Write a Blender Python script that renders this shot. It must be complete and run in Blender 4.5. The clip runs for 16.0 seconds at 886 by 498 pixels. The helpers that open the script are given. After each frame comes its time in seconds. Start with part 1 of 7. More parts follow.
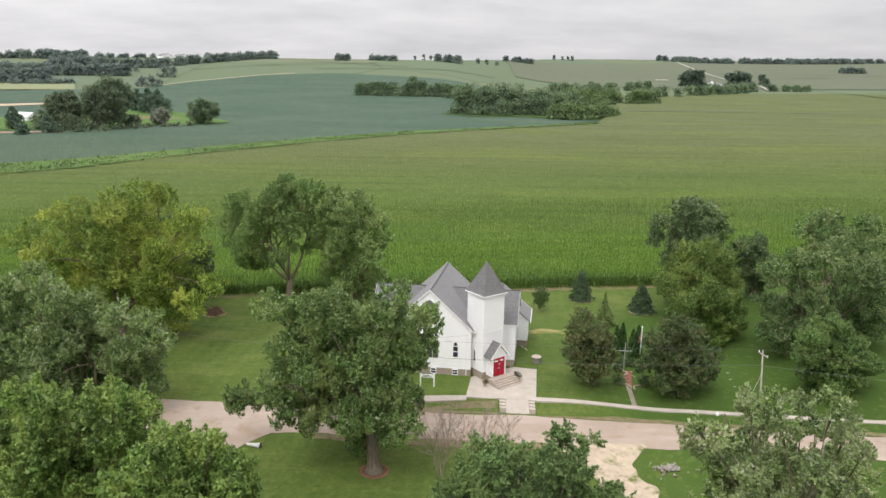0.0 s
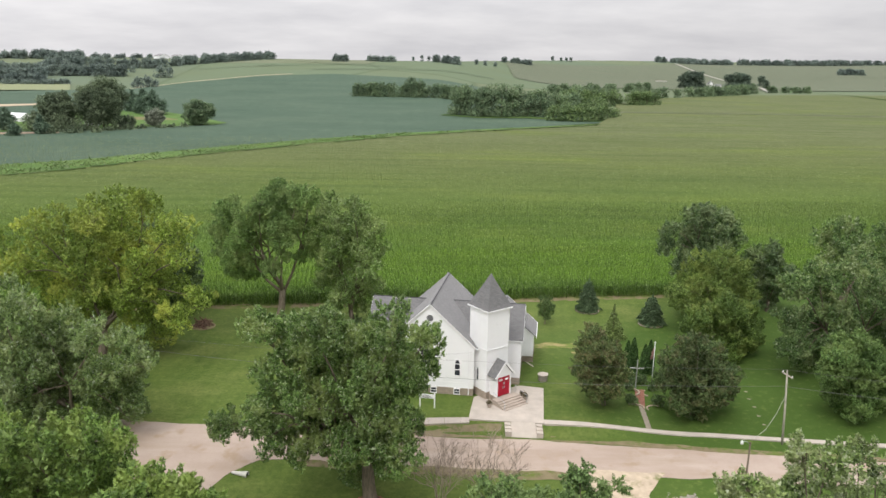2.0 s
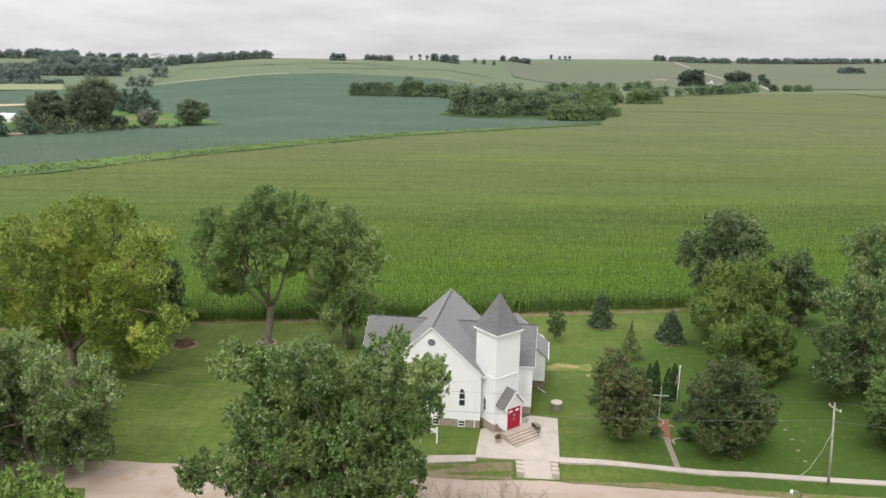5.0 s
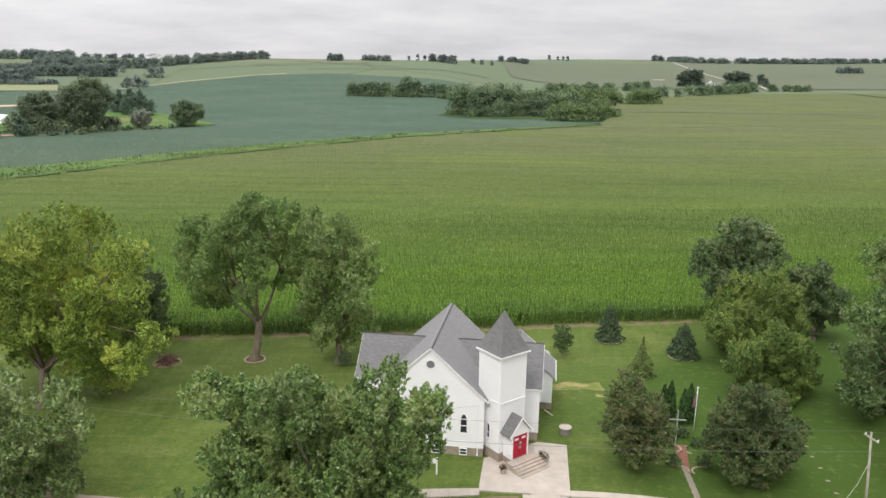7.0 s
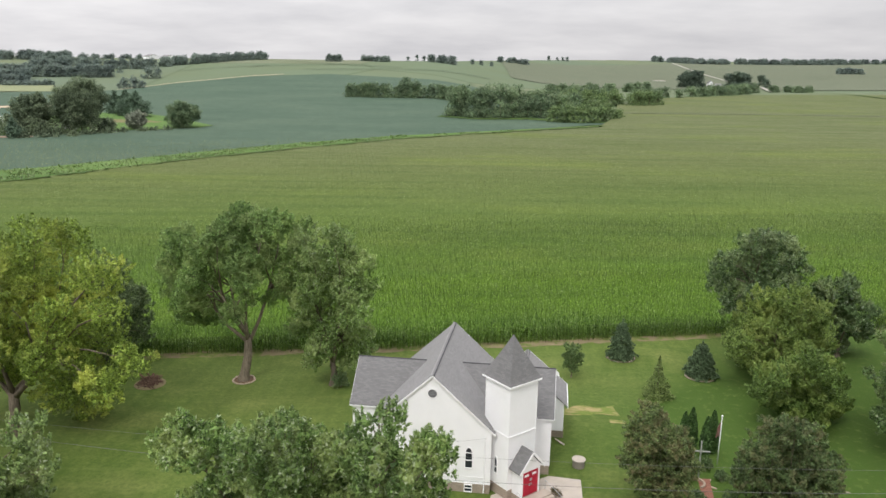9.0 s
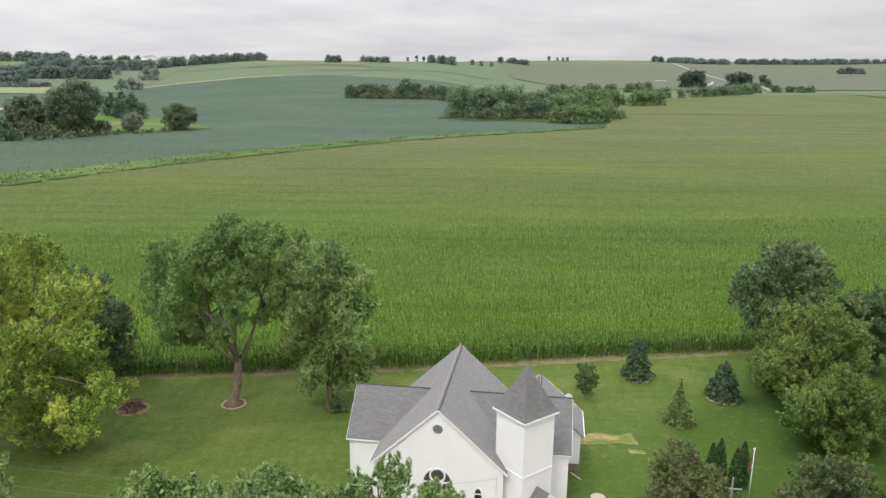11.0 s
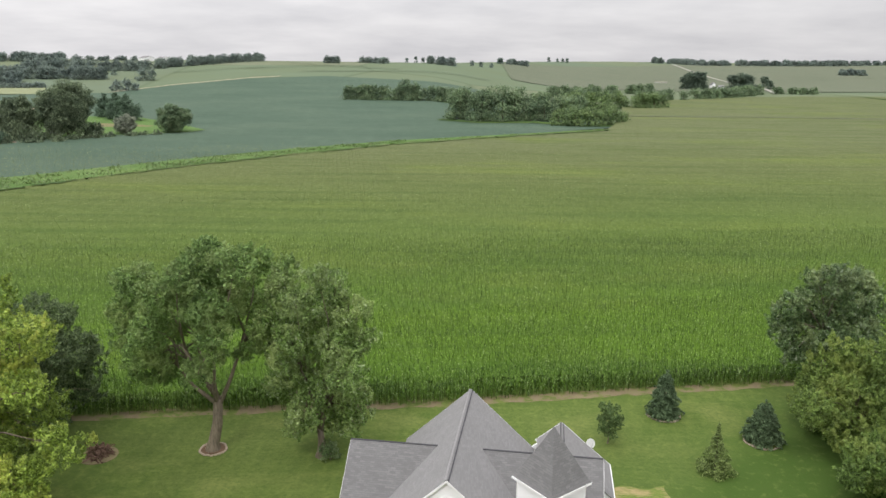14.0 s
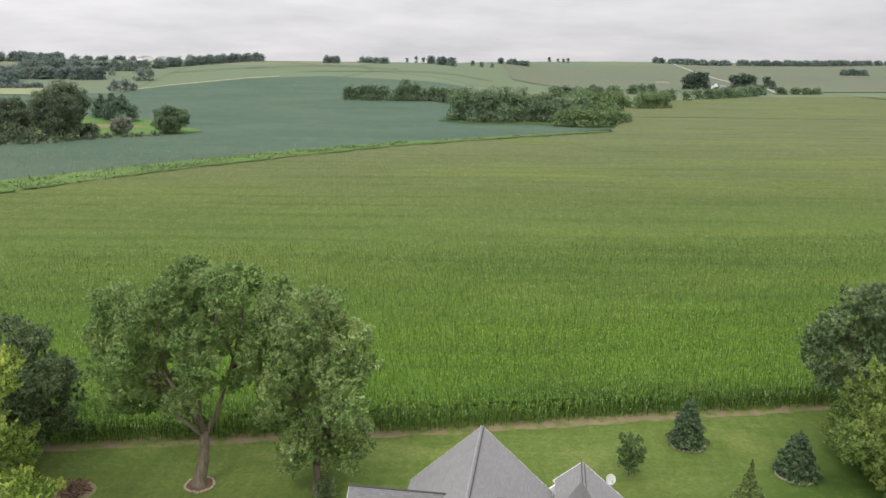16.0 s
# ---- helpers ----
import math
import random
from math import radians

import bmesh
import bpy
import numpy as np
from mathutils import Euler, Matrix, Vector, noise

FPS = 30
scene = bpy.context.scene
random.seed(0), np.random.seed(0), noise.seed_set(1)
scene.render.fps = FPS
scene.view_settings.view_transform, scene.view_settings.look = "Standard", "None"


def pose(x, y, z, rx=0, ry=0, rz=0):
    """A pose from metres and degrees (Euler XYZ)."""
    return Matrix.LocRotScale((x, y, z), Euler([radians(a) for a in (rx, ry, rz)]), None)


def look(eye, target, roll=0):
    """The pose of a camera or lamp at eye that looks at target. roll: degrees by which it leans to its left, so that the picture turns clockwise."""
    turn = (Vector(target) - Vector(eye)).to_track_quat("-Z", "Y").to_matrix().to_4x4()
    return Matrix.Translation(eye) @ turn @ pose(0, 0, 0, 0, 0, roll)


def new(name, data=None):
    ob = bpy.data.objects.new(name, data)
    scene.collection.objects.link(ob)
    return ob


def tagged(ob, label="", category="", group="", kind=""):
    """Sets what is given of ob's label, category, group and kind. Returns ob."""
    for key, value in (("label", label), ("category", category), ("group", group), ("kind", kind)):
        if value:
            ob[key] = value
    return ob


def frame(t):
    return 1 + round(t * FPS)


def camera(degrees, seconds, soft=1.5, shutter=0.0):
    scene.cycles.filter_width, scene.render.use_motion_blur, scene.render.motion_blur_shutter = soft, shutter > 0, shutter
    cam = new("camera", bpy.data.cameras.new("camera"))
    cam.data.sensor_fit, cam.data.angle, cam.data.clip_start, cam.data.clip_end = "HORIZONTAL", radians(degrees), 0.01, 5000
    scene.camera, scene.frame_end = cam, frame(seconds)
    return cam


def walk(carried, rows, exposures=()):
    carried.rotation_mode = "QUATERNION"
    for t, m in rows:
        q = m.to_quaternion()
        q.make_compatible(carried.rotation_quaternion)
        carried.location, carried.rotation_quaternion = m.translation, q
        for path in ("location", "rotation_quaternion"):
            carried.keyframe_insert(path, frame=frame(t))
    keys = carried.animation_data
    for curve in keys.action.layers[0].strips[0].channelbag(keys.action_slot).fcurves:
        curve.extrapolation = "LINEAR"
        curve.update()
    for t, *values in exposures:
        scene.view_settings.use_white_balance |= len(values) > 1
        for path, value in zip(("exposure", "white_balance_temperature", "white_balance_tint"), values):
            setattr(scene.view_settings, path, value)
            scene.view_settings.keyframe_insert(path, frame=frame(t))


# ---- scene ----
# Camera: a drone flying level and forward over a country church.
cam = camera(60.65, 16.0)
ROWS = [
    (0, 0.00, 0.00, 38.40, 0.39, -14.41, 0.84),
    (0.5, -0.10, 1.44, 38.35, 0.32, -14.39, 0.85),
    (1, -0.20, 2.89, 38.28, 0.29, -14.38, 0.88),
    (1.5, -0.31, 4.35, 38.20, 0.26, -14.36, 0.91),
    (2, -0.42, 5.83, 38.12, 0.23, -14.33, 0.93),
    (2.5, -0.52, 7.33, 38.04, 0.21, -14.34, 0.98),
    (3, -0.64, 8.85, 37.96, 0.21, -14.37, 0.95),
    (3.5, -0.74, 10.37, 37.87, 0.20, -14.35, 0.94),
    (4, -0.82, 11.88, 37.78, 0.18, -14.39, 0.89),
    (6.5, -1.08, 19.47, 37.39, -0.00, -14.39, 0.76),
    (7, -1.14, 21.02, 37.36, -0.05, -14.36, 0.77),
    (7.5, -1.20, 22.59, 37.33, -0.08, -14.34, 0.78),
    (8, -1.28, 24.17, 37.31, -0.10, -14.33, 0.79),
    (8.5, -1.39, 25.78, 37.29, -0.12, -14.31, 0.80),
    (9, -1.50, 27.39, 37.27, -0.12, -14.31, 0.79),
    (11.5, -2.09, 35.44, 37.19, -0.12, -14.26, 0.64),
    (12, -2.21, 37.06, 37.22, -0.12, -14.26, 0.65),
    (12.5, -2.32, 38.69, 37.25, -0.15, -14.24, 0.67),
    (13, -2.44, 40.33, 37.28, -0.18, -14.22, 0.67),
    (13.5, -2.56, 41.98, 37.28, -0.20, -14.20, 0.71),
    (14, -2.70, 43.63, 37.26, -0.21, -14.20, 0.74),
    (14.5, -2.84, 45.25, 37.24, -0.21, -14.19, 0.76),
    (15, -3.00, 46.86, 37.26, -0.20, -14.18, 0.77),
    (15.5, -3.15, 48.44, 37.29, -0.21, -14.20, 0.77),
    (16, -3.32, 50.00, 37.34, -0.21, -14.21, 0.75),
]
# seconds, x, y, z, yaw, pitch, roll
walk(cam, [(t, pose(x, y, z, 0, 0, yaw) @ pose(0, 0, 0, 90 + pitch) @ pose(0, 0, 0, 0, 0, roll)) for t, x, y, z, yaw, pitch, roll in ROWS])

# ---- world and light ----
SUN_ELEV, SUN_TURN, SKY_RISE = 52.0, 205.0, 2.95
world = bpy.data.worlds.new("overcast_sky")
scene.world = world
world.use_nodes = True
wn, wl = world.node_tree.nodes, world.node_tree.links
wn.clear()
w_out = wn.new("ShaderNodeOutputWorld")
w_bg = wn.new("ShaderNodeBackground")
w_sky = wn.new("ShaderNodeTexSky")
w_sky.sky_type = "NISHITA"
w_sky.sun_disc = False
w_sky.sun_elevation, w_sky.sun_rotation = radians(SUN_ELEV), radians(SUN_TURN)
w_sky.air_density, w_sky.dust_density = 1.0, 3.0
w_tc = wn.new("ShaderNodeTexCoord")
w_sep = wn.new("ShaderNodeSeparateXYZ")
wl.new(w_tc.outputs["Generated"], w_sep.inputs[0])
w_add = wn.new("ShaderNodeMath")
w_add.operation = "ADD"
w_add.inputs[1].default_value = 0.16
wl.new(w_sep.outputs["Z"], w_add.inputs[0])
w_max = wn.new("ShaderNodeMath")
w_max.operation = "MAXIMUM"
w_max.inputs[1].default_value = 0.05
wl.new(w_add.outputs[0], w_max.inputs[0])
w_div = []
for axis in "XY":
    d = wn.new("ShaderNodeMath")
    d.operation = "DIVIDE"
    wl.new(w_sep.outputs[axis], d.inputs[0])
    wl.new(w_max.outputs[0], d.inputs[1])
    w_div.append(d)
w_comb = wn.new("ShaderNodeCombineXYZ")
wl.new(w_div[0].outputs[0], w_comb.inputs[0])
wl.new(w_div[1].outputs[0], w_comb.inputs[1])
w_noise = wn.new("ShaderNodeTexNoise")
w_noise.inputs["Scale"].default_value = 0.95
w_noise.inputs["Detail"].default_value = 6.0
w_noise.inputs["Roughness"].default_value = 0.55
wl.new(w_comb.outputs[0], w_noise.inputs["Vector"])
w_ramp = wn.new("ShaderNodeValToRGB")
w_ramp.color_ramp.elements[0].position, w_ramp.color_ramp.elements[0].color = 0.32, (6.05, 5.97, 6.2, 1)
w_ramp.color_ramp.elements[1].position, w_ramp.color_ramp.elements[1].color = 0.66, (7.85, 7.7, 7.8, 1)
wl.new(w_noise.outputs["Fac"], w_ramp.inputs[0])
w_mix = wn.new("ShaderNodeMix")
w_mix.data_type = "RGBA"
w_mix.inputs["Factor"].default_value = 0.93
wl.new(w_sky.outputs[0], w_mix.inputs["A"])
wl.new(w_ramp.outputs[0], w_mix.inputs["B"])
# an overcast sky is brighter overhead than at the horizon
w_grad = wn.new("ShaderNodeMapRange")
w_grad.inputs["From Min"].default_value, w_grad.inputs["From Max"].default_value = 0.0, 1.0
w_grad.inputs["To Min"].default_value, w_grad.inputs["To Max"].default_value = 1.0, SKY_RISE
wl.new(w_sep.outputs["Z"], w_grad.inputs["Value"])
w_mul = wn.new("ShaderNodeVectorMath")
w_mul.operation = "SCALE"
wl.new(w_mix.outputs["Result"], w_mul.inputs[0])
w_side = wn.new("ShaderNodeMath")
w_side.operation = "MULTIPLY_ADD"
w_side.inputs[1].default_value, w_side.inputs[2].default_value = -0.20, 1.0
wl.new(w_sep.outputs["X"], w_side.inputs[0])
w_both = wn.new("ShaderNodeMath")
w_both.operation = "MULTIPLY"
wl.new(w_grad.outputs[0], w_both.inputs[0])
wl.new(w_side.outputs[0], w_both.inputs[1])
wl.new(w_both.outputs[0], w_mul.inputs["Scale"])
wl.new(w_mul.outputs[0], w_bg.inputs["Color"])
w_bg.inputs["Strength"].default_value = 0.105
wl.new(w_bg.outputs[0], w_out.inputs[0])

sun = new("sun", bpy.data.lights.new("sun", "SUN"))
sun.data.energy, sun.data.angle, sun.data.color = 1.2, radians(14), (1.0, 0.97, 0.92)
_el, _tu = radians(SUN_ELEV), radians(SUN_TURN)
sun.matrix_world = look((0, 0, 60), (-math.sin(_tu) * math.cos(_el), -math.cos(_tu) * math.cos(_el), 60 - math.sin(_el)))
scene.view_settings.exposure = 0.0


# ---- materials ----
class Nodes:
    """A small wrapper to wire node materials."""

    def __init__(self, name, rough=0.8, spec=0.3):
        self.mat = bpy.data.materials.new(name)
        self.mat.use_nodes = True
        self.n, self.l = self.mat.node_tree.nodes, self.mat.node_tree.links
        self.b = self.n["Principled BSDF"]
        self.b.inputs["Roughness"].default_value = rough
        self.b.inputs["Specular IOR Level"].default_value = spec
        self.tc = self.n.new("ShaderNodeTexCoord").outputs["Object"]

    def put(self, socket, value):
        if isinstance(value, (int, float, tuple)):
            socket.default_value = value
        else:
            self.l.new(value, socket)

    def noise(self, scale, detail=3.0, rough=0.55, vec=None):
        t = self.n.new("ShaderNodeTexNoise")
        t.inputs["Scale"].default_value, t.inputs["Detail"].default_value, t.inputs["Roughness"].default_value = scale, detail, rough
        self.l.new(vec or self.tc, t.inputs["Vector"])
        return t.outputs["Fac"]

    def voronoi(self, scale, vec=None, feature="F1", out="Distance"):
        t = self.n.new("ShaderNodeTexVoronoi")
        t.feature = feature
        t.inputs["Scale"].default_value = scale
        self.l.new(vec or self.tc, t.inputs["Vector"])
        return t.outputs[out]

    def mapped(self, scale=(1, 1, 1), turn=0.0, vec=None):
        t = self.n.new("ShaderNodeMapping")
        t.inputs["Scale"].default_value = scale
        t.inputs["Rotation"].default_value = (0, 0, radians(turn))
        self.l.new(vec or self.tc, t.inputs["Vector"])
        return t.outputs[0]

    def wave(self, scale, axis="Z", distort=0.0, vec=None, profile="SAW"):
        t = self.n.new("ShaderNodeTexWave")
        t.bands_direction, t.wave_profile = axis, profile
        t.inputs["Scale"].default_value, t.inputs["Distortion"].default_value = scale, distort
        self.l.new(vec or self.tc, t.inputs["Vector"])
        return t.outputs["Fac"]

    def ramp(self, fac, *stops):
        t = self.n.new("ShaderNodeValToRGB")
        while len(t.color_ramp.elements) < len(stops):
            t.color_ramp.elements.new(0.5)
        for e, (p, c) in zip(t.color_ramp.elements, stops):
            e.position, e.color = p, (*c, 1) if len(c) == 3 else c
        self.put(t.inputs[0], fac)
        return t.outputs[0]

    def mix(self, fac, a, b, mode="MIX"):
        t = self.n.new("ShaderNodeMix")
        t.data_type, t.blend_type = "RGBA", mode
        self.put(t.inputs["Factor"], fac)
        for s, v in (("A", a), ("B", b)):
            self.put(t.inputs[s], (*v, 1) if isinstance(v, tuple) and len(v) == 3 else v)
        return t.outputs["Result"]

    def math(self, op, a, b=0.5):
        t = self.n.new("ShaderNodeMath")
        t.operation = op
        self.put(t.inputs[0], a)
        self.put(t.inputs[1], b)
        return t.outputs[0]

    def rand(self, island=True):
        if island:
            return self.n.new("ShaderNodeNewGeometry").outputs["Random Per Island"]
        return self.n.new("ShaderNodeObjectInfo").outputs["Random"]

    def bump(self, height, strength=0.4, distance=0.02):
        t = self.n.new("ShaderNodeBump")
        t.inputs["Strength"].default_value, t.inputs["Distance"].default_value = strength, distance
        self.l.new(height, t.inputs["Height"])
        self.l.new(t.outputs[0], self.b.inputs["Normal"])

    def color(self, value):
        self.put(self.b.inputs["Base Color"], (*value, 1) if isinstance(value, tuple) else value)
        return self.mat


def shade(c, k):
    return tuple(min(1.0, v * k) for v in c)


def plain(name, c, rough=0.6, metal=0.0, vary=0.12, scale=6.0):
    m = Nodes(name, rough)
    m.b.inputs["Metallic"].default_value = metal
    f = m.noise(scale, 5.0)
    m.bump(m.noise(scale * 8, 3.0), 0.15, 0.01)
    return m.color(m.ramp(f, (0.3, shade(c, 1 - vary)), (0.7, shade(c, 1 + vary))))


def foliage(name, dark, light, tip=None, thin=0.27, gloss=0.3, pale=None, share=0.12, mass=0.07, patch_size=0.35):
    """Leaves: each leaf its own tone, clumps and whole boughs lighter or darker; pale: turned leaves that show their undersides."""
    m = Nodes(name, 0.5, gloss)
    dark, light = shade(dark, 0.56), shade(light, 1.34)
    r = m.rand()
    c = m.ramp(r, (0.0, dark), (0.55, tuple((a + b) / 2 for a, b in zip(dark, light))), (1.0, light))
    if tip:
        c = m.mix(m.ramp(m.noise(patch_size, 2.0), (0.45, (0, 0, 0)), (0.65, (1, 1, 1))), c, m.ramp(r, (0.0, shade(tip, 0.7)), (1.0, tip)))
    if pale:
        c = m.mix(m.ramp(m.math("FRACT", m.math("MULTIPLY", r, 37.0)), (1 - share, (0, 0, 0)), (1 - share + 0.02, (1, 1, 1))), c, pale)
    c = m.mix(1.0, c, m.ramp(m.noise(mass, 2.0), (0.34, (0.76, 0.78, 0.80)), (0.66, (1.22, 1.2, 1.16))), "MULTIPLY")
    m.color(c)
    t = m.n.new("ShaderNodeBsdfTranslucent")
    m.l.new(c, t.inputs["Color"])
    mx = m.n.new("ShaderNodeMixShader")
    mx.inputs[0].default_value = thin
    m.l.new(m.b.outputs[0], mx.inputs[1])
    m.l.new(t.outputs[0], mx.inputs[2])
    m.l.new(mx.outputs[0], m.n["Material Output"].inputs["Surface"])
    return m.mat


def corn_tone(m):
    """Bands of lush and pale corn by the distance from the field's edge, with haze put into the far colours, the same
    in the plants and in the canopy sheet.
    """
    sep = m.n.new("ShaderNodeSeparateXYZ")
    m.l.new(m.tc, sep.inputs[0])
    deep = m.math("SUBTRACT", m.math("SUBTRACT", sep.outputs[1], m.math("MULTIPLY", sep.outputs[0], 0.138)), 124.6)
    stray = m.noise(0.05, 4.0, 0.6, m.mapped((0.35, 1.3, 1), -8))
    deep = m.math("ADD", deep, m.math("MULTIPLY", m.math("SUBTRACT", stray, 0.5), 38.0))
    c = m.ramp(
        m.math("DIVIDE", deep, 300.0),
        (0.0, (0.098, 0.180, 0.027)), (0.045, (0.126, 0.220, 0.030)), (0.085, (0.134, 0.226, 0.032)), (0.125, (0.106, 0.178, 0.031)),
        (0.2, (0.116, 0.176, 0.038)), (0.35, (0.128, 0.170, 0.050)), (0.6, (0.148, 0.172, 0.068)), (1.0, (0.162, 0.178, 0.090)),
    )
    f2 = m.noise(0.012, 5.0, 0.65, m.mapped((0.6, 1.8, 1), 6))
    c = m.mix(m.ramp(f2, (0.52, (0, 0, 0)), (0.72, (0.65, 0.65, 0.65))), c, (0.193, 0.235, 0.055))
    c = m.mix(m.ramp(f2, (0.30, (0.4, 0.4, 0.4)), (0.45, (0, 0, 0))), c, (0.104, 0.140, 0.042))
    streak = m.noise(1.0, 4.0, 0.6, m.mapped((0.016, 0.20, 1), -8))
    return m.mix(m.ramp(streak, (0.36, (0.42, 0.42, 0.42)), (0.52, (0, 0, 0))), c, (0.060, 0.108, 0.024))


def mat_corn():
    m = Nodes("corn_leaf", 0.6, 0.2)
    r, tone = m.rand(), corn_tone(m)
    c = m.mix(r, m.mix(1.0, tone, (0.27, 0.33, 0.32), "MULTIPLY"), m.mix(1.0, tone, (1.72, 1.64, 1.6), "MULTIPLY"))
    # about one blade in ten gets a pale glint painted on
    c = m.mix(m.ramp(r, (0.90, (0, 0, 0)), (0.95, (0.5, 0.5, 0.5))), c, (0.31, 0.38, 0.20))
    m.color(c)
    t = m.n.new("ShaderNodeBsdfTranslucent")
    m.l.new(c, t.inputs["Color"])
    mx = m.n.new("ShaderNodeMixShader")
    mx.inputs[0].default_value = 0.25
    m.l.new(m.b.outputs[0], mx.inputs[1])
    m.l.new(t.outputs[0], mx.inputs[2])
    m.l.new(mx.outputs[0], m.n["Material Output"].inputs["Surface"])
    return m.mat


def mat_corn_top():
    m = Nodes("corn_canopy", 0.9, 0.08)
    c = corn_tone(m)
    mid = m.noise(0.22, 5.0, 0.65)
    row = m.noise(1.0, 4.0, 0.7, m.mapped((1.4, 0.35, 1), -8))
    fine = m.noise(2.2, 3.0, 0.7)
    dark = m.mix(1.0, c, (0.55, 0.6, 0.45), "MULTIPLY")
    c = m.mix(m.ramp(mid, (0.38, (0.3, 0.3, 0.3)), (0.62, (0, 0, 0))), c, dark)
    c = m.mix(m.ramp(row, (0.42, (0.65, 0.65, 0.65)), (0.6, (0, 0, 0))), c, dark)
    c = m.mix(m.ramp(fine, (0.45, (0.4, 0.4, 0.4)), (0.6, (0, 0, 0))), c, dark)
    m.bump(fine, 0.5, 0.4)
    return m.color(c)


def mat_lawn():
    m = Nodes("lawn_grass", 0.9, 0.1)
    big = m.noise(0.05, 4.0)
    mid = m.noise(0.45, 4.0)
    fine = m.noise(9.0, 4.0, 0.7)
    c = m.ramp(mid, (0.32, (0.080, 0.128, 0.022)), (0.68, (0.132, 0.180, 0.037)))
    c = m.mix(m.ramp(big, (0.40, (0, 0, 0)), (0.62, (0.9, 0.9, 0.9))), c, (0.136, 0.174, 0.044))
    stripe = m.wave(0.17, "X", 1.6, m.mapped((1, 1, 1), 6), "SIN")
    c = m.mix(m.math("MULTIPLY", stripe, 0.30), c, (0.17, 0.215, 0.052))
    c = m.mix(m.ramp(fine, (0.38, (0.65, 0.65, 0.65)), (0.66, (0, 0, 0))), c, (0.055, 0.09, 0.022))
    mow = m.noise(1.0, 4.0, 0.6, m.mapped((0.07, 1.1, 1), -6))
    c = m.mix(m.ramp(mow, (0.50, (0, 0, 0)), (0.72, (0.3, 0.3, 0.3))), c, (0.165, 0.205, 0.058))
    c = m.mix(m.ramp(mow, (0.28, (0.26, 0.26, 0.26)), (0.48, (0, 0, 0))), c, (0.070, 0.122, 0.024))
    worn = m.noise(0.09, 5.0, 0.65, m.mapped((1.0, 1.7, 1), 12))
    c = m.mix(m.ramp(worn, (0.53, (0, 0, 0)), (0.66, (0.75, 0.75, 0.75))), c, (0.160, 0.188, 0.054))
    # richer grass as x grows; the colour also takes in the trees' shade
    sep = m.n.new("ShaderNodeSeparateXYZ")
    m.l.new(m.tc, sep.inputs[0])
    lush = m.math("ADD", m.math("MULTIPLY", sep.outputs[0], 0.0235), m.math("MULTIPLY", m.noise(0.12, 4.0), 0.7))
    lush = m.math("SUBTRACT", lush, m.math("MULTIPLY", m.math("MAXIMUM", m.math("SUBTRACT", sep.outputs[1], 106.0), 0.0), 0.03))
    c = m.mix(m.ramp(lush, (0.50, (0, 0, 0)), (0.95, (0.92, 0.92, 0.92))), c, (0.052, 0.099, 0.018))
    tuft = m.noise(2.2, 4.0, 0.7)
    c = m.mix(m.ramp(tuft, (0.38, (0.55, 0.55, 0.55)), (0.54, (0, 0, 0))), c, (0.066, 0.104, 0.024))
    c = m.mix(m.ramp(m.noise(1.1, 5.0, 0.7), (0.54, (0, 0, 0)), (0.72, (0.45, 0.45, 0.45))), c, (0.182, 0.214, 0.062))
    m.bump(fine, 0.6, 0.05)
    return m.color(c)


def mat_farmland():
    m = Nodes("hazed_farmland", 0.95, 0.05)
    v = m.voronoi(0.0045, m.mapped((1, 0.6, 1), 20), out="Color")
    g = m.n.new("ShaderNodeRGBToBW")
    m.l.new(v, g.inputs[0])
    # field tones greyed and blued: distance haze put into the colour
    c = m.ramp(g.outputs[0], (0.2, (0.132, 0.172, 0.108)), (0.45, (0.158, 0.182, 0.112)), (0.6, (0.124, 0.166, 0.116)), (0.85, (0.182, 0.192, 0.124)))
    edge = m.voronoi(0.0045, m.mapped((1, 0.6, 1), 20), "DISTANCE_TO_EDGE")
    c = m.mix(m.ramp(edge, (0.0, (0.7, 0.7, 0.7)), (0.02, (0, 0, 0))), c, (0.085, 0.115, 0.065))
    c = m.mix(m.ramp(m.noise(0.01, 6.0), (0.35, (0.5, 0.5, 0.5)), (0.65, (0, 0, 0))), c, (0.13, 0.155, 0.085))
    return m.color(c)


def mat_crop(name, c0, c1, c2, turn, bump=0.5):
    m = Nodes(name, 0.9, 0.08)
    big = m.noise(0.012, 5.0, 0.6, m.mapped((1, 2.2, 1), turn))
    mid = m.noise(0.16, 5.0, 0.6)
    fine = m.noise(2.6, 4.0, 0.75)
    c = m.ramp(big, (0.32, c0), (0.5, c1), (0.68, c2))
    c = m.mix(m.ramp(mid, (0.35, (0.35, 0.35, 0.35)), (0.65, (0, 0, 0))), c, shade(c0, 0.7))
    c = m.mix(m.ramp(fine, (0.4, (0.6, 0.6, 0.6)), (0.62, (0, 0, 0))), c, shade(c0, 0.5))
    m.bump(fine, bump, 0.5)
    return m.color(c)


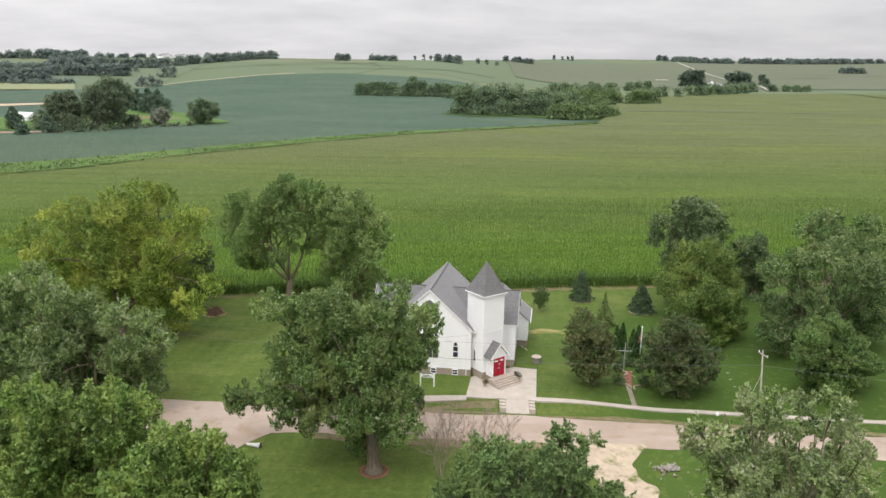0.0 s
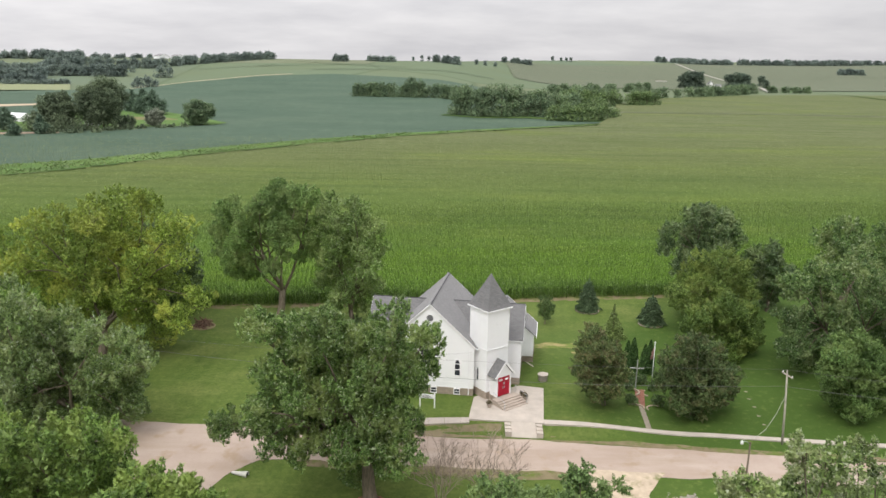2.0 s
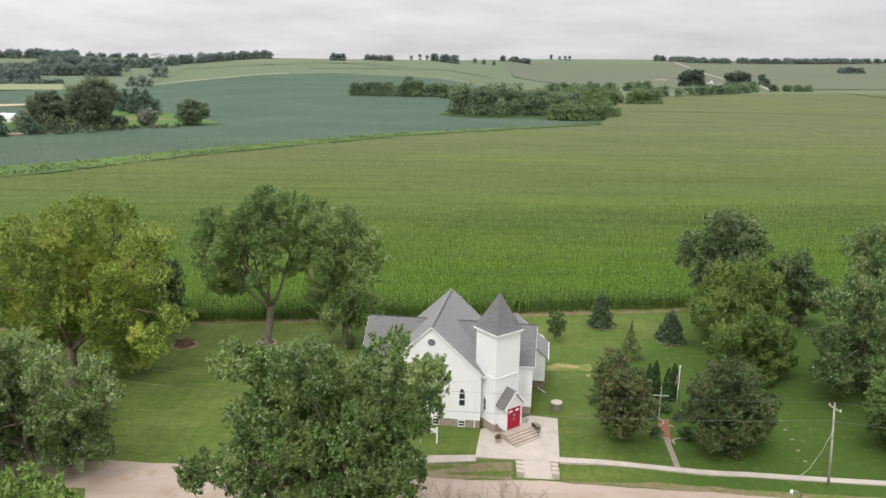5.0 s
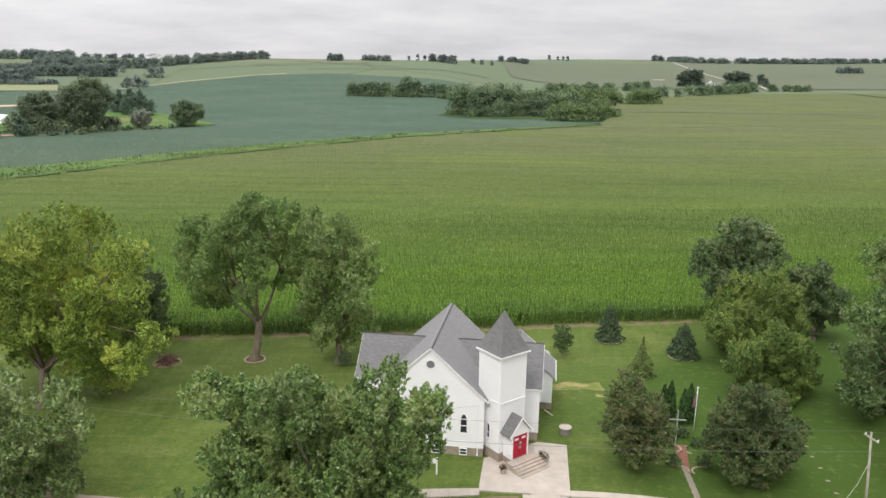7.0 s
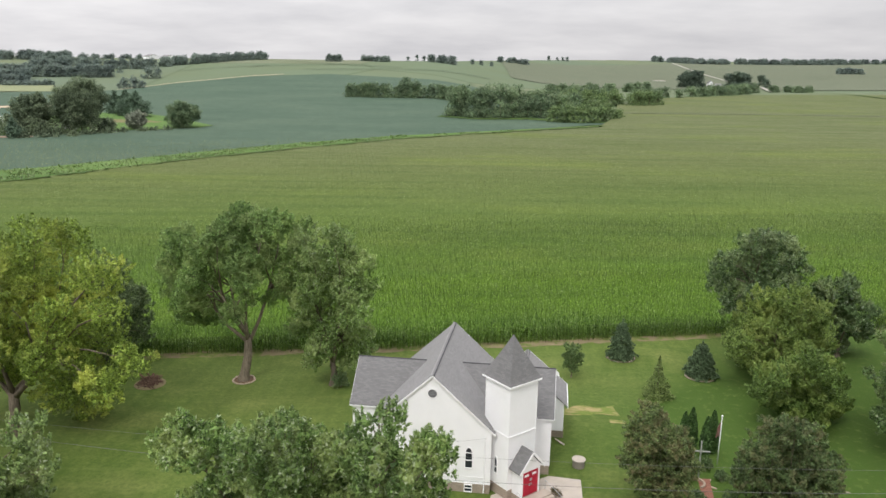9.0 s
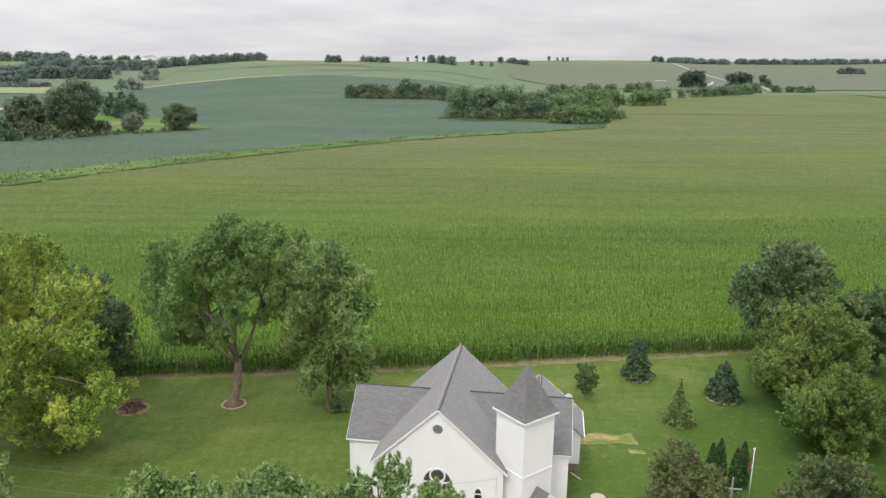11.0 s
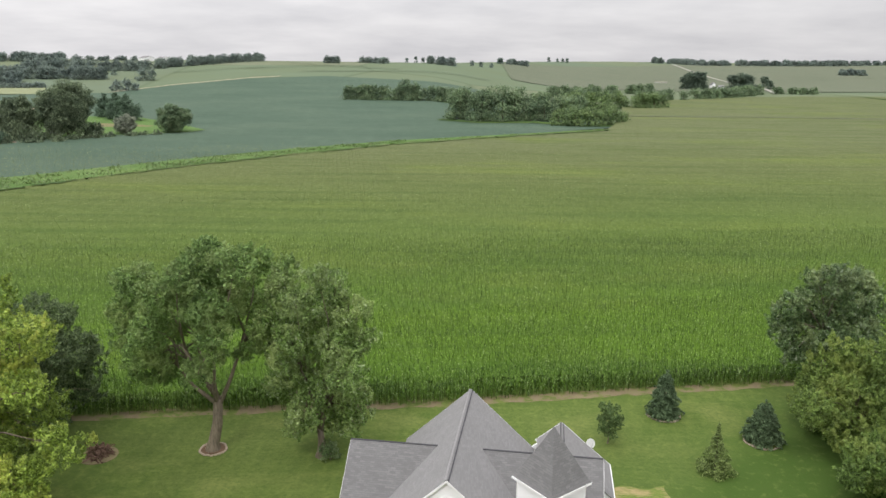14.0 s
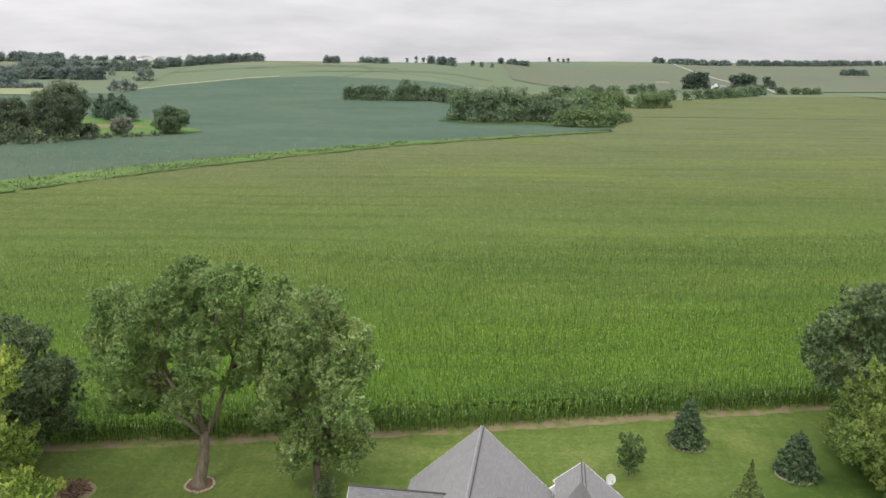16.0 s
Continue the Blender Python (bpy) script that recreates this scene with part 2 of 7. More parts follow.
def mat_road():
    m = Nodes("worn_road", 0.95, 0.1)
    c = m.ramp(m.noise(0.25, 6.0), (0.3, (0.385, 0.302, 0.248)), (0.7, (0.478, 0.392, 0.332)))
    c = m.mix(m.ramp(m.noise(0.6, 5.0, 0.6, m.mapped((0.15, 1, 1), 5)), (0.45, (0, 0, 0)), (0.7, (0.6, 0.6, 0.6))), c, (0.33, 0.255, 0.19))
    c = m.mix(m.ramp(m.noise(14, 3.0), (0.3, (0.4, 0.4, 0.4)), (0.6, (0, 0, 0))), c, (0.30, 0.25, 0.2))
    c = m.mix(m.ramp(m.noise(0.35, 5.0, 0.65), (0.56, (0, 0, 0)), (0.68, (0.55, 0.55, 0.55))), c, (0.30, 0.215, 0.13))
    m.bump(m.noise(20, 3.0), 0.3, 0.02)
    return m.color(c)


def mat_siding():
    m = Nodes("white_lap_siding", 0.55, 0.3)
    lap = m.wave(2.6, "Z")
    c = m.ramp(m.noise(0.7, 4.0), (0.3, (0.86, 0.86, 0.865)), (0.7, (0.90, 0.90, 0.905)))
    c = m.mix(m.ramp(lap, (0.0, (0.09, 0.09, 0.09)), (0.12, (0, 0, 0))), c, (0.60, 0.61, 0.62))
    m.bump(lap, 0.3, 0.015)
    return m.color(c)


def mat_shingle(name, c, rows=0.35, vary=0.1):
    m = Nodes(name, 0.9, 0.2)
    t = m.n.new("ShaderNodeTexBrick")
    t.inputs["Scale"].default_value = 1.0
    t.inputs["Brick Width"].default_value, t.inputs["Row Height"].default_value = 0.40, 0.16
    t.inputs["Mortar Size"].default_value = 0.012
    t.inputs["Color1"].default_value, t.inputs["Color2"].default_value = (*shade(c, 1 - vary), 1), (*shade(c, 1 + vary), 1)
    t.inputs["Mortar"].default_value = (*shade(c, 1 - rows), 1)
    uv = m.n.new("ShaderNodeTexCoord").outputs["UV"]
    m.l.new(uv, t.inputs["Vector"])
    d = m.mix(m.ramp(m.noise(0.6, 5.0), (0.35, (0.35, 0.35, 0.35)), (0.65, (0, 0, 0))), t.outputs["Color"], shade(c, 0.82))
    d = m.mix(m.ramp(m.noise(25, 2.0), (0.4, (0.3, 0.3, 0.3)), (0.6, (0, 0, 0))), d, shade(c, 0.65))
    m.bump(t.outputs["Fac"], 0.4, 0.01)
    return m.color(d)


def mat_block(name, c):
    m = Nodes(name, 0.9, 0.2)
    t = m.n.new("ShaderNodeTexBrick")
    t.inputs["Scale"].default_value = 1.0
    t.inputs["Brick Width"].default_value, t.inputs["Row Height"].default_value, t.inputs["Mortar Size"].default_value = 0.4, 0.2, 0.012
    t.inputs["Color1"].default_value, t.inputs["Color2"].default_value = (*shade(c, 0.85), 1), (*shade(c, 1.12), 1)
    t.inputs["Mortar"].default_value = (*shade(c, 0.7), 1)
    m.l.new(m.n.new("ShaderNodeTexCoord").outputs["UV"], t.inputs["Vector"])
    m.bump(t.outputs["Fac"], 0.5, 0.01)
    return m.color(m.mix(0.35, t.outputs["Color"], m.ramp(m.noise(1.5, 5.0), (0.3, shade(c, 0.7)), (0.7, shade(c, 1.2)))))


def mat_concrete(name, c):
    m = Nodes(name, 0.9, 0.2)
    d = m.ramp(m.noise(0.8, 6.0), (0.3, shade(c, 0.86)), (0.7, shade(c, 1.1)))
    d = m.mix(m.ramp(m.noise(18, 3.0), (0.35, (0.3, 0.3, 0.3)), (0.6, (0, 0, 0))), d, shade(c, 0.7))
    m.bump(m.noise(30, 3.0), 0.2, 0.01)
    return m.color(d)


def mat_bark(name, c):
    m = Nodes(name, 0.95, 0.1)
    v = m.mapped((6, 6, 1.2))
    f = m.noise(1.0, 5.0, 0.65, v)
    m.bump(f, 0.8, 0.06)
    return m.color(m.ramp(f, (0.3, shade(c, 0.5)), (0.7, shade(c, 1.2))))


def mat_glass(name, c=(0.02, 0.024, 0.03)):
    m = Nodes(name, 0.08, 0.6)
    return m.color(m.ramp(m.noise(1.2, 2.0), (0.3, c), (0.7, shade(c, 1.8))))


def mat_dry():
    m = Nodes("dry_straw_grass", 0.95, 0.1)
    c = m.ramp(m.noise(2.5, 4.0), (0.3, (0.28, 0.225, 0.105)), (0.7, (0.37, 0.30, 0.15)))
    g = m.ramp(m.noise(4.0, 3.0), (0.3, (0.11, 0.16, 0.035)), (0.7, (0.17, 0.21, 0.05)))
    return m.color(m.mix(m.ramp(m.noise(0.9, 5.0, 0.65, m.mapped((0.6, 1.6, 1))), (0.42, (1, 1, 1)), (0.62, (0, 0, 0))), c, g))


def mat_patchy(name, bare, share=0.5, scale=0.5):
    """Bare dirt with grass growing through it in blotches."""
    m = Nodes(name, 0.95, 0.1)
    c = m.ramp(m.noise(1.4, 5.0), (0.3, shade(bare, 0.82)), (0.7, shade(bare, 1.15)))
    g = m.ramp(m.noise(0.8, 5.0), (0.3, (0.085, 0.125, 0.028)), (0.7, (0.150, 0.180, 0.048)))
    k = m.ramp(m.noise(scale, 6.0, 0.65), (share - 0.07, (0, 0, 0)), (share + 0.07, (1, 1, 1)))
    m.bump(m.noise(14, 3.0), 0.4, 0.03)
    return m.color(m.mix(k, c, g))


M = {
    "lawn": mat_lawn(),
    "farmland": mat_farmland(),
    "corn_top": mat_corn_top(),
    "stubble": mat_concrete("pale_stubble", (0.225, 0.250, 0.135)),
    # part of the soybean blue is distance haze put into the colour
    "soy": mat_crop("soybean_canopy", (0.078, 0.124, 0.086), (0.098, 0.146, 0.102), (0.120, 0.166, 0.113), -20, bump=0.2),
    "road": mat_road(),
    "lane": mat_concrete("pale_gravel_lane", (0.36, 0.345, 0.30)),
    "sand": mat_concrete("bare_sandy_dirt", (0.46, 0.375, 0.265)),
    "dry": mat_dry(),
    "soil": mat_concrete("field_margin_soil", (0.24, 0.20, 0.11)),
    "drive": mat_patchy("sandy_drive_dirt", (0.47, 0.385, 0.285), 0.58, 0.55),
    "verge_worn": mat_patchy("trampled_verge_grass", (0.215, 0.178, 0.108), 0.60, 0.6),
    "verge": mat_patchy("worn_verge_grass", (0.205, 0.170, 0.100), 0.56, 0.6),
    "well": mat_concrete("stained_well_concrete", (0.25, 0.225, 0.19)),
    "margin": mat_patchy("field_margin_dirt", (0.222, 0.180, 0.108), 0.51, 0.7),
    "rubble": mat_concrete("broken_pale_rubble", (0.31, 0.285, 0.24)),
    "bank": mat_concrete("reddish_bare_soil", (0.30, 0.22, 0.16)),
    "siding": mat_siding(),
    "trim": plain("white_trim_paint", (0.85, 0.85, 0.85), 0.5, vary=0.04),
    "roof_main": mat_shingle("grey_roof_shingle", (0.258, 0.254, 0.252), 0.15),
    "roof_wing": mat_shingle("dark_grey_roof_shingle", (0.185, 0.183, 0.182), 0.24, 0.15),
    "ridge": plain("ridge_cap_dark", (0.06, 0.06, 0.065), 0.9),
    "block": mat_block("tan_block_foundation", (0.36, 0.30, 0.24)),
    "concrete": mat_concrete("weathered_concrete", (0.50, 0.445, 0.385)),
    "steps": mat_concrete("step_concrete", (0.44, 0.375, 0.315)),
    "red": plain("red_door_paint", (0.42, 0.012, 0.036), 0.45, vary=0.1),
    "glass": mat_glass("dark_window_glass"),
    "stain": mat_glass("leaded_window_glass", (0.05, 0.05, 0.05)),
    "louvre": plain("grey_louvre_paint", (0.10, 0.10, 0.105), 0.7),
    "slat": plain("dull_grey_slat_paint", (0.26, 0.26, 0.265), 0.7),
    "bark": mat_bark("grey_bark", (0.20, 0.165, 0.125)),
    "bark_pale": mat_bark("pale_bark", (0.24, 0.20, 0.15)),
    "wood_dark": mat_bark("dark_post_wood", (0.17, 0.135, 0.10)),
    "wood": mat_bark("weathered_pole_wood", (0.42, 0.39, 0.33)),
    "dead": mat_bark("dead_twig_bark", (0.36, 0.29, 0.24)),
    "red_brush": mat_bark("reddish_cut_brush", (0.21, 0.135, 0.098)),
    "metal": plain("galvanised_metal", (0.50, 0.51, 0.52), 0.4, 0.7),
    "dull_metal": plain("dull_galvanised_metal", (0.58, 0.57, 0.52), 0.65, 0.1),
    "wire": plain("weathered_wire", (0.15, 0.15, 0.145), 0.6, 0.2),
    "white": plain("white_enamel", (0.80, 0.80, 0.80), 0.35, vary=0.03),
    "brick": mat_concrete("red_brick_paver", (0.26, 0.12, 0.085)),
    "path_slab": mat_concrete("worn_path_concrete", (0.30, 0.26, 0.205)),
    "stone": mat_concrete("pale_edging_stone", (0.38, 0.31, 0.24)),
    "cross": mat_concrete("weathered_grey_paint", (0.36, 0.38, 0.34)),
    "mulch": mat_concrete("brown_mulch", (0.14, 0.09, 0.055)),
    "dark": plain("dark_iron", (0.03, 0.03, 0.032), 0.6),
    "flag": plain("faded_flag_red", (0.46, 0.27, 0.25), 0.8),
    "corn": mat_corn(),
    "leaf_oak": foliage("maple_leaf", (0.092, 0.177, 0.045), (0.199, 0.310, 0.085), (0.329, 0.414, 0.136), pale=(0.42, 0.49, 0.29), share=0.10),
    "leaf_lime": foliage("locust_leaf", (0.134, 0.222, 0.042), (0.318, 0.426, 0.080), (0.560, 0.620, 0.130), patch_size=0.18),
    "leaf_mid": foliage("elm_leaf", (0.134, 0.236, 0.066), (0.262, 0.394, 0.120), (0.375, 0.490, 0.170)),
    "leaf_linden": foliage("linden_leaf", (0.120, 0.200, 0.046), (0.252, 0.352, 0.086), (0.345, 0.425, 0.110)),
    "leaf_silver": foliage("silver_maple_leaf", (0.112, 0.190, 0.056), (0.228, 0.325, 0.106), (0.370, 0.450, 0.190), pale=(0.43, 0.49, 0.34), share=0.07),
    "leaf_poplar": foliage("poplar_leaf", (0.135, 0.210, 0.066), (0.262, 0.352, 0.115), (0.450, 0.515, 0.225), pale=(0.46, 0.50, 0.32), share=0.12),
    "leaf_bright": foliage("box_elder_leaf", (0.082, 0.152, 0.033), (0.200, 0.312, 0.072), (0.335, 0.440, 0.110)),
    "leaf_fine": foliage("lawn_willow_leaf", (0.087, 0.156, 0.034), (0.183, 0.279, 0.066), (0.281, 0.370, 0.092)),
    "leaf_dark": foliage("dark_maple_leaf", (0.070, 0.128, 0.046), (0.148, 0.230, 0.084), (0.320, 0.400, 0.180), pale=(0.33, 0.40, 0.26), share=0.07),
    "leaf_walnut": foliage("walnut_leaf", (0.076, 0.146, 0.044), (0.165, 0.262, 0.082), (0.330, 0.415, 0.165), pale=(0.41, 0.47, 0.29), share=0.07),
    "leaf_crab": foliage("crab_apple_leaf", (0.086, 0.139, 0.047), (0.188, 0.252, 0.085), (0.240, 0.226, 0.102), patch_size=1.1),
    "needle": foliage("blue_spruce_needle", (0.070, 0.116, 0.056), (0.142, 0.206, 0.108), thin=0.25, gloss=0.12),
    "leaf_cedar": foliage("cedar_leaf", (0.090, 0.138, 0.064), (0.180, 0.240, 0.115), thin=0.3, gloss=0.15),
    "leaf_young": foliage("young_maple_leaf", (0.077, 0.155, 0.040), (0.167, 0.268, 0.076), (0.230, 0.329, 0.101)),
    "leaf_crab_dark": foliage("dark_crab_apple_leaf", (0.056, 0.106, 0.036), (0.136, 0.202, 0.068), (0.190, 0.200, 0.086), patch_size=1.1),
    "leaf_bush": foliage("bush_leaf", (0.075, 0.128, 0.045), (0.150, 0.225, 0.080), thin=0.2, gloss=0.15),
    "leaf_grey": foliage("greyish_shrub_leaf", (0.235, 0.265, 0.200), (0.335, 0.365, 0.285), thin=0.3, gloss=0.05),
    "leaf_ash": foliage("pale_ash_leaf", (0.128, 0.222, 0.056), (0.262, 0.384, 0.110), (0.420, 0.530, 0.195), pale=(0.42, 0.50, 0.28), share=0.09),
    "leaf_mulberry": foliage("mulberry_leaf", (0.088, 0.154, 0.052), (0.170, 0.262, 0.086), (0.225, 0.318, 0.110)),
    # far spruces: some haze put into the needle colour
    "needle_far": foliage("hazed_spruce_needle", (0.092, 0.146, 0.098), (0.148, 0.212, 0.144), thin=0.2, gloss=0.08),
    "needle_green": foliage("arborvitae_leaf", (0.038, 0.090, 0.026), (0.085, 0.155, 0.046), thin=0.15, gloss=0.15),
    "needle_lime": foliage("young_spruce_needle", (0.125, 0.180, 0.055), (0.240, 0.310, 0.105), thin=0.3, gloss=0.15),
    # far leaves: haze put into the colours, paler and bluer than near trees
    "leaf_far": foliage("hazed_grove_leaf", (0.122, 0.188, 0.108), (0.185, 0.265, 0.145), (0.240, 0.310, 0.175), thin=0.35, gloss=0.1),
    "leaf_willow": foliage("hazed_willow_leaf", (0.120, 0.190, 0.086), (0.185, 0.265, 0.116), (0.222, 0.300, 0.128), thin=0.35, gloss=0.1),
    "leaf_farm": foliage("hazed_shelter_leaf", (0.105, 0.148, 0.112), (0.140, 0.186, 0.136), thin=0.45, gloss=0.05),
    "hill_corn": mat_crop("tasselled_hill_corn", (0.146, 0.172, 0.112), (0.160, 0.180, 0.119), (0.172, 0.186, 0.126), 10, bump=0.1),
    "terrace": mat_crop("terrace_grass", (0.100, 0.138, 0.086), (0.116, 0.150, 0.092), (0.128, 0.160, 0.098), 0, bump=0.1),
    # leaf_distant and leaf_hazy: more haze put into the leaf colour
    "leaf_distant": foliage("hazed_wood_leaf", (0.215, 0.265, 0.235), (0.218, 0.272, 0.240), thin=0.5, gloss=0.05, mass=0.04),
    "leaf_hazy": foliage("hazed_farmstead_leaf", (0.140, 0.185, 0.118), (0.215, 0.268, 0.165), thin=0.4, gloss=0.05),
    "dead_plant": foliage("withered_pot_leaf", (0.11, 0.10, 0.06), (0.22, 0.18, 0.11), thin=0.2, gloss=0.1),
    "weed_ground": mat_crop("grass_strip_ground", (0.104, 0.190, 0.052), (0.138, 0.232, 0.066), (0.176, 0.262, 0.080), 0),
    "ditch": mat_crop("dark_ditch_grass", (0.062, 0.112, 0.032), (0.085, 0.140, 0.040), (0.130, 0.195, 0.055), 0),
    "weeds": foliage("grassy_strip_leaf", (0.200, 0.310, 0.098), (0.128, 0.190, 0.064), thin=0.3, mass=0.05),
}


# ---- building blocks ----
def mesh_from(name, verts, faces, mat, smooth=False):
    me = bpy.data.meshes.new(name)
    me.from_pydata(verts, [], faces)
    me.materials.append(mat)
    if smooth:
        me.polygons.foreach_set("use_smooth", [True] * len(me.polygons))
    me.update()
    return me


def thing(name, label, category, m=None, kind="", group=""):
    e = new(name)
    if m is not None:
        e.matrix_world = m
    return tagged(e, label, category, group, kind)


def part(name, bm, material, parent, label="", smooth=False):
    me = bpy.data.meshes.new(name)
    bmesh.ops.recalc_face_normals(bm, faces=bm.faces[:])
    box_uv(bm)
    bm.to_mesh(me)
    bm.free()
    me.materials.append(material)
    if smooth:
        me.polygons.foreach_set("use_smooth", [True] * len(me.polygons))
    ob = new(name, me)
    if parent:
        ob.parent = parent
    return tagged(ob, label)


def box_uv(bm):
    """Metres along each face: across it and up its slope."""
    layer = bm.loops.layers.uv.verify()
    for f in bm.faces:
        n = f.normal
        side = Vector((0, 0, 1)).cross(n)
        side = side.normalized() if side.length > 0.05 else Vector((1, 0, 0))
        up = n.cross(side)
        for lp in f.loops:
            lp[layer].uv = (lp.vert.co.dot(side), lp.vert.co.dot(up))


def box(bm, lo, hi, m=None, bevel=0.0):
    vs = [bm.verts.new((x, y, z)) for z in (lo[2], hi[2]) for y in (lo[1], hi[1]) for x in (lo[0], hi[0])]
    fs = [bm.faces.new([vs[i] for i in q]) for q in ((0, 2, 3, 1), (4, 5, 7, 6), (0, 1, 5, 4), (2, 6, 7, 3), (0, 4, 6, 2), (1, 3, 7, 5))]
    if bevel:
        es = list({e for f in fs for e in f.edges})
        vs = list({v for e in bmesh.ops.bevel(bm, geom=es, offset=bevel, segments=1, affect="EDGES")["faces"] for v in e.verts} | {v for v in vs if v.is_valid})
    if m is not None:
        bmesh.ops.transform(bm, matrix=m, verts=vs)
    return bm


def slab(bm, pts, push):
    """A flat outline made thick by the vector push."""
    push = Vector(push)
    a = [bm.verts.new(p) for p in pts]
    b = [bm.verts.new(Vector(p) + push) for p in pts]
    bm.faces.new(a)
    bm.faces.new(b[::-1])
    for i in range(len(pts)):
        j = (i + 1) % len(pts)
        bm.faces.new((a[j], a[i], b[i], b[j]))
    return bm


def tube(bm, path, radii, sides=8, cap=True):
    """A round bar along a path."""
    path = [Vector(p) for p in path]
    rings = []
    for i, p in enumerate(path):
        d = (path[min(i + 1, len(path) - 1)] - path[max(i - 1, 0)]).normalized()
        a = d.cross(Vector((0, 1, 0)) if abs(d.y) < 0.9 else Vector((1, 0, 0))).normalized()
        b = d.cross(a)
        rings.append([bm.verts.new(p + radii[i] * (math.cos(k * math.tau / sides) * a + math.sin(k * math.tau / sides) * b)) for k in range(sides)])
    for r0, r1 in zip(rings, rings[1:]):
        for k in range(sides):
            bm.faces.new((r0[k], r0[(k + 1) % sides], r1[(k + 1) % sides], r1[k]))
    if cap:
        bm.faces.new(rings[0][::-1])
        bm.faces.new(rings[-1])
    return bm


def sm(v):
    v = min(1.0, max(0.0, v))
    return v * v * (3 - 2 * v)


def land(x, y):
    """The height of the ground: a raised church lot by the road, level fields, and a ridge at the skyline."""
    yr = y + 0.08 * (x - 5)
    lot = sm((yr - 78.9) / 1.9) * sm((112 - y) / 14) * sm((24 - abs(x - 2)) / 13)
    near = -0.95 + 0.95 * lot - 0.55 * sm((73.5 - yr) / 6) - 0.5 * sm((58 - y) / 20)
    far = -3.2 * sm((y - 150) / 260) + 1.5 * sm((y - 420) / 200) - 0.8 * sm((y - 120) / 30)
    if y < 130:
        return near + min(0.0, far)
    a = x / y
    k = sm((a + 0.03) / 0.30)
    y0, yc = 560 + 640 * k, 1330 + 1350 * k
    zc = 28.5 + 3 * k - 2 * sm((-a - 0.2) / 0.35)
    z = near + far
    z += (zc - z) * sm((y - y0) / (yc - y0))
    return z - 0.012 * max(0.0, y - yc)



# ---- ground and fields ----
def spread(lo, hi, fine_lo, fine_hi, step, grow):
    out = list(np.arange(fine_lo, fine_hi + step, step))
    s = step
    while out[-1] < hi:
        s *= grow
        out.append(out[-1] + s)
    s = step
    while out[0] > lo:
        s *= grow
        out.insert(0, out[0] - s)
    return out


def build_ground():
    xs = spread(-4200, 4200, -60, 64, 1.6, 1.10)
    ys = spread(-400, 4700, 62, 132, 0.8, 1.085)
    verts = [(x, y, land(x, y)) for y in ys for x in xs]
    w = len(xs)
    faces = [(j * w + i, j * w + i + 1, (j + 1) * w + i + 1, (j + 1) * w + i) for j in range(len(ys) - 1) for i in range(w - 1)]
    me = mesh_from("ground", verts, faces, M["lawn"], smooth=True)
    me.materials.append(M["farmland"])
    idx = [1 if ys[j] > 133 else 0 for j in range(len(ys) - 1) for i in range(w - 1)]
    me.polygons.foreach_set("material_index", idx)
    return tagged(new("ground", me), "gently rolling ground of mown lawn and farm fields", "ground", kind="structure")


def along(pts, s):
    """The place at s (0 to 1) along a row of points."""
    f = s * (len(pts) - 1)
    i = min(int(f), len(pts) - 2)
    f -= i
    return tuple(a + (b - a) * f for a, b in zip(pts[i], pts[i + 1]))


def patch(name, near, far, lift, mat, n=120, m=40, power=1.6, wob=0.0, smooth=True):
    """A sheet laid over the land between two lines. lift: its height, a number or a function of x, y and the share of the way."""
    verts = []
    for j in range(m + 1):
        t = (j / m) ** power
        for i in range(n + 1):
            a, b = along(near, i / n), along(far, i / n)
            x, y = a[0] + (b[0] - a[0]) * t, a[1] + (b[1] - a[1]) * t
            if wob:
                x += wob * noise.noise((x * 0.35, y * 0.35, 3.0))
                y += wob * noise.noise((x * 0.35, y * 0.35, 7.0))
            verts.append((x, y, land(x, y) + (lift(x, y, t) if callable(lift) else lift)))
    w = n + 1
    faces = [(j * w + i, j * w + i + 1, (j + 1) * w + i + 1, (j + 1) * w + i) for j in range(m) for i in range(n)]
    return new(name, mesh_from(name, verts, faces, mat, smooth=smooth))


def edge_y(x):
    """The church side of the corn."""
    return 118.9 + 0.138 * (x + 41) - 1.2 * math.exp(-(((x + 6) / 17) ** 2))


CORN_FAR = [(-180, 195), (-127, 260), (-98.3, 314), (-67.8, 357), (-24.9, 406), (32, 449), (93.5, 488), (118, 560), (148, 688), (212, 796), (280, 878), (440, 940), (760, 1000)]
CORN_NEAR = [(x, edge_y(x) + 2.4) for x in (-170, -140, -110, -80, -50, -20, 10, 40, 70, 100, 140, 200, 420)]
SOY_NEAR = [(-290, 160), (-145.4, 292), (-109.5, 345), (-74.4, 389), (-39, 419), (-2.6, 448), (50, 479), (112, 522)]
SOY_FAR = [(-640, 600), (-391, 722), (-308, 750), (-278, 831), (-222, 920), (-140, 962), (-5, 909), (80, 880)]

build_ground()
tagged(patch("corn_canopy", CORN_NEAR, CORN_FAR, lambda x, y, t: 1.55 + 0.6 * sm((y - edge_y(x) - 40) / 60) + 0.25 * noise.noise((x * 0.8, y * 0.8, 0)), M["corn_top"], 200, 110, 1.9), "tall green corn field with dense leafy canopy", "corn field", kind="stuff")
tagged(patch("soybean_field", SOY_NEAR, SOY_FAR, 0.6, M["soy"], 90, 60, 1.3), "blue-green soybean field covering a broad slope", "soybean field", kind="stuff")


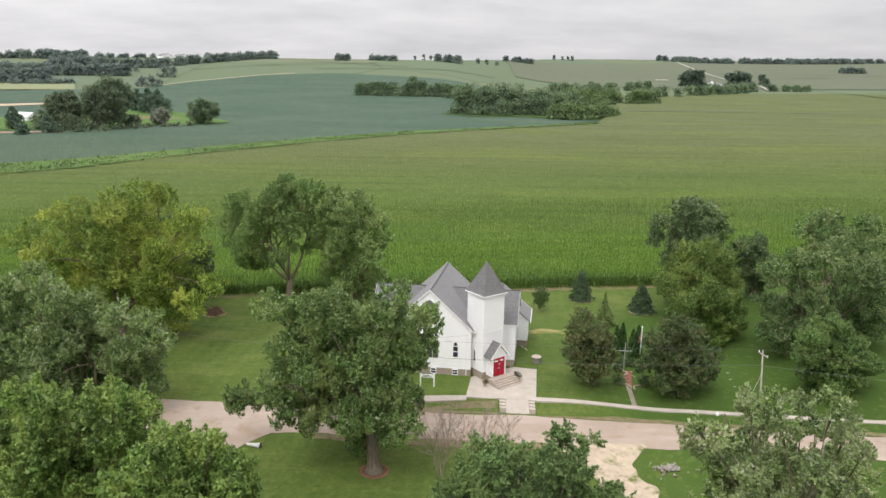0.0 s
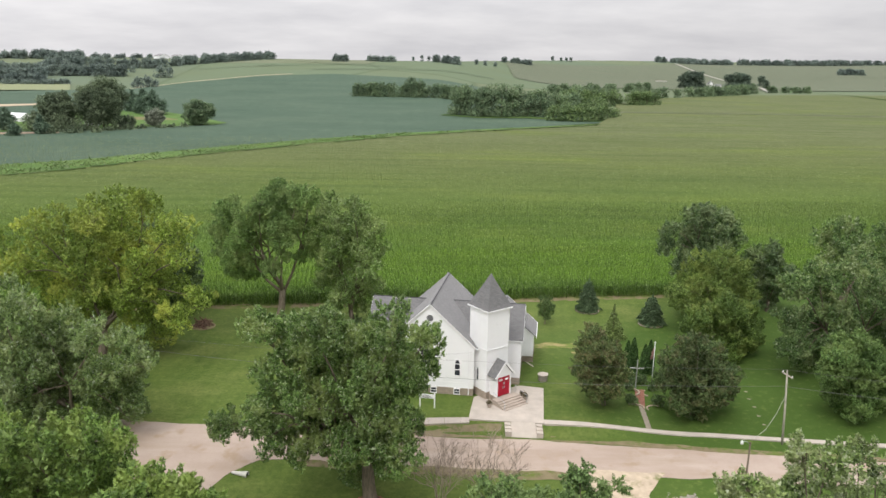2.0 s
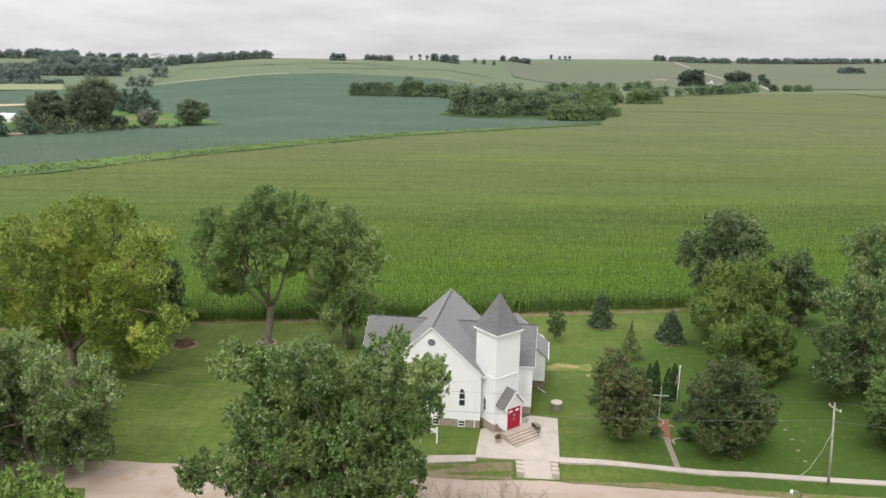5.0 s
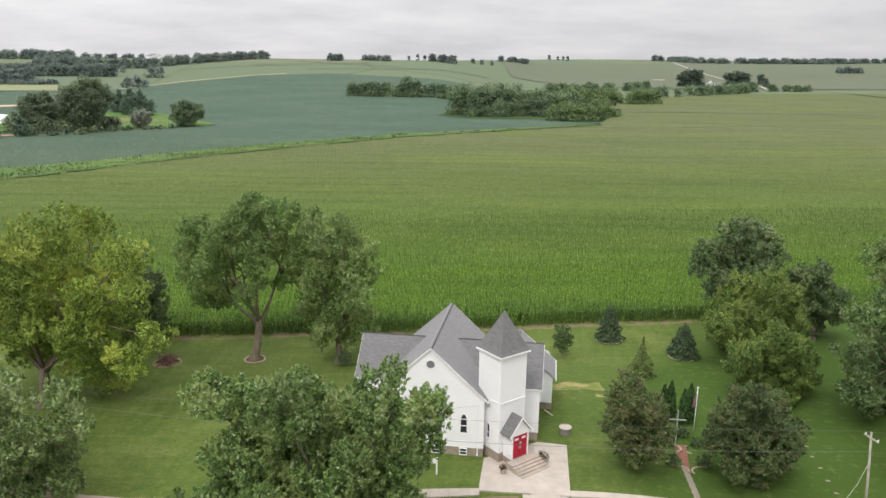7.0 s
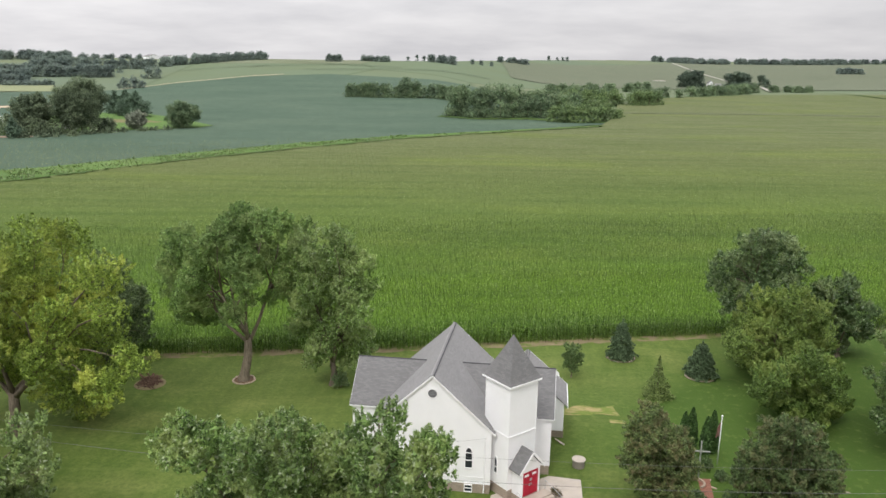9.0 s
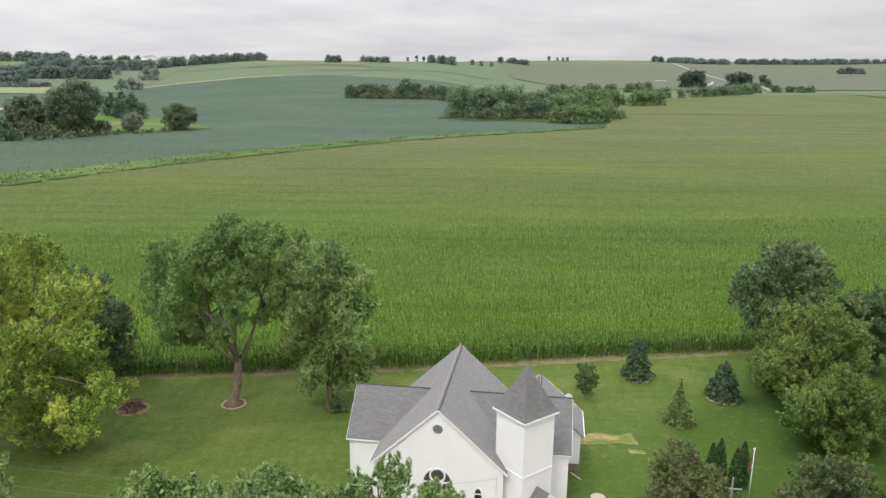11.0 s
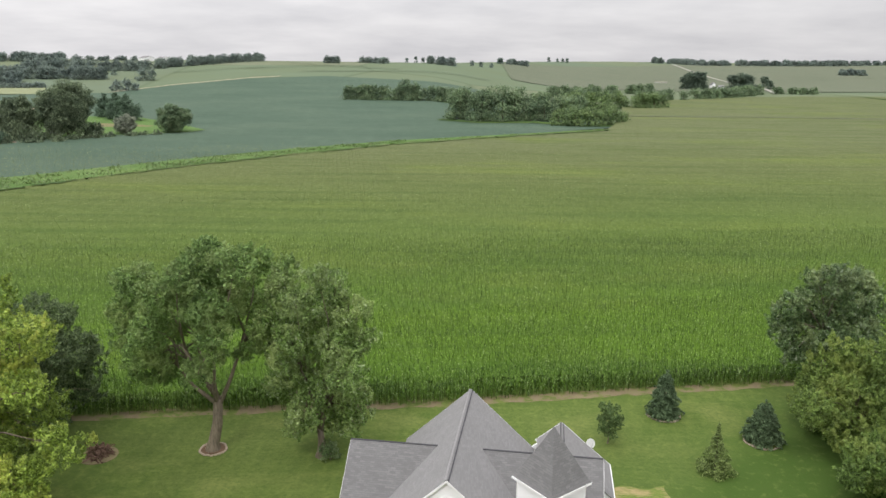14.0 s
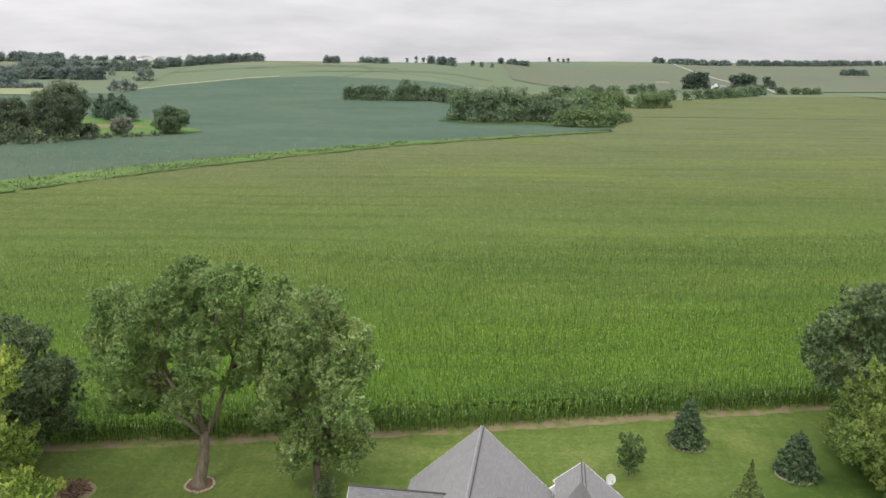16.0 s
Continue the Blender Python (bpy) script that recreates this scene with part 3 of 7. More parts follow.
def batch(name, verts, corners, mat, parent=None):
    """Many loose faces at once. verts: an array of n x corners x 3."""
    n = len(verts)
    me = bpy.data.meshes.new(name)
    me.vertices.add(n * corners)
    me.vertices.foreach_set("co", np.ascontiguousarray(verts, np.float32).ravel())
    me.loops.add(n * corners)
    me.loops.foreach_set("vertex_index", np.arange(n * corners, dtype=np.int32))
    me.polygons.add(n)
    me.polygons.foreach_set("loop_start", np.arange(0, n * corners, corners, dtype=np.int32))
    me.materials.append(mat)
    me.update(calc_edges=True)
    ob = new(name, me)
    if parent:
        ob.parent = parent
    return ob


def corn_blades(rng, px, py, pz, count, z_lo, z_hi, reach):
    """Arched leaves round upright stalks, each folded across its bend: foot, two shoulders and hanging tip."""
    n = len(px)
    out = []
    for k in range(count):
        a = rng.uniform(0, math.tau, n)
        z0 = z_lo + (z_hi - z_lo) * (k + rng.random(n)) / count
        r = reach * rng.uniform(0.7, 1.25, n) * (0.75 + 0.25 * k / count)
        w = 0.055 * rng.uniform(0.8, 1.3, n)
        dx, dy = np.cos(a), np.sin(a)
        rise = rng.uniform(0.12, 0.36, n)
        hang = rng.uniform(-0.9, 0.3, n)
        v = np.zeros((n, 4, 3))
        for row, (rr, zz, ww) in enumerate(((0.02, 0.0, 0), (0.45, 1.0, 1), (1.0, hang, 0), (0.45, 1.0, -1))):
            v[:, row, 0] = px + dx * r * rr - dy * w * ww
            v[:, row, 1] = py + dy * r * rr + dx * w * ww
            v[:, row, 2] = pz + z0 + rise * zz
        out.append(v)
    foot = 0.0 if z_lo < 1 else z_lo
    v = np.zeros((n, 4, 3))
    for row, (side, zz) in enumerate(((-0.02, foot), (0.02, foot), (0.012, z_hi + 0.35), (-0.012, z_hi + 0.35))):
        v[:, row, 0], v[:, row, 1], v[:, row, 2] = px + side, py, pz + zz
    out.append(v)
    return np.concatenate(out)


def corn_plants(name, x0, x1, d0, d1, step, count, z_lo, z_hi, reach, seed, thin=0, gap=0.76):
    rng = np.random.default_rng(seed)
    a = np.arange(x0, x1, gap)
    d = np.arange(d0, d1, step)
    ga, gd = np.meshgrid(a, d)
    ga = (ga + rng.normal(0, 0.26 if d0 < 1 else 0.19, ga.shape)).ravel()
    gd = (gd + rng.uniform(-step / 2, step / 2, gd.shape)).ravel()
    px = ga - 0.137 * gd
    py = np.array([edge_y(q) for q in ga]) + 0.99 * gd
    # the stand thins out into the canopy sheet far off
    keep = (np.abs(px) < 0.62 * py + 6) & (rng.random(len(px)) < np.clip((d1 - gd) / (0.35 * (d1 - d0)), 0, 1) + (1 if thin == 0 else 0))
    px, py, gd = px[keep], py[keep], gd[keep]
    pz = np.array([land(x, y) for x, y in zip(px, py)])
    tall = np.array([0.12 * noise.noise((x * 0.12, y * 0.3, 1.0)) for x, y in zip(px, py)]) + rng.normal(0, 0.06, len(px))
    pz = pz + tall
    return tagged(batch(name, corn_blades(rng, px, py, pz, count, z_lo, z_hi, reach), 4, M["corn"]), "tall green corn plants in close rows", "corn", kind="stuff")


corn_plants("corn_rows", -84, 100, 0.0, 4.1, 0.24, 8, 0.15, 2.05, 0.58, 1)
corn_plants("corn_tops", -96, 106, 3.6, 30, 0.35, 4, 1.2, 2.05, 0.54, 4)
corn_plants("corn_tops", -124, 136, 30, 84, 0.76, 3, 1.4, 2.05, 0.74, 2, 1)
corn_plants("corn_tops", -170, 178, 66, 150, 1.8, 3, 1.5, 2.1, 0.95, 3, 1)
corn_plants("corn_tops", -235, 250, 122, 290, 3.0, 2, 1.75, 2.3, 1.25, 5, 1, 1.55)

# road, verge, walks


def wavy(pts, amp, n, seed):
    out = []
    for i in range(n + 1):
        x, y = along(pts, i / n)
        out.append((x, y + amp * noise.noise((x * 0.3, seed, 0)) + 0.4 * amp * noise.noise((x * 1.1, seed, 5))))
    return out


road_near = wavy([(-200, 91.5), (-45, 77.3), (-27, 75.0), (-18, 73.4), (0, 72.2), (26, 71.2), (70, 68.2), (220, 58)], 0.5, 160, 1.5)
road_far = wavy([(-200, 97.5), (-45, 82.2), (-27, 80.2), (-18, 79.7), (0, 78.4), (10, 78.0), (42, 74.9), (70, 73.2), (220, 64)], 0.3, 160, 8.5)
tagged(patch("road", road_near, road_far, lambda x, y, t: 0.03 + 0.05 * math.sin(math.pi * t), M["road"], 320, 8, 1.0), "pale worn gravel and asphalt village road", "road", kind="structure")
side_near = wavy([(-13.5, 75.4), (-18.3, 73.4), (-21.3, 71.0), (-22.3, 68), (-21.6, 64), (-19.6, 56), (-17, 45)], 0.25, 40, 3.5)
side_far = wavy([(-36.0, 79.5), (-33.5, 77), (-32.0, 73), (-31.2, 69), (-30.0, 64), (-27.4, 56), (-24, 45)], 0.25, 40, 4.5)
tagged(patch("side_road", side_near, side_far, 0.05, M["road"], 60, 10, 1.0, 0.15), "pale gravel side road joining the village road", "road", kind="structure")
tagged(patch("gravel_drive", wavy([(17.6, 56), (15.6, 63.5), (14.4, 67), (13.4, 70.0), (12.0, 72.5)], 0.3, 30, 9.5), wavy([(20.6, 56), (20.0, 63.5), (19.4, 67), (19.4, 69.8), (21.5, 72.2)], 0.5, 30, 2.5), 0.05, M["drive"], 60, 16, 1.0, 1.3), "bare sandy drive entrance beside the road", "drive", kind="structure")
tagged(patch("road_verge", [(-17, 79.75), (-2, 78.6), (5.9, 78.3)], [(-17, 80.25), (-2, 80.28), (5.9, 80.2)], 0.035, M["verge_worn"], 60, 6, 1.0, 0.25), "worn brownish grass verge beside the road", "verge", kind="structure")
tagged(patch("road_verge", [(10.8, 78.0), (26, 76.5), (45, 74.9), (62, 73.9)], [(10.8, 78.8), (26, 77.4), (45, 75.7), (62, 74.6)], 0.035, M["verge"], 90, 5, 1.0, 0.35), "worn brownish grass verge beside the road", "verge", kind="structure")
tagged(patch("road_verge", [(-14, 72.4), (0, 71.2), (12, 70.6)], [(-14, 73.6), (0, 72.5), (12, 71.9)], 0.035, M["verge"], 60, 5, 1.0, 0.35), "worn brownish grass verge beside the road", "verge", kind="structure")
tagged(patch("field_margin", [(x, edge_y(x) - (0.5 if x < 0 else 1.1)) for x in (-70, 0, 40, 90)], [(x, edge_y(x) + 1.0) for x in (-70, 0, 40, 90)], 0.03, M["margin"], 420, 6, 1.0, 0.45), "bare brown soil margin along the corn", "soil", kind="structure")


# ---- trees ----
def leaves(rng, c, out, size, up=0.6, wild=0.6, broad=0.36):
    """A pointed leaf spray at each place c, facing outward and upward, its tip hanging out."""
    n = len(c)
    t = out * 0.55 + np.array([0, 0, 0.35]) + rng.normal(0, 0.75, (n, 3))
    t /= np.linalg.norm(t, axis=1, keepdims=True) + 1e-9
    nr = out * 0.6 + np.array([0, 0, up]) + rng.normal(0, wild, (n, 3)) * 0.55
    b = np.cross(nr, t)
    b /= np.linalg.norm(b, axis=1, keepdims=True) + 1e-9
    s = np.reshape(size, (-1, 1)) * rng.uniform(0.6, 1.45, (n, 1))
    v = np.zeros((n, 3, 3))
    v[:, 0] = c + t * s * 0.80
    v[:, 1], v[:, 2] = c + b * s * broad - t * s * 0.42, c - b * s * broad - t * s * 0.42
    return v


def ball(rng, n):
    d = rng.normal(0, 1, (n, 3))
    return d / np.linalg.norm(d, axis=1, keepdims=True)


def crown_points(rng, lobes, density=7.0, share=0.36, under=0.35, swell=1.24, inner=10.0):
    """Far crowns: leaves on small clumps over the skins of the lobes, thick on the clumps' tops and thin beneath,
    and larger ones within. Returns places, outward ways and sizes."""
    L = np.array(lobes) * np.array([1, 1, 1, swell])
    cs, outs, ss = [], [], []
    for i, (x, y, z, r) in enumerate(L):
        s0 = max(0.42, share * r)
        n = max(7, int(16 * (r / s0) ** 2 / 4.7))
        d = ball(rng, n * 2)
        d = d[(d[:, 2] > -0.6) | (rng.random(n * 2) < 0.5)][:n]
        p = np.array([x, y, z]) + d * (r * rng.uniform(0.6, 1.0, len(d)))[:, None] * np.array([1, 1, 0.9])
        near = np.linalg.norm(p[:, None] - L[None, :, :3], axis=2) / L[None, :, 3]
        near[:, i] = 9
        p = p[near.min(1) > 0.68]
        for q in p:
            s = s0 * rng.uniform(0.55, 1.2)
            m = int(density * 4 * math.pi * s * s)
            e = ball(rng, m)
            e = e[(e[:, 2] > -0.25) | (rng.random(m) < under)]
            wob = 1 + 0.3 * np.sin(e[:, 0] * 5 + q[0] * 3) * np.sin(e[:, 1] * 5 + q[1] * 3)
            rad = s * wob * rng.uniform(0.5, 1.15, len(e))
            cs.append(q + e * rad[:, None] * np.array([1, 1, 0.72]))
            outs.append(e)
            ss.append(np.ones(len(e)))
        m = int(inner * r * r)
        e = ball(rng, m)
        cs.append(np.array([x, y, z]) + e * (r * rng.uniform(0.2, 0.78, m))[:, None])
        outs.append(e)
        ss.append(np.full(m, 2.6))
    return np.concatenate(cs), np.concatenate(outs), np.concatenate(ss)


def plume_points(rng, lobes, leaf, cover=3.4, fill=1.15, plume=0.5, rise=0.55, long=1.5, under=0.35, inner=16.0, clump=1.0):
    """Near crowns: each lobe carries a dozen puffs, and leafy shoots stand out of the puffs' tops and taper to a tip; under the
    puffs the crown is thin and dark, with large leaves within. Returns places, outward ways and sizes."""
    puffs = []
    for x, y, z, r in lobes:
        n = max(4, int((8 + 2.4 * r) * clump))
        for d in ball(rng, n):
            k = rng.uniform(0.70, 1.06)
            puffs.append((x + d[0] * r * k, y + d[1] * r * k, z + d[2] * r * k * 0.95, r * rng.uniform(0.34, 0.60) / math.sqrt(clump)))
        puffs.append((x, y, z + 0.2 * r, r * 0.7))
    L = np.array(puffs)
    cs, outs, ss = [], [], []
    for i, (x, y, z, r) in enumerate(L):
        near_i = np.flatnonzero(np.linalg.norm(L[:, :3] - L[i, :3], axis=1) < L[:, 3] + r + 0.5)
        near_i = near_i[near_i != i]
        n = max(5, int(cover * (r / plume) ** 2))
        d = ball(rng, n)
        d = d[(d[:, 2] > -0.2) | (rng.random(n) < under)]
        p = np.array([x, y, z]) + d * (r * rng.uniform(0.75, 1.05, len(d)))[:, None] * np.array([1, 1, 0.85])
        if len(near_i):
            near = (np.linalg.norm(p[:, None] - L[None, near_i, :3], axis=2) / L[None, near_i, 3]).min(1)
            p, d = p[near > 0.80], d[near > 0.80]
        for q, e in zip(p, d):
            s = plume * rng.uniform(0.6, 1.3) * min(1.0, 0.6 + 0.4 * r)
            ax = e * 0.8 + np.array([0, 0, rise]) + rng.normal(0, 0.28, 3)
            ax /= np.linalg.norm(ax)
            ln = s * long * rng.uniform(1.0, 1.9)
            m = max(6, int(fill * 3.6 * s * (ln + s) / (leaf * leaf)))
            t = rng.random(m) ** 0.85
            g = rng.normal(0, 1, (m, 3))
            g -= ax * (g @ ax)[:, None]
            g /= np.linalg.norm(g, axis=1, keepdims=True) + 1e-9
            rad = s * (1.0 - 0.78 * t) * np.sqrt(rng.uniform(0.12, 1.0, m))
            cs.append(q + ax * ((t - 0.45) * ln)[:, None] + g * rad[:, None])
            outs.append(g * 0.6 + ax * 0.55)
            ss.append(np.ones(m))
        m = int(inner * r * r)
        e = ball(rng, m)
        cs.append(np.array([x, y, z]) + e * (r * rng.uniform(0.2, 0.8, m))[:, None])
        outs.append(e)
        ss.append(np.full(m, 1.8))
    return np.concatenate(cs), np.concatenate(outs), np.concatenate(ss)


def make_lobes(rng, c, half, n, size, ragged=1.0):
    """Lobes of uneven size spread through an egg of centre c and half-sizes half."""
    out = []
    for i in range(n):
        zz = 1 - 2 * (i + 0.5) / n
        a = i * 2.39996 + rng.uniform(-0.5, 0.5)
        rr = math.sqrt(max(0, 1 - zz * zz))
        r = size * (1 + ragged * rng.uniform(-0.42, 0.34))
        k = 1 - r / max(half) + ragged * rng.uniform(-0.10, 0.06)
        out.append((c[0] + half[0] * k * rr * math.cos(a), c[1] + half[1] * k * rr * math.sin(a), c[2] + half[2] * k * zz, r))
    out.append((c[0], c[1], c[2], min(half) * 0.55))
    return out


def limbs(bm, rng, foot, fork, lobes, r):
    """A trunk with flared foot, a few main limbs, and branches from them to every lobe."""
    foot, fork = Vector(foot), Vector(fork)
    mid = foot.lerp(fork, 0.5) + Vector((rng.uniform(-0.2, 0.2), rng.uniform(-0.2, 0.2), 0))
    tube(bm, [foot - Vector((0, 0, 0.4)), foot + Vector((0, 0, 0.25)), foot.lerp(fork, 0.15), mid, fork], [r * 1.7, r * 1.35, r * 1.05, r * 0.92, r * 0.8], 10)
    order = sorted(lobes, key=lambda q: math.atan2(q[1] - fork.y, q[0] - fork.x))
    n = max(2, min(5, len(order) // 5))
    for g in range(n):
        some = order[g * len(order) // n : (g + 1) * len(order) // n]
        mean = sum((Vector(q[:3]) for q in some), Vector()) / len(some)
        s = fork.lerp(foot, 0.12 * (g % 3))
        e = s.lerp(mean, 0.62) + Vector((rng.uniform(-0.4, 0.4), rng.uniform(-0.4, 0.4), 0.1 * (mean - s).length))
        k = s.lerp(e, 0.5) + Vector((rng.uniform(-0.5, 0.5), rng.uniform(-0.5, 0.5), -0.06 * (e - s).length))
        tube(bm, [s, s.lerp(k, 0.5), k, e], [r * 0.5, r * 0.4, r * 0.33, r * 0.22], 6)
        for x, y, z, lr in some:
            q = Vector((x, y, z))
            c = e.lerp(q, 0.5) + Vector((rng.uniform(-0.4, 0.4), rng.uniform(-0.4, 0.4), 0.05 * (q - e).length))
            tube(bm, [k.lerp(e, rng.uniform(0.4, 1)), c, q], [r * 0.2, r * 0.13, r * 0.05], 4)
            for _ in range(2):
                w = q + Vector(ball(rng, 1)[0]) * lr * 0.9
                tube(bm, [c.lerp(q, 0.6), q.lerp(w, 0.4), w], [r * 0.09, r * 0.06, r * 0.015], 3)


def tree(name, label, x, y, lobes, leaf, seed, leaf_size=0.30, trunk=0.35, fork=None, bark="bark", density=18.6, share=0.36, fill=None, plume=0.38, rise=0.55, long=1.5, under=0.4, clump=1.0, far=False):
    """A broadleaf tree. lobes: the crown's masses, x, y, z from the foot and radius; fill: centre, half-sizes, count and size of more within."""
    rng = np.random.default_rng(seed)
    e = thing(name, label, "tree", pose(x, y, land(x, y)))
    ls = list(lobes)
    if fill:
        ls += make_lobes(rng, *fill)
    low = min(q[2] - q[3] for q in ls)
    c = sum((Vector(q[:3]) for q in ls), Vector()) / len(ls)
    bm = bmesh.new()
    limbs(bm, rng, (0, 0, 0), fork or (c.x * 0.25, c.y * 0.25, max(0.5, low + 0.22 * (c.z - low))), ls, trunk)
    part("trunk", bm, M[bark], e, smooth=True)
    if far:
        p, o, k = crown_points(rng, ls, density * 2.0, share)
    else:
        p, o, k = plume_points(rng, ls, leaf_size * 0.64, density / 5.0, 1.0, plume, rise, long, under, clump=clump)
    batch("crown", leaves(rng, p, o, leaf_size * (0.78 if far else 0.66) * k), 3, M[leaf], e)
    return e


def spruce(name, label, x, y, height, width, leaf, seed, whorls=12, arms=16, slim=0.68, size=0.18):
    """Tiers of flat boughs that sweep out and droop, longest a little above the ground."""
    rng = np.random.default_rng(seed)
    e = thing(name, label, "spruce tree", pose(x, y, land(x, y)))
    bm = bmesh.new()
    tube(bm, [(0, 0, -0.3), (0, 0, height * 0.5), (0, 0, height * 0.99)], [0.11, 0.07, 0.012], 7)
    part("trunk", bm, M["bark"], e, smooth=True)
    cs, outs = [], []
    for i in range(whorls):
        f = i / whorls
        r = width / 2 * min(1.0, 0.84 + 1.6 * f) * (1.06 - f) ** slim
        turn = rng.uniform(0, math.tau)
        for k in range(max(5, int(arms * (1 - 0.6 * f)))):
            a = turn + math.tau * k / max(5, int(arms * (1 - 0.6 * f))) + rng.normal(0, 0.14)
            rr = r * rng.uniform(0.78, 1.10)
            z = height * (0.06 + 0.90 * (f + rng.uniform(-0.25, 0.25) / whorls))
            m = int(16 + 46 * rr)
            s = rng.uniform(0.08, 1.0, m) ** 0.75
            side = rng.normal(0, 1, m) * (0.20 * rr * (1.15 - s) + 0.04)
            px, py = np.cos(a) * rr * s - np.sin(a) * side, np.sin(a) * rr * s + np.cos(a) * side
            pz = z + 0.10 * rr * s - 0.30 * rr * s * s - 0.25 * np.abs(side) + rng.normal(0, 0.035, m)
            cs.append(np.stack([px, py, pz], 1))
            outs.append(np.tile([math.cos(a) * 0.7, math.sin(a) * 0.7, 0.35], (m, 1)))
    tip = rng.uniform(0, 1, 60)
    cs.append(np.stack([rng.normal(0, 0.06, 60), rng.normal(0, 0.06, 60), height * (0.88 + 0.12 * tip)], 1))
    outs.append(np.tile([0, 0, 1.0], (60, 1)))
    batch("foliage", leaves(rng, np.concatenate(cs), np.concatenate(outs), size, 0.9, 0.5), 3, M[leaf], e)
    return e


def column(name, label, x, y, height, width, leaf, seed):
    """An upright, flame-shaped evergreen."""
    rng = np.random.default_rng(seed)
    e = thing(name, label, "arborvitae", pose(x, y, land(x, y)), group="arborvitae by the cross")
    bm = bmesh.new()
    tube(bm, [(0, 0, -0.2), (0, 0, height * 0.5), (0, 0, height * 0.95)], [0.08, 0.05, 0.01], 6)
    part("trunk", bm, M["bark"], e, smooth=True)
    n = int(900 * height * width)
    f = rng.random(n) ** 0.9
    r = width / 2 * np.minimum(1.0, (0.75 + 1.2 * f)) * (1 - f ** 2.6) * rng.uniform(0.55, 1.08, n)
    a = rng.uniform(0, math.tau, n)
    c = np.stack([np.cos(a) * r, np.sin(a) * r, height * (0.03 + 0.97 * f)], 1)
    o = np.stack([np.cos(a), np.sin(a), np.full(n, 0.4)], 1)
    batch("foliage", leaves(rng, c, o, 0.17, 0.2, 0.5), 3, M[leaf], e)
    return e


def grove(name, label, spots, leaf, seed, size=0.9, density=0.36, cat="wood"):
    """A far stand of trees. spots: x, y, height and width of each crown."""
    rng = np.random.default_rng(seed)
    cs, os_, ss = [], [], []
    bm = bmesh.new()
    for x, y, h, w in spots:
        g = land(x, y)
        ls = make_lobes(rng, (x, y, g + h * 0.60), (w * 0.50, w * 0.50, h * 0.40), 6, w * 0.25, 0.9)
        ls.append((x + w * rng.uniform(-0.15, 0.15), y, g + h * 0.78, w * 0.24))
        ls.append((x + w * 0.2, y - w * 0.36, g + h * 0.17, w * 0.28))
        ls.append((x - w * 0.26, y - w * 0.36, g + h * 0.15, w * 0.26))
        c, o, k = crown_points(rng, ls, density * 1.5, 0.46, 0.35, 1.16, 0.8)
        cs.append(c)
        os_.append(o)
        ss.append(k)
        tube(bm, [(x, y, g - 0.3), (x, y, g + h * 0.6)], [w * 0.035, w * 0.02], 5)
    c, o = np.concatenate(cs), np.concatenate(os_)
    e = thing(name, label, cat, kind="stuff")
    part("trunk", bm, M["bark"], e)
    batch("crown", leaves(rng, c, o, 0.86 * size * np.concatenate(ss), 0.95, 0.45), 3, M[leaf], e)
    return e


tree("maple_tree", "broad green maple with mulched foot on roadside lawn", -6.9, 66.8, [(-9, 0.7, 16.0, 1.9), (-4.4, -2.9, 17.7, 1.9), (-2.2, 2.5, 14.4, 2.5), (2.4, -3.8, 17.5, 1.6), (2.0, -0.4, 18.6, 1.2), (1.2, -0.4, 16.0, 1.7), (5.0, 0.6, 16.1, 1.2), (-3.8, 1.4, 17.0, 1.4), (4.7, 3.7, 13.3, 1.7), (-6.6, -0.2, 13.1, 2.6), (-4, 4.6, 9.9, 2.8), (1.1, -1.6, 12.5, 2.8), (2.8, 5.5, 10.2, 1.9), (-9.2, -2.6, 10.3, 1.5), (-13.1, 2.2, 6.4, 1.4), (-8.2, -3.6, 8.5, 1.3), (-14.7, 3.4, 5.2, 0.8), (-7.5, 0.2, 8.7, 2.2), (-5.1, 4.4, 6.1, 2.6), (-0.1, -1.3, 8.6, 2.8), (2.1, 5.3, 5.8, 2.2), (2.3, -2.4, 6.3, 2), (-0.5, 1.9, 3.2, 2.1), (-2.2, -3.4, 6.7, 1.1), (-6.3, 3.2, 3.3, 0.7)], "leaf_oak", 11, 0.265, 0.64, (-0.2, 0, 4.2), fill=((-4.0, 0, 9.5), (7.0, 4.5, 5.0), 8, 2.0), rise=1.0, long=1.9, under=0.4, plume=0.31, density=16.5)
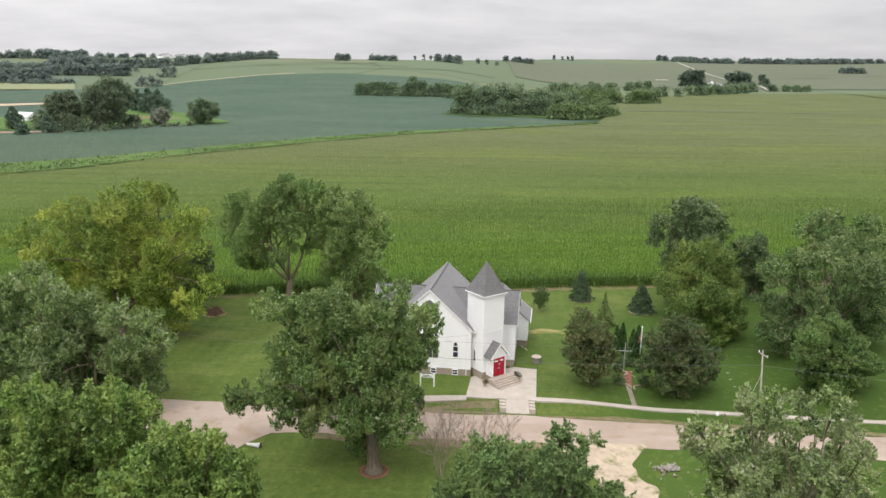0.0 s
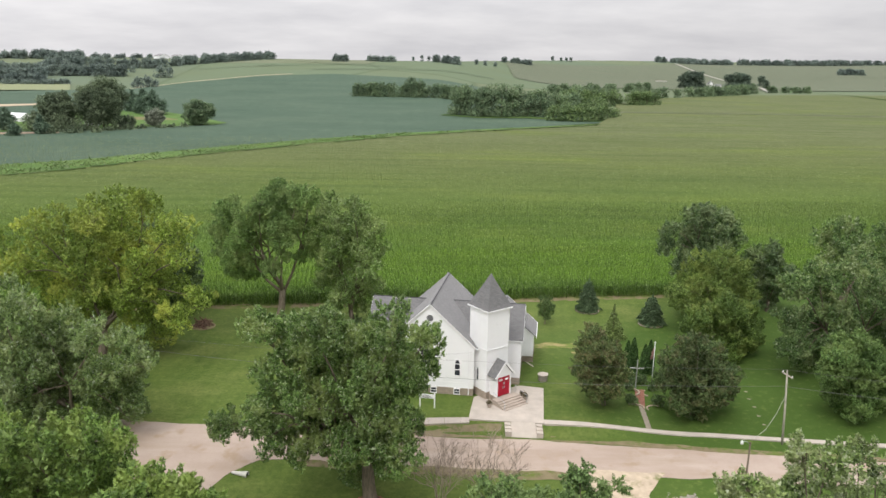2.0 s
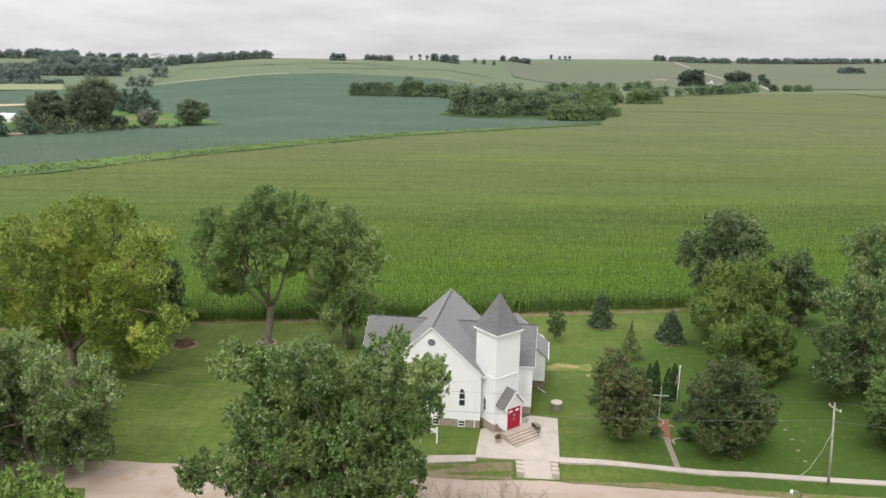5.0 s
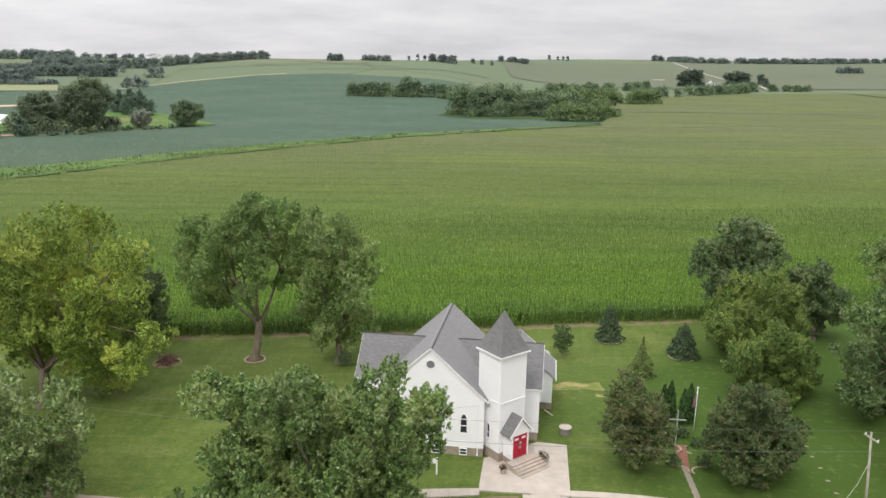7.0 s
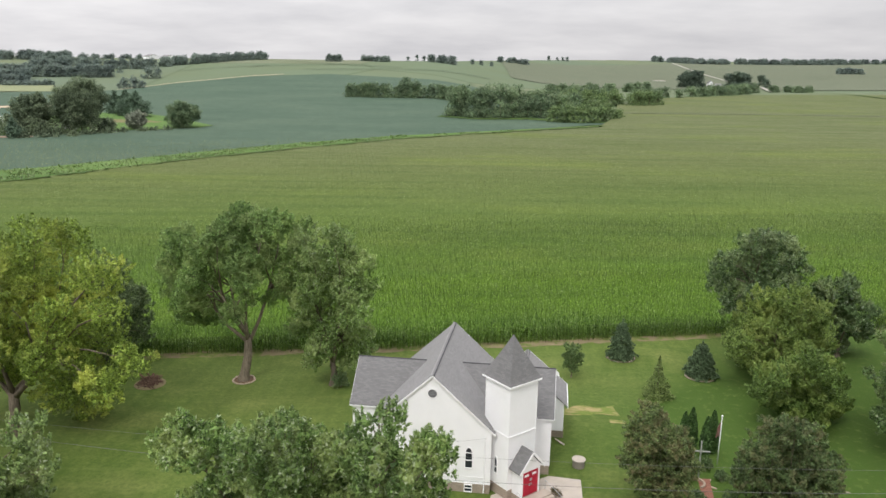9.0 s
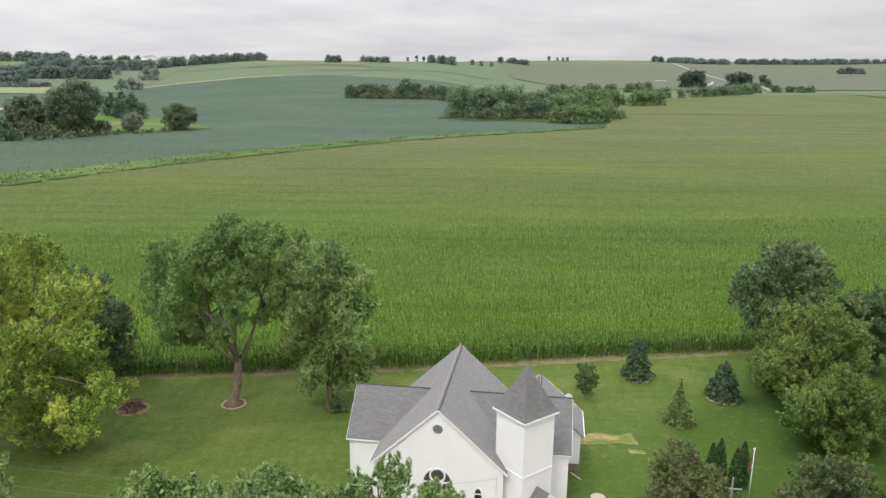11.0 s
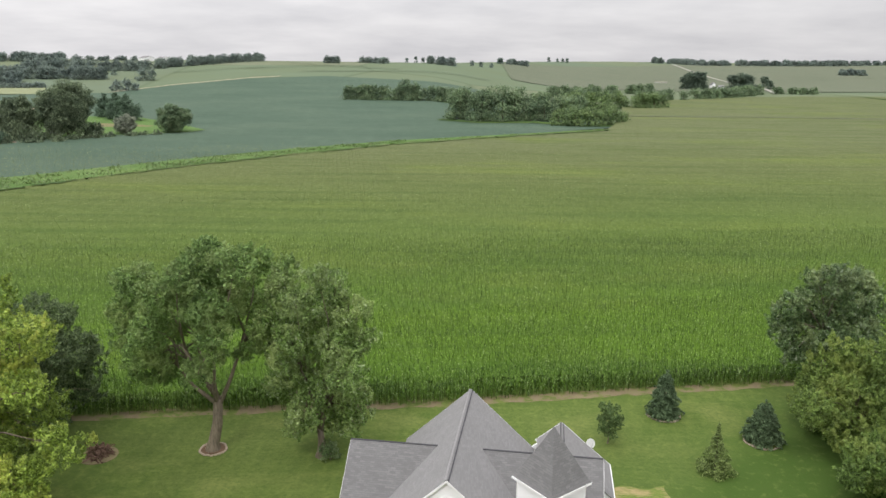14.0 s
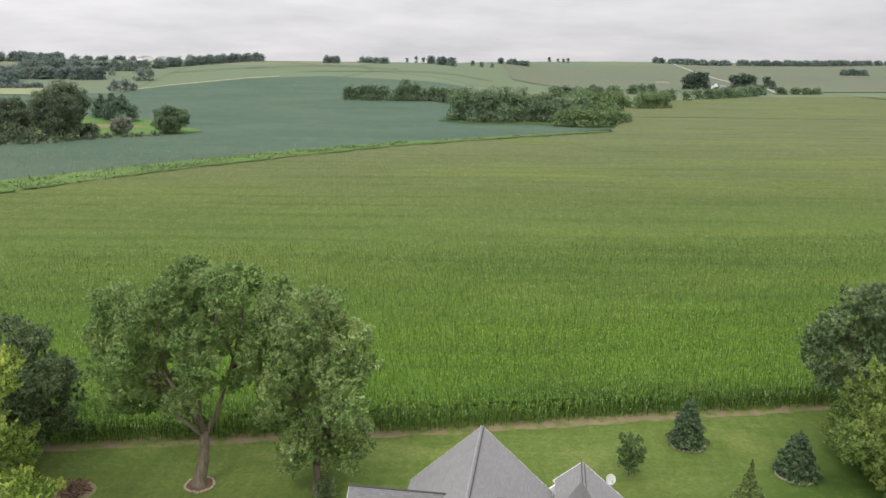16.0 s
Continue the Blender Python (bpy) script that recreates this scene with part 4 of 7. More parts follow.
tree("locust_tree", "large yellow-green spreading tree beside the lawn", -45.1, 98, [(3.9, 1, 20.1, 2.3), (2.1, -3.3, 19.4, 2.4), (5.8, 3.2, 19, 2), (-5, -4.4, 17.8, 2.2), (-13.5, 4.5, 13.4, 2.2), (-3.7, -0.1, 17.3, 2.4), (-9, 5.7, 11.7, 3), (0.3, -1.7, 15.2, 2.7), (1.8, 6.8, 14.3, 3.1), (12.2, -3, 18.5, 1.9), (7.9, 2.8, 15, 2.5), (13, -4.1, 14.9, 1.3), (-5.2, 4.2, 9, 2.8), (1.8, 0.4, 9.8, 2.3), (4.2, 5.5, 9.6, 2.4), (5.2, -1.4, 7.4, 2.6), (6.7, 6.5, 6.1, 2.5), (13.6, -2.7, 9.5, 1.6), (6.4, 2.4, 3.5, 2.2), (11, -3.9, 7.2, 1.8), (5.6, 3.9, 2.1, 1.6), (-6.7, -4.9, 13, 2.2), (-2.2, 5.2, 4.8, 2.8)], "leaf_lime", 12, 0.27, 0.6, (0.5, 0, 4.6), fill=((1, 0, 12), (9, 5, 6), 15, 2.1), density=10.5, plume=0.31, rise=0.7, under=0.4, clump=0.66)
tree("elm_tree", "tall forked shade tree in a stone ring", -25.1, 112, [(1, 0, 19.8, 1.9), (4, -2.9, 19.7, 1.8), (4.6, 1.5, 18.9, 1.6), (-1.1, -3.6, 18.8, 1.5), (-1.1, 2.4, 16.5, 2.2), (2.7, -0.7, 16.8, 2.1), (-7.4, 3.1, 15.9, 1.7), (-3.3, -1.8, 16.4, 1.8), (-8.9, 3.8, 12.8, 1.7), (-4.3, -2.7, 13.7, 1.8), (-2.8, 1.2, 13, 2.2), (1.6, -3.4, 14.6, 2.1), (-6, -1, 10.9, 1.7), (5.4, -1, 12.4, 1.5), (-6.4, 0, 17.4, 1.6), (3, 2.2, 14.1, 1.9), (6.6, -0.4, 15.5, 1.6), (8.3, 3, 13.6, 1.4), (-4.4, -1.6, 10.3, 1.3), (-3.9, 3.7, 7.6, 1.7), (-0.1, -2.5, 9.4, 1.3), (-6.9, 0.9, 8, 1.1), (1.9, -3.2, 11.3, 1), (-6.4, 0.6, 9.6, 1.4), (-8.3, 1.2, 11, 1.3), (-5.2, 1.5, 7.4, 1.1), (3.9, 0, 10.6, 1.1)], "leaf_mid", 13, 0.25, 0.55, (0.8, 0, 5.6), "bark_pale", density=18.0, plume=0.29, under=0.35, clump=0.72)
tree("ash_tree", "dense upright shade tree on the church lawn", -14.2, 110.9, [(-3.6, 0.5, 15.6, 1.9), (-3.4, -0.5, 13, 1.9), (-3.6, 0, 9.6, 1.7), (-2.9, 0.1, 18.1, 1.5), (0.6, -2.4, 18.8, 1.3), (1.5, 1.4, 17.2, 1.3), (-1.3, -3, 16.7, 1.5), (0.7, 2.2, 14.5, 1.9), (3.1, -0.6, 14.8, 1.6), (-1.3, 2.8, 12, 1.9), (2.3, -1.5, 12.7, 1.8), (3.5, 3.5, 10.9, 1.4), (-2.2, -2.2, 11.7, 1.8), (-0.2, 1.1, 9.2, 2.2), (3.3, -2.9, 10.2, 1.8), (-3.1, 2, 6.9, 1.7), (-0.3, -0.2, 6.6, 1.9), (1.6, 2.7, 4.7, 2), (3.9, -1.3, 7.7, 1.1), (0.2, 3.3, 2.4, 1.4), (-1.3, -2.1, 4.9, 1.1), (1.8, 0.9, 2.9, 0.8), (3.6, 0, 5.8, 1.5), (2.9, 0.5, 3.6, 1.2), (-2.4, 0, 4.0, 1.2), (4.0, 0.6, 12.6, 1.5)], "leaf_ash", 14, 0.26, 0.38, (0, 0, 3.0), density=14.5, under=0.5, plume=0.31, rise=0.8, clump=0.6)
tree("silver_maple_tree", "grey-green silver maple beside the road", -38.5, 77, [(-7, 1, 14.4, 2.1), (-2.3, -2.2, 14.1, 1.7), (-0.8, 2.6, 11.3, 2.1), (4.6, -3, 12.2, 1.7), (4.7, 3.7, 8.9, 1.6), (7.8, 0.2, 8.4, 1.2), (-10, 4.5, 9.3, 2.5), (-2.8, -1, 10.2, 2.3), (-2.5, 5.3, 6.2, 2.5), (4.6, -2, 8.0, 2), (5, 2.3, 5.9, 1.6), (-4.4, -2.8, 7.3, 2.3), (-3.8, 3.4, 3.4, 2.5), (2, 0.6, 3.8, 2.1), (3.3, 4.3, 2.2, 1.7), (-9.4, -0.8, 12.3, 2.3), (-14.3, 5.1, 6.1, 2.5), (-12, 0, 3.8, 2.6), (-7, 2, 2.9, 2.4), (5.8, 0, 2.7, 1.7), (-7.6, -1.8, 8.6, 2)], "leaf_silver", 15, 0.30, 0.55, (0, 0, 3.2), "bark_pale", density=11.5, fill=((-3.5, 0, 6.6), (8.5, 5, 5.2), 12, 2.1), rise=0.95, long=1.8)
tree("box_elder_tree", "bright green leafy tree at the road corner", -29, 57, [(-4.9, -1, 12.2, 1.6), (-1.5, -3.9, 13.4, 1.4), (-1.8, 0.5, 10.5, 1.1), (2.7, -4.6, 13.7, 1.3), (1.6, 1.4, 11.4, 1.3), (4.5, -1.7, 11.8, 1.2), (-8.1, 2.1, 8.2, 1.8), (-2.9, -2.8, 10, 1.6), (-2.4, 2.8, 6.9, 1.6), (3.3, -3.7, 11.1, 1.4), (3.7, 0.2, 9, 1.5), (-3.5, -4.4, 8.5, 1.8), (-3.7, 1.2, 5.2, 2), (1, -1.4, 6.8, 1.7), (-6.4, 2, 2.7, 2.2), (0.5, -2.6, 5, 2.1), (-10.8, 2.7, 8.4, 2.2), (-8, -3.5, 7.9, 2)], "leaf_bright", 16, 0.36, 0.45, (0, 0, 3.5), density=15.9, fill=((-4, 0, 7), (9, 6, 4.5), 12, 2.0), plume=0.66, rise=0.95, long=1.5)
tree("box_elder_tree", "bright green leafy tree beside the side road", -17.5, 48.5, [(0.2, -0.5, 13.5, 0.9), (2.2, -3, 15, 0.6), (-1.9, 0.8, 12.8, 1.1), (-1.6, -3.6, 14.5, 1.2), (-2.4, 1.6, 10.1, 1.5), (0.7, -1.1, 11.8, 1.2), (-5.6, 2.2, 9.1, 1.3), (2.9, -2.1, 11.5, 1), (2.5, 2.9, 7.5, 1), (-1.5, -2.8, 10.7, 1.6), (-0.1, 0.5, 8, 1.7), (-4.2, -3.5, 11, 1.4)], "leaf_bright", 28, 0.36, 0.4, (0, 0, 3.5), density=18.6, fill=((-1, 0, 7.5), (5.5, 4.5, 4.5), 12, 1.7), plume=0.62, rise=0.95, long=1.5)
tree("mulberry_tree", "green tree with long drooping sprays near the drive", 6.8, 48, [(4.6, 0, 9.8, 0.9), (5.8, 1, 9.0, 0.8), (-6.2, 1, 9.4, 1.1), (-7.2, 1, 8.0, 1.0), (1.3, 0, 14.8, 0.6), (2.7, -2.5, 15.4, 0.6), (1.6, 1.3, 13.3, 0.7), (0.3, -3.1, 14.6, 0.8), (3, 2.1, 11.8, 0.7), (-4.4, -0.6, 13.5, 0.9), (-2.6, 2.8, 11.3, 1.1), (-1.5, -1.6, 13.4, 1), (0.4, 3.4, 9.8, 1.1), (-3.8, -2.3, 13.2, 1), (-5.1, 1, 10.7, 0.9), (1.3, -3, 13.3, 1), (-1.4, 1.9, 9.3, 1.3), (3, -0.3, 11.3, 0.9), (1.2, 2.6, 8.5, 1.3), (-4, -1.4, 10.9, 1)], "leaf_mulberry", 17, 0.26, 0.3, (0, 0, 4.0), density=15.0, fill=((-0.5, 0, 8), (5, 4.2, 5), 12, 1.5), plume=0.3, rise=-0.15, long=2.6)
tree("poplar_tree", "tall grey-green tree with pale leaf undersides", 19.5, 39, [(-2.7, -0.5, 22, 0.7), (-3, -3.4, 23.3, 0.7), (0.9, 1, 21.2, 0.6), (-0.2, -4.1, 23.7, 0.6), (4.2, 1.9, 20.4, 0.6), (-5.5, -1.2, 20.6, 0.6), (-4.8, 2.6, 18.1, 0.6), (-4.8, -2.3, 20.8, 0.8), (-0.5, 3.3, 18.2, 1), (-2.1, -3.2, 22, 0.8), (1.9, 0.7, 19.7, 0.9), (1, -3.9, 22, 0.7), (-3.7, 1.7, 17.5, 0.8), (-3.2, -0.9, 19, 0.8), (-0, 2.5, 17.4, 0.9), (0.4, -2.1, 19.6, 0.8), (5.1, 3.2, 16.5, 1), (2.5, -3, 20.4, 0.6), (-3.4, 0.4, 16.9, 1), (-3.5, -3.8, 19.5, 0.9), (1.1, 1.5, 16.3, 0.9), (-0.4, -4.4, 19.7, 0.8), (5.7, 2.3, 15.6, 1)], "leaf_poplar", 18, 0.24, 0.4, (0, 0, 6.0), density=19.0, fill=((0.9, 0, 13.2), (5.4, 4.6, 5.6), 20, 1.8), rise=0.75)
tree("hickory_tree", "dark tree at the corner of the corn", 40, 121.5, [(-2.3, -0.5, 15.3, 1.5), (-1.6, -3.4, 16.8, 1.7), (3.4, 1, 14.7, 1.8), (-6.6, -4.1, 14.3, 1.4), (-1.2, 1.9, 11.9, 2.2), (0.6, -1.2, 12.9, 2.4), (5.1, 2.6, 11, 1.9), (-6.5, -2.3, 11.1, 1.5), (-1.4, 3.3, 7.8, 2.2), (-1.2, -3.2, 10.1, 2.1), (-3.7, 0.7, 6.6, 1.2), (0.9, -3.9, 10.4, 1.8)], "leaf_dark", 19, 0.34, 0.4, density=17.2)
tree("linden_tree", "light green rounded tree at the lawn edge", 40, 113, [(-1.9, 0, 10.1, 1.7), (-1, -3.6, 11.7, 1.6), (-3.2, 1.8, 8, 1.7), (1.1, -4.5, 10, 1.6), (-4.3, 3, 5.6, 1.7), (-2.5, -0.9, 7.2, 2.2), (3.9, 3.9, 5.3, 2.4), (3.2, -2.3, 5.9, 1.9), (-1.8, 4.8, 2.6, 2.1), (-2.7, -3.3, 4.4, 2.2), (3.6, 1.5, 2.5, 2), (-7.6, -4.3, 7, 1.3), (-1.1, 2.7, 2.3, 1.8)], "leaf_linden", 20, 0.26, 0.35, density=12.5, fill=((-1.2, 0, 5.6), (4.6, 4.2, 5.2), 12, 1.7), plume=0.32, under=0.55, rise=0.8, long=2.1, clump=0.6)
tree("willow_tree", "fine-leaved green tree by the lawn", 38.4, 103, [(-2.9, 0, 5.8, 1.5), (-2.1, -2.9, 7.8, 1.7), (2.4, 1.5, 4.6, 1.8), (-6.3, -3.6, 5.9, 1.6), (0.5, 2.4, 2.6, 2.1), (1.4, -0.7, 2.7, 2), (-1.1, 3.1, 2.1, 1.6), (-1.1, -1.8, 2.2, 1.7)], "leaf_fine", 21, 0.26, 0.25, density=19.9, fill=((-1.4, -0.5, 3.4), (4.4, 3.6, 3.4), 10, 1.5), plume=0.28, under=0.7, rise=0.9, long=2.0, clump=0.6)
tree("walnut_tree", "large dark green tree with silvery leaf tips", 53, 98.5, [(-6.5, -0.5, 13.4, 1.6), (-10.8, -4.1, 12.7, 1.7), (-4.5, 1.3, 10, 2), (-5.5, -5, 14.1, 1.8), (0.6, 2.5, 13.4, 2), (-9.6, -1.4, 7.1, 1.9), (-4.2, 3.4, 5.4, 2.4), (-4.2, -2.8, 8.5, 2.2), (2.6, 4.3, 6.8, 2.4), (-9.7, -3.8, 4.8, 1.9), (-3.9, 1, 2.8, 2.3), (-4.1, -4.8, 5.6, 2.2), (2.8, 2.2, 2.9, 2), (-7.1, -1, 1.8, 1.3), (-1.9, 3.2, 1.9, 1.4), (1.5, -2.5, 12, 2.8), (6.6, 4.1, 4.6, 3.1), (3.9, -3.6, 9.6, 2.8)], "leaf_walnut", 22, 0.31, 0.55, density=13.5, under=0.7)
tree("walnut_tree", "tall green tree behind the lawn trees", 63, 122, [(-2.3, 0, 13.8, 1.4), (-1.4, -2.9, 14.5, 1.5), (-2.9, 1.5, 11.2, 1.8), (-2.1, -3.6, 11.6, 2.2), (4.4, 2.4, 9.7, 2.3), (-2.8, -0.7, 8.6, 1.8), (7.8, 3.1, 10.5, 2.9), (7.9, -1.8, 8.2, 3.2), (6.4, 3.8, 4.7, 3.3)], "leaf_walnut", 29, 0.34, 0.45, density=11.0)
tree("cedar_tree", "dark dense tree behind the lawn trees", 51.5, 122, [(-2.4, 0, 9.6, 1.8), (-1.2, -2.1, 10.2, 1.7), (-2.4, 1.1, 6.5, 2), (-0.2, -2.7, 7.2, 2.2), (0.5, 1.8, 3.1, 2.3), (2.5, -0.6, 3.9, 1.6), (2, 2.4, 2.2, 1.7)], "leaf_dark", 24, 0.32, 0.3, density=18.6)
tree("young_maple_tree", "young bright green maple on the side lawn", 46.8, 84.8, [(-2, -0.3, 8.6, 1.6), (-4.8, -2.4, 7.9, 1.5), (-0.4, 0.8, 5.9, 1.8), (-5.4, -3, 5.9, 1.2), (-0.9, 1.5, 3.2, 1.7), (-0.1, -0.9, 4.3, 1.7), (0.8, 2.1, 2.1, 1.6), (0.5, -1.7, 6.7, 1.9), (3.8, 2.6, 2.5, 2)], "leaf_young", 23, 0.28, 0.2, density=21.2, fill=((-1.2, -0.4, 3.6), (3.6, 3.0, 3.4), 9, 1.5), under=0.8)
tree("crab_apple_tree", "bronze-green crab apple tree beside the memorial path", 17.9, 85.5, [(-1.6, -0.5, 8.7, 1.1), (-1.9, -1.6, 8.9, 1.0), (-2.1, 0.4, 6.8, 1.3), (-1.0, -2.4, 7.7, 1.4), (-2.1, 0.8, 3.9, 1.3), (-0.3, -0.8, 4.1, 1.4), (1.7, 1.3, 3.1, 1.0), (-2.2, -1.4, 2.8, 1.1), (0.3, 1.6, 1.8, 1.2), (1.0, -1.9, 2.8, 0.9)], "leaf_crab", 25, 0.23, 0.18, (0, 0, 1.3), density=19.0, fill=((-0.4, -0.2, 4.2), (2.7, 2.6, 4.0), 14, 1.25), plume=0.32, under=0.7, rise=0.3)
tree("crab_apple_tree", "round dark bronze-green crab apple tree beside the memorial path", 27.9, 84.8, [(-2.0, -0.3, 8.2, 1.1), (-0.9, -2.4, 9.5, 1.2), (2.1, 0.8, 7.4, 1.1), (-3.9, -2.9, 7.6, 1.2), (-0.3, 1.5, 5.1, 1.6), (0.8, -0.8, 6.3, 1.6), (3.9, 2.1, 4.2, 1.4), (-3.8, -1.6, 4.8, 1.3), (-0.6, 2.6, 2.7, 1.7), (-0.2, -2.2, 4.2, 1.5), (3.0, 0.7, 2.5, 1.5), (-2.7, -2.8, 2.5, 1.1), (0.8, 1.4, 2.2, 1.2), (3.5, -0.5, 3.7, 0.9), (4.2, 2.0, 1.9, 0.8)], "leaf_crab_dark", 26, 0.23, 0.22, (0, 0, 1.3), density=18.0, fill=((0.2, -0.2, 4.4), (4.1, 3.6, 4.2), 16, 1.5), plume=0.32, under=0.7, rise=0.3)
tree("cedar_tree", "dark broad evergreen tree behind the yellow-green tree", -43.5, 115.5, [], "leaf_cedar", 27, 0.30, 0.3, density=10.0, fill=((0.6, 0, 7.4), (6.0, 4.6, 7.4), 20, 1.9))
spruce("blue_spruce", "blue-green spruce on the back lawn", 22.3, 120.7, 5.3, 4.5, "needle", 31)
spruce("blue_spruce", "small blue-green spruce on the back lawn", 30.9, 115.0, 4.6, 4.7, "needle", 32)
spruce("young_spruce", "thin young yellow-green spruce on the lawn", 23.8, 108.7, 5.2, 4.2, "needle_lime", 33, 13, 8, 1.3, 0.15)
for cx, cy, ch, cw, cs_ in ((22.9, 96.0, 4.3, 1.2, 41), (23.7, 96.2, 4.7, 1.3, 44), (25.0, 95.6, 4.1, 1.2, 42), (25.8, 96.1, 4.5, 1.3, 43)):
    column("arborvitae", "narrow dark green arborvitae beside the cross", cx, cy, ch, cw, "needle_green", cs_)
tree("lawn_shrub", "small upright green shrub behind the church", 14.7, 114.1, [], "leaf_bush", 34, 0.17, 0.07, density=20.0, fill=((0, 0, 2.5), (1.15, 1.15, 2.1), 12, 0.5), plume=0.22)


# ---- the church ----
def arch_pts(w, h, rise, n=8, pointed=True):
    """An upright opening's outline, bottom left first: straight to h, then a pointed arch of that rise."""
    pts = [(-w / 2, 0), (w / 2, 0), (w / 2, h)]
    if rise > 0:
        for i in range(1, n):
            a = math.pi * i / n
            k = math.sin(a)
            pts.append((w / 2 * math.cos(a), h + rise * (k if not pointed else k ** 1.35 * (1 - 0.0))))
    pts.append((-w / 2, h))
    return pts


def ring_pts(r, n=20):
    return [(r * math.cos(i * math.tau / n), r * math.sin(i * math.tau / n)) for i in range(n)]


def on_wall(pts, m, y):
    return [m @ Vector((x, y, z)) for x, z in pts]


def frame_ring(bm, outer, inner, m, y0, y1):
    n = len(outer)
    vo = [[bm.verts.new(p) for p in on_wall(q, m, y)] for q in (outer, inner) for y in (y0, y1)]
    ob, of, ib, if_ = vo
    for i in range(n):
        j = (i + 1) % n
        bm.faces.new((of[i], of[j], if_[j], if_[i]))
        bm.faces.new((ob[i], ib[i], ib[j], ob[j]))
        bm.faces.new((ob[j], of[j], of[i], ob[i]))
        bm.faces.new((ib[i], if_[i], if_[j], ib[j]))
    return bm


def scaled(pts, dw):
    cx = sum(p[0] for p in pts) / len(pts)
    cz = sum(p[1] for p in pts) / len(pts)
    out = []
    for x, z in pts:
        d = math.hypot(x - cx, z - cz)
        out.append((x + (x - cx) / d * dw, z + (z - cz) / d * dw))
    return out


def cutter(pts, m, depth=0.8):
    bm = bmesh.new()
    slab(bm, on_wall(pts, m, -depth / 2), m.to_3x3() @ Vector((0, depth, 0)))
    bmesh.ops.recalc_face_normals(bm, faces=bm.faces[:])
    me = bpy.data.meshes.new("cut")
    bm.to_mesh(me)
    bm.free()
    return new("cut", me)


def cut(ob, outlines):
    """Cuts openings right through a wall. outlines: outline and pose of each."""
    tools = [cutter(p, m) for p, m in outlines]
    for t in tools:
        t.parent = ob.parent
        mod = ob.modifiers.new("opening", "BOOLEAN")
        mod.operation, mod.solver, mod.object = "DIFFERENCE", "EXACT", t
    bpy.context.view_layer.update()
    me = bpy.data.meshes.new_from_object(ob.evaluated_get(bpy.context.evaluated_depsgraph_get()))
    ob.modifiers.clear()
    ob.data = me
    for t in tools:
        bpy.data.objects.remove(t)


def window(parent, pts, m, bars=(), label="", glass="glass", name="window", rim=0.09, bar="trim"):
    """A framed window in a wall's opening; y of m points out of the wall. Bars: x0, z0, x1, z1, width."""
    w = frame_ring(bmesh.new(), scaled(pts, rim), scaled(pts, -0.035), m, -0.10, 0.05)
    f = part(name, w, M["trim"], parent, label)
    bm = bmesh.new()
    slab(bm, on_wall(scaled(pts, -0.03), m, -0.08), m.to_3x3() @ Vector((0, 0.02, 0)))
    part("pane", bm, M[glass], f, "dark window glass")
    for x0, z0, x1, z1, wd in bars:
        bm = bmesh.new()
        if x0 == x1:
            box(bm, (x0 - wd / 2, -0.07, z0), (x0 + wd / 2, 0.01, z1), m)
        else:
            box(bm, (x0, -0.07, z0 - wd / 2), (x1, 0.01, z0 + wd / 2), m)
        part("glazing_bar", bm, M[bar], f)
    return f


def facing(u, v, z, turn):
    """A wall's pose: x along it, y out of it. turn 180 faces the road side, 90 the left, -90 the right, 0 the back."""
    return pose(u, v, z, 0, 0, turn)


def roof_plane(name, pts, mat, parent, thick=0.16, label=""):
    bm = bmesh.new()
    slab(bm, pts, (0, 0, -thick))
    return part(name, bm, M[mat], parent, label)


def bar_between(bm, a, b, w, h):
    """A squared board from a to b, w wide and h high."""
    a, b = Vector(a), Vector(b)
    d = (b - a).normalized()
    s = d.cross(Vector((0, 0, 1)))
    s = s.normalized() if s.length > 0.01 else Vector((1, 0, 0))
    t = s.cross(d)
    q = [bm.verts.new(p + s * i * w / 2 + t * j * h / 2) for p in (a, b) for i, j in ((-1, -1), (1, -1), (1, 1), (-1, 1))]
    for f in ((0, 1, 2, 3), (7, 6, 5, 4), (0, 4, 5, 1), (1, 5, 6, 2), (2, 6, 7, 3), (3, 7, 4, 0)):
        bm.faces.new([q[i] for i in f])
    return bm


def trim_run(parent, runs, w=0.14, h=0.2, name="trim_board"):
    for a, b in runs:
        part(name, bar_between(bmesh.new(), a, b, w, h), M["trim"], parent)


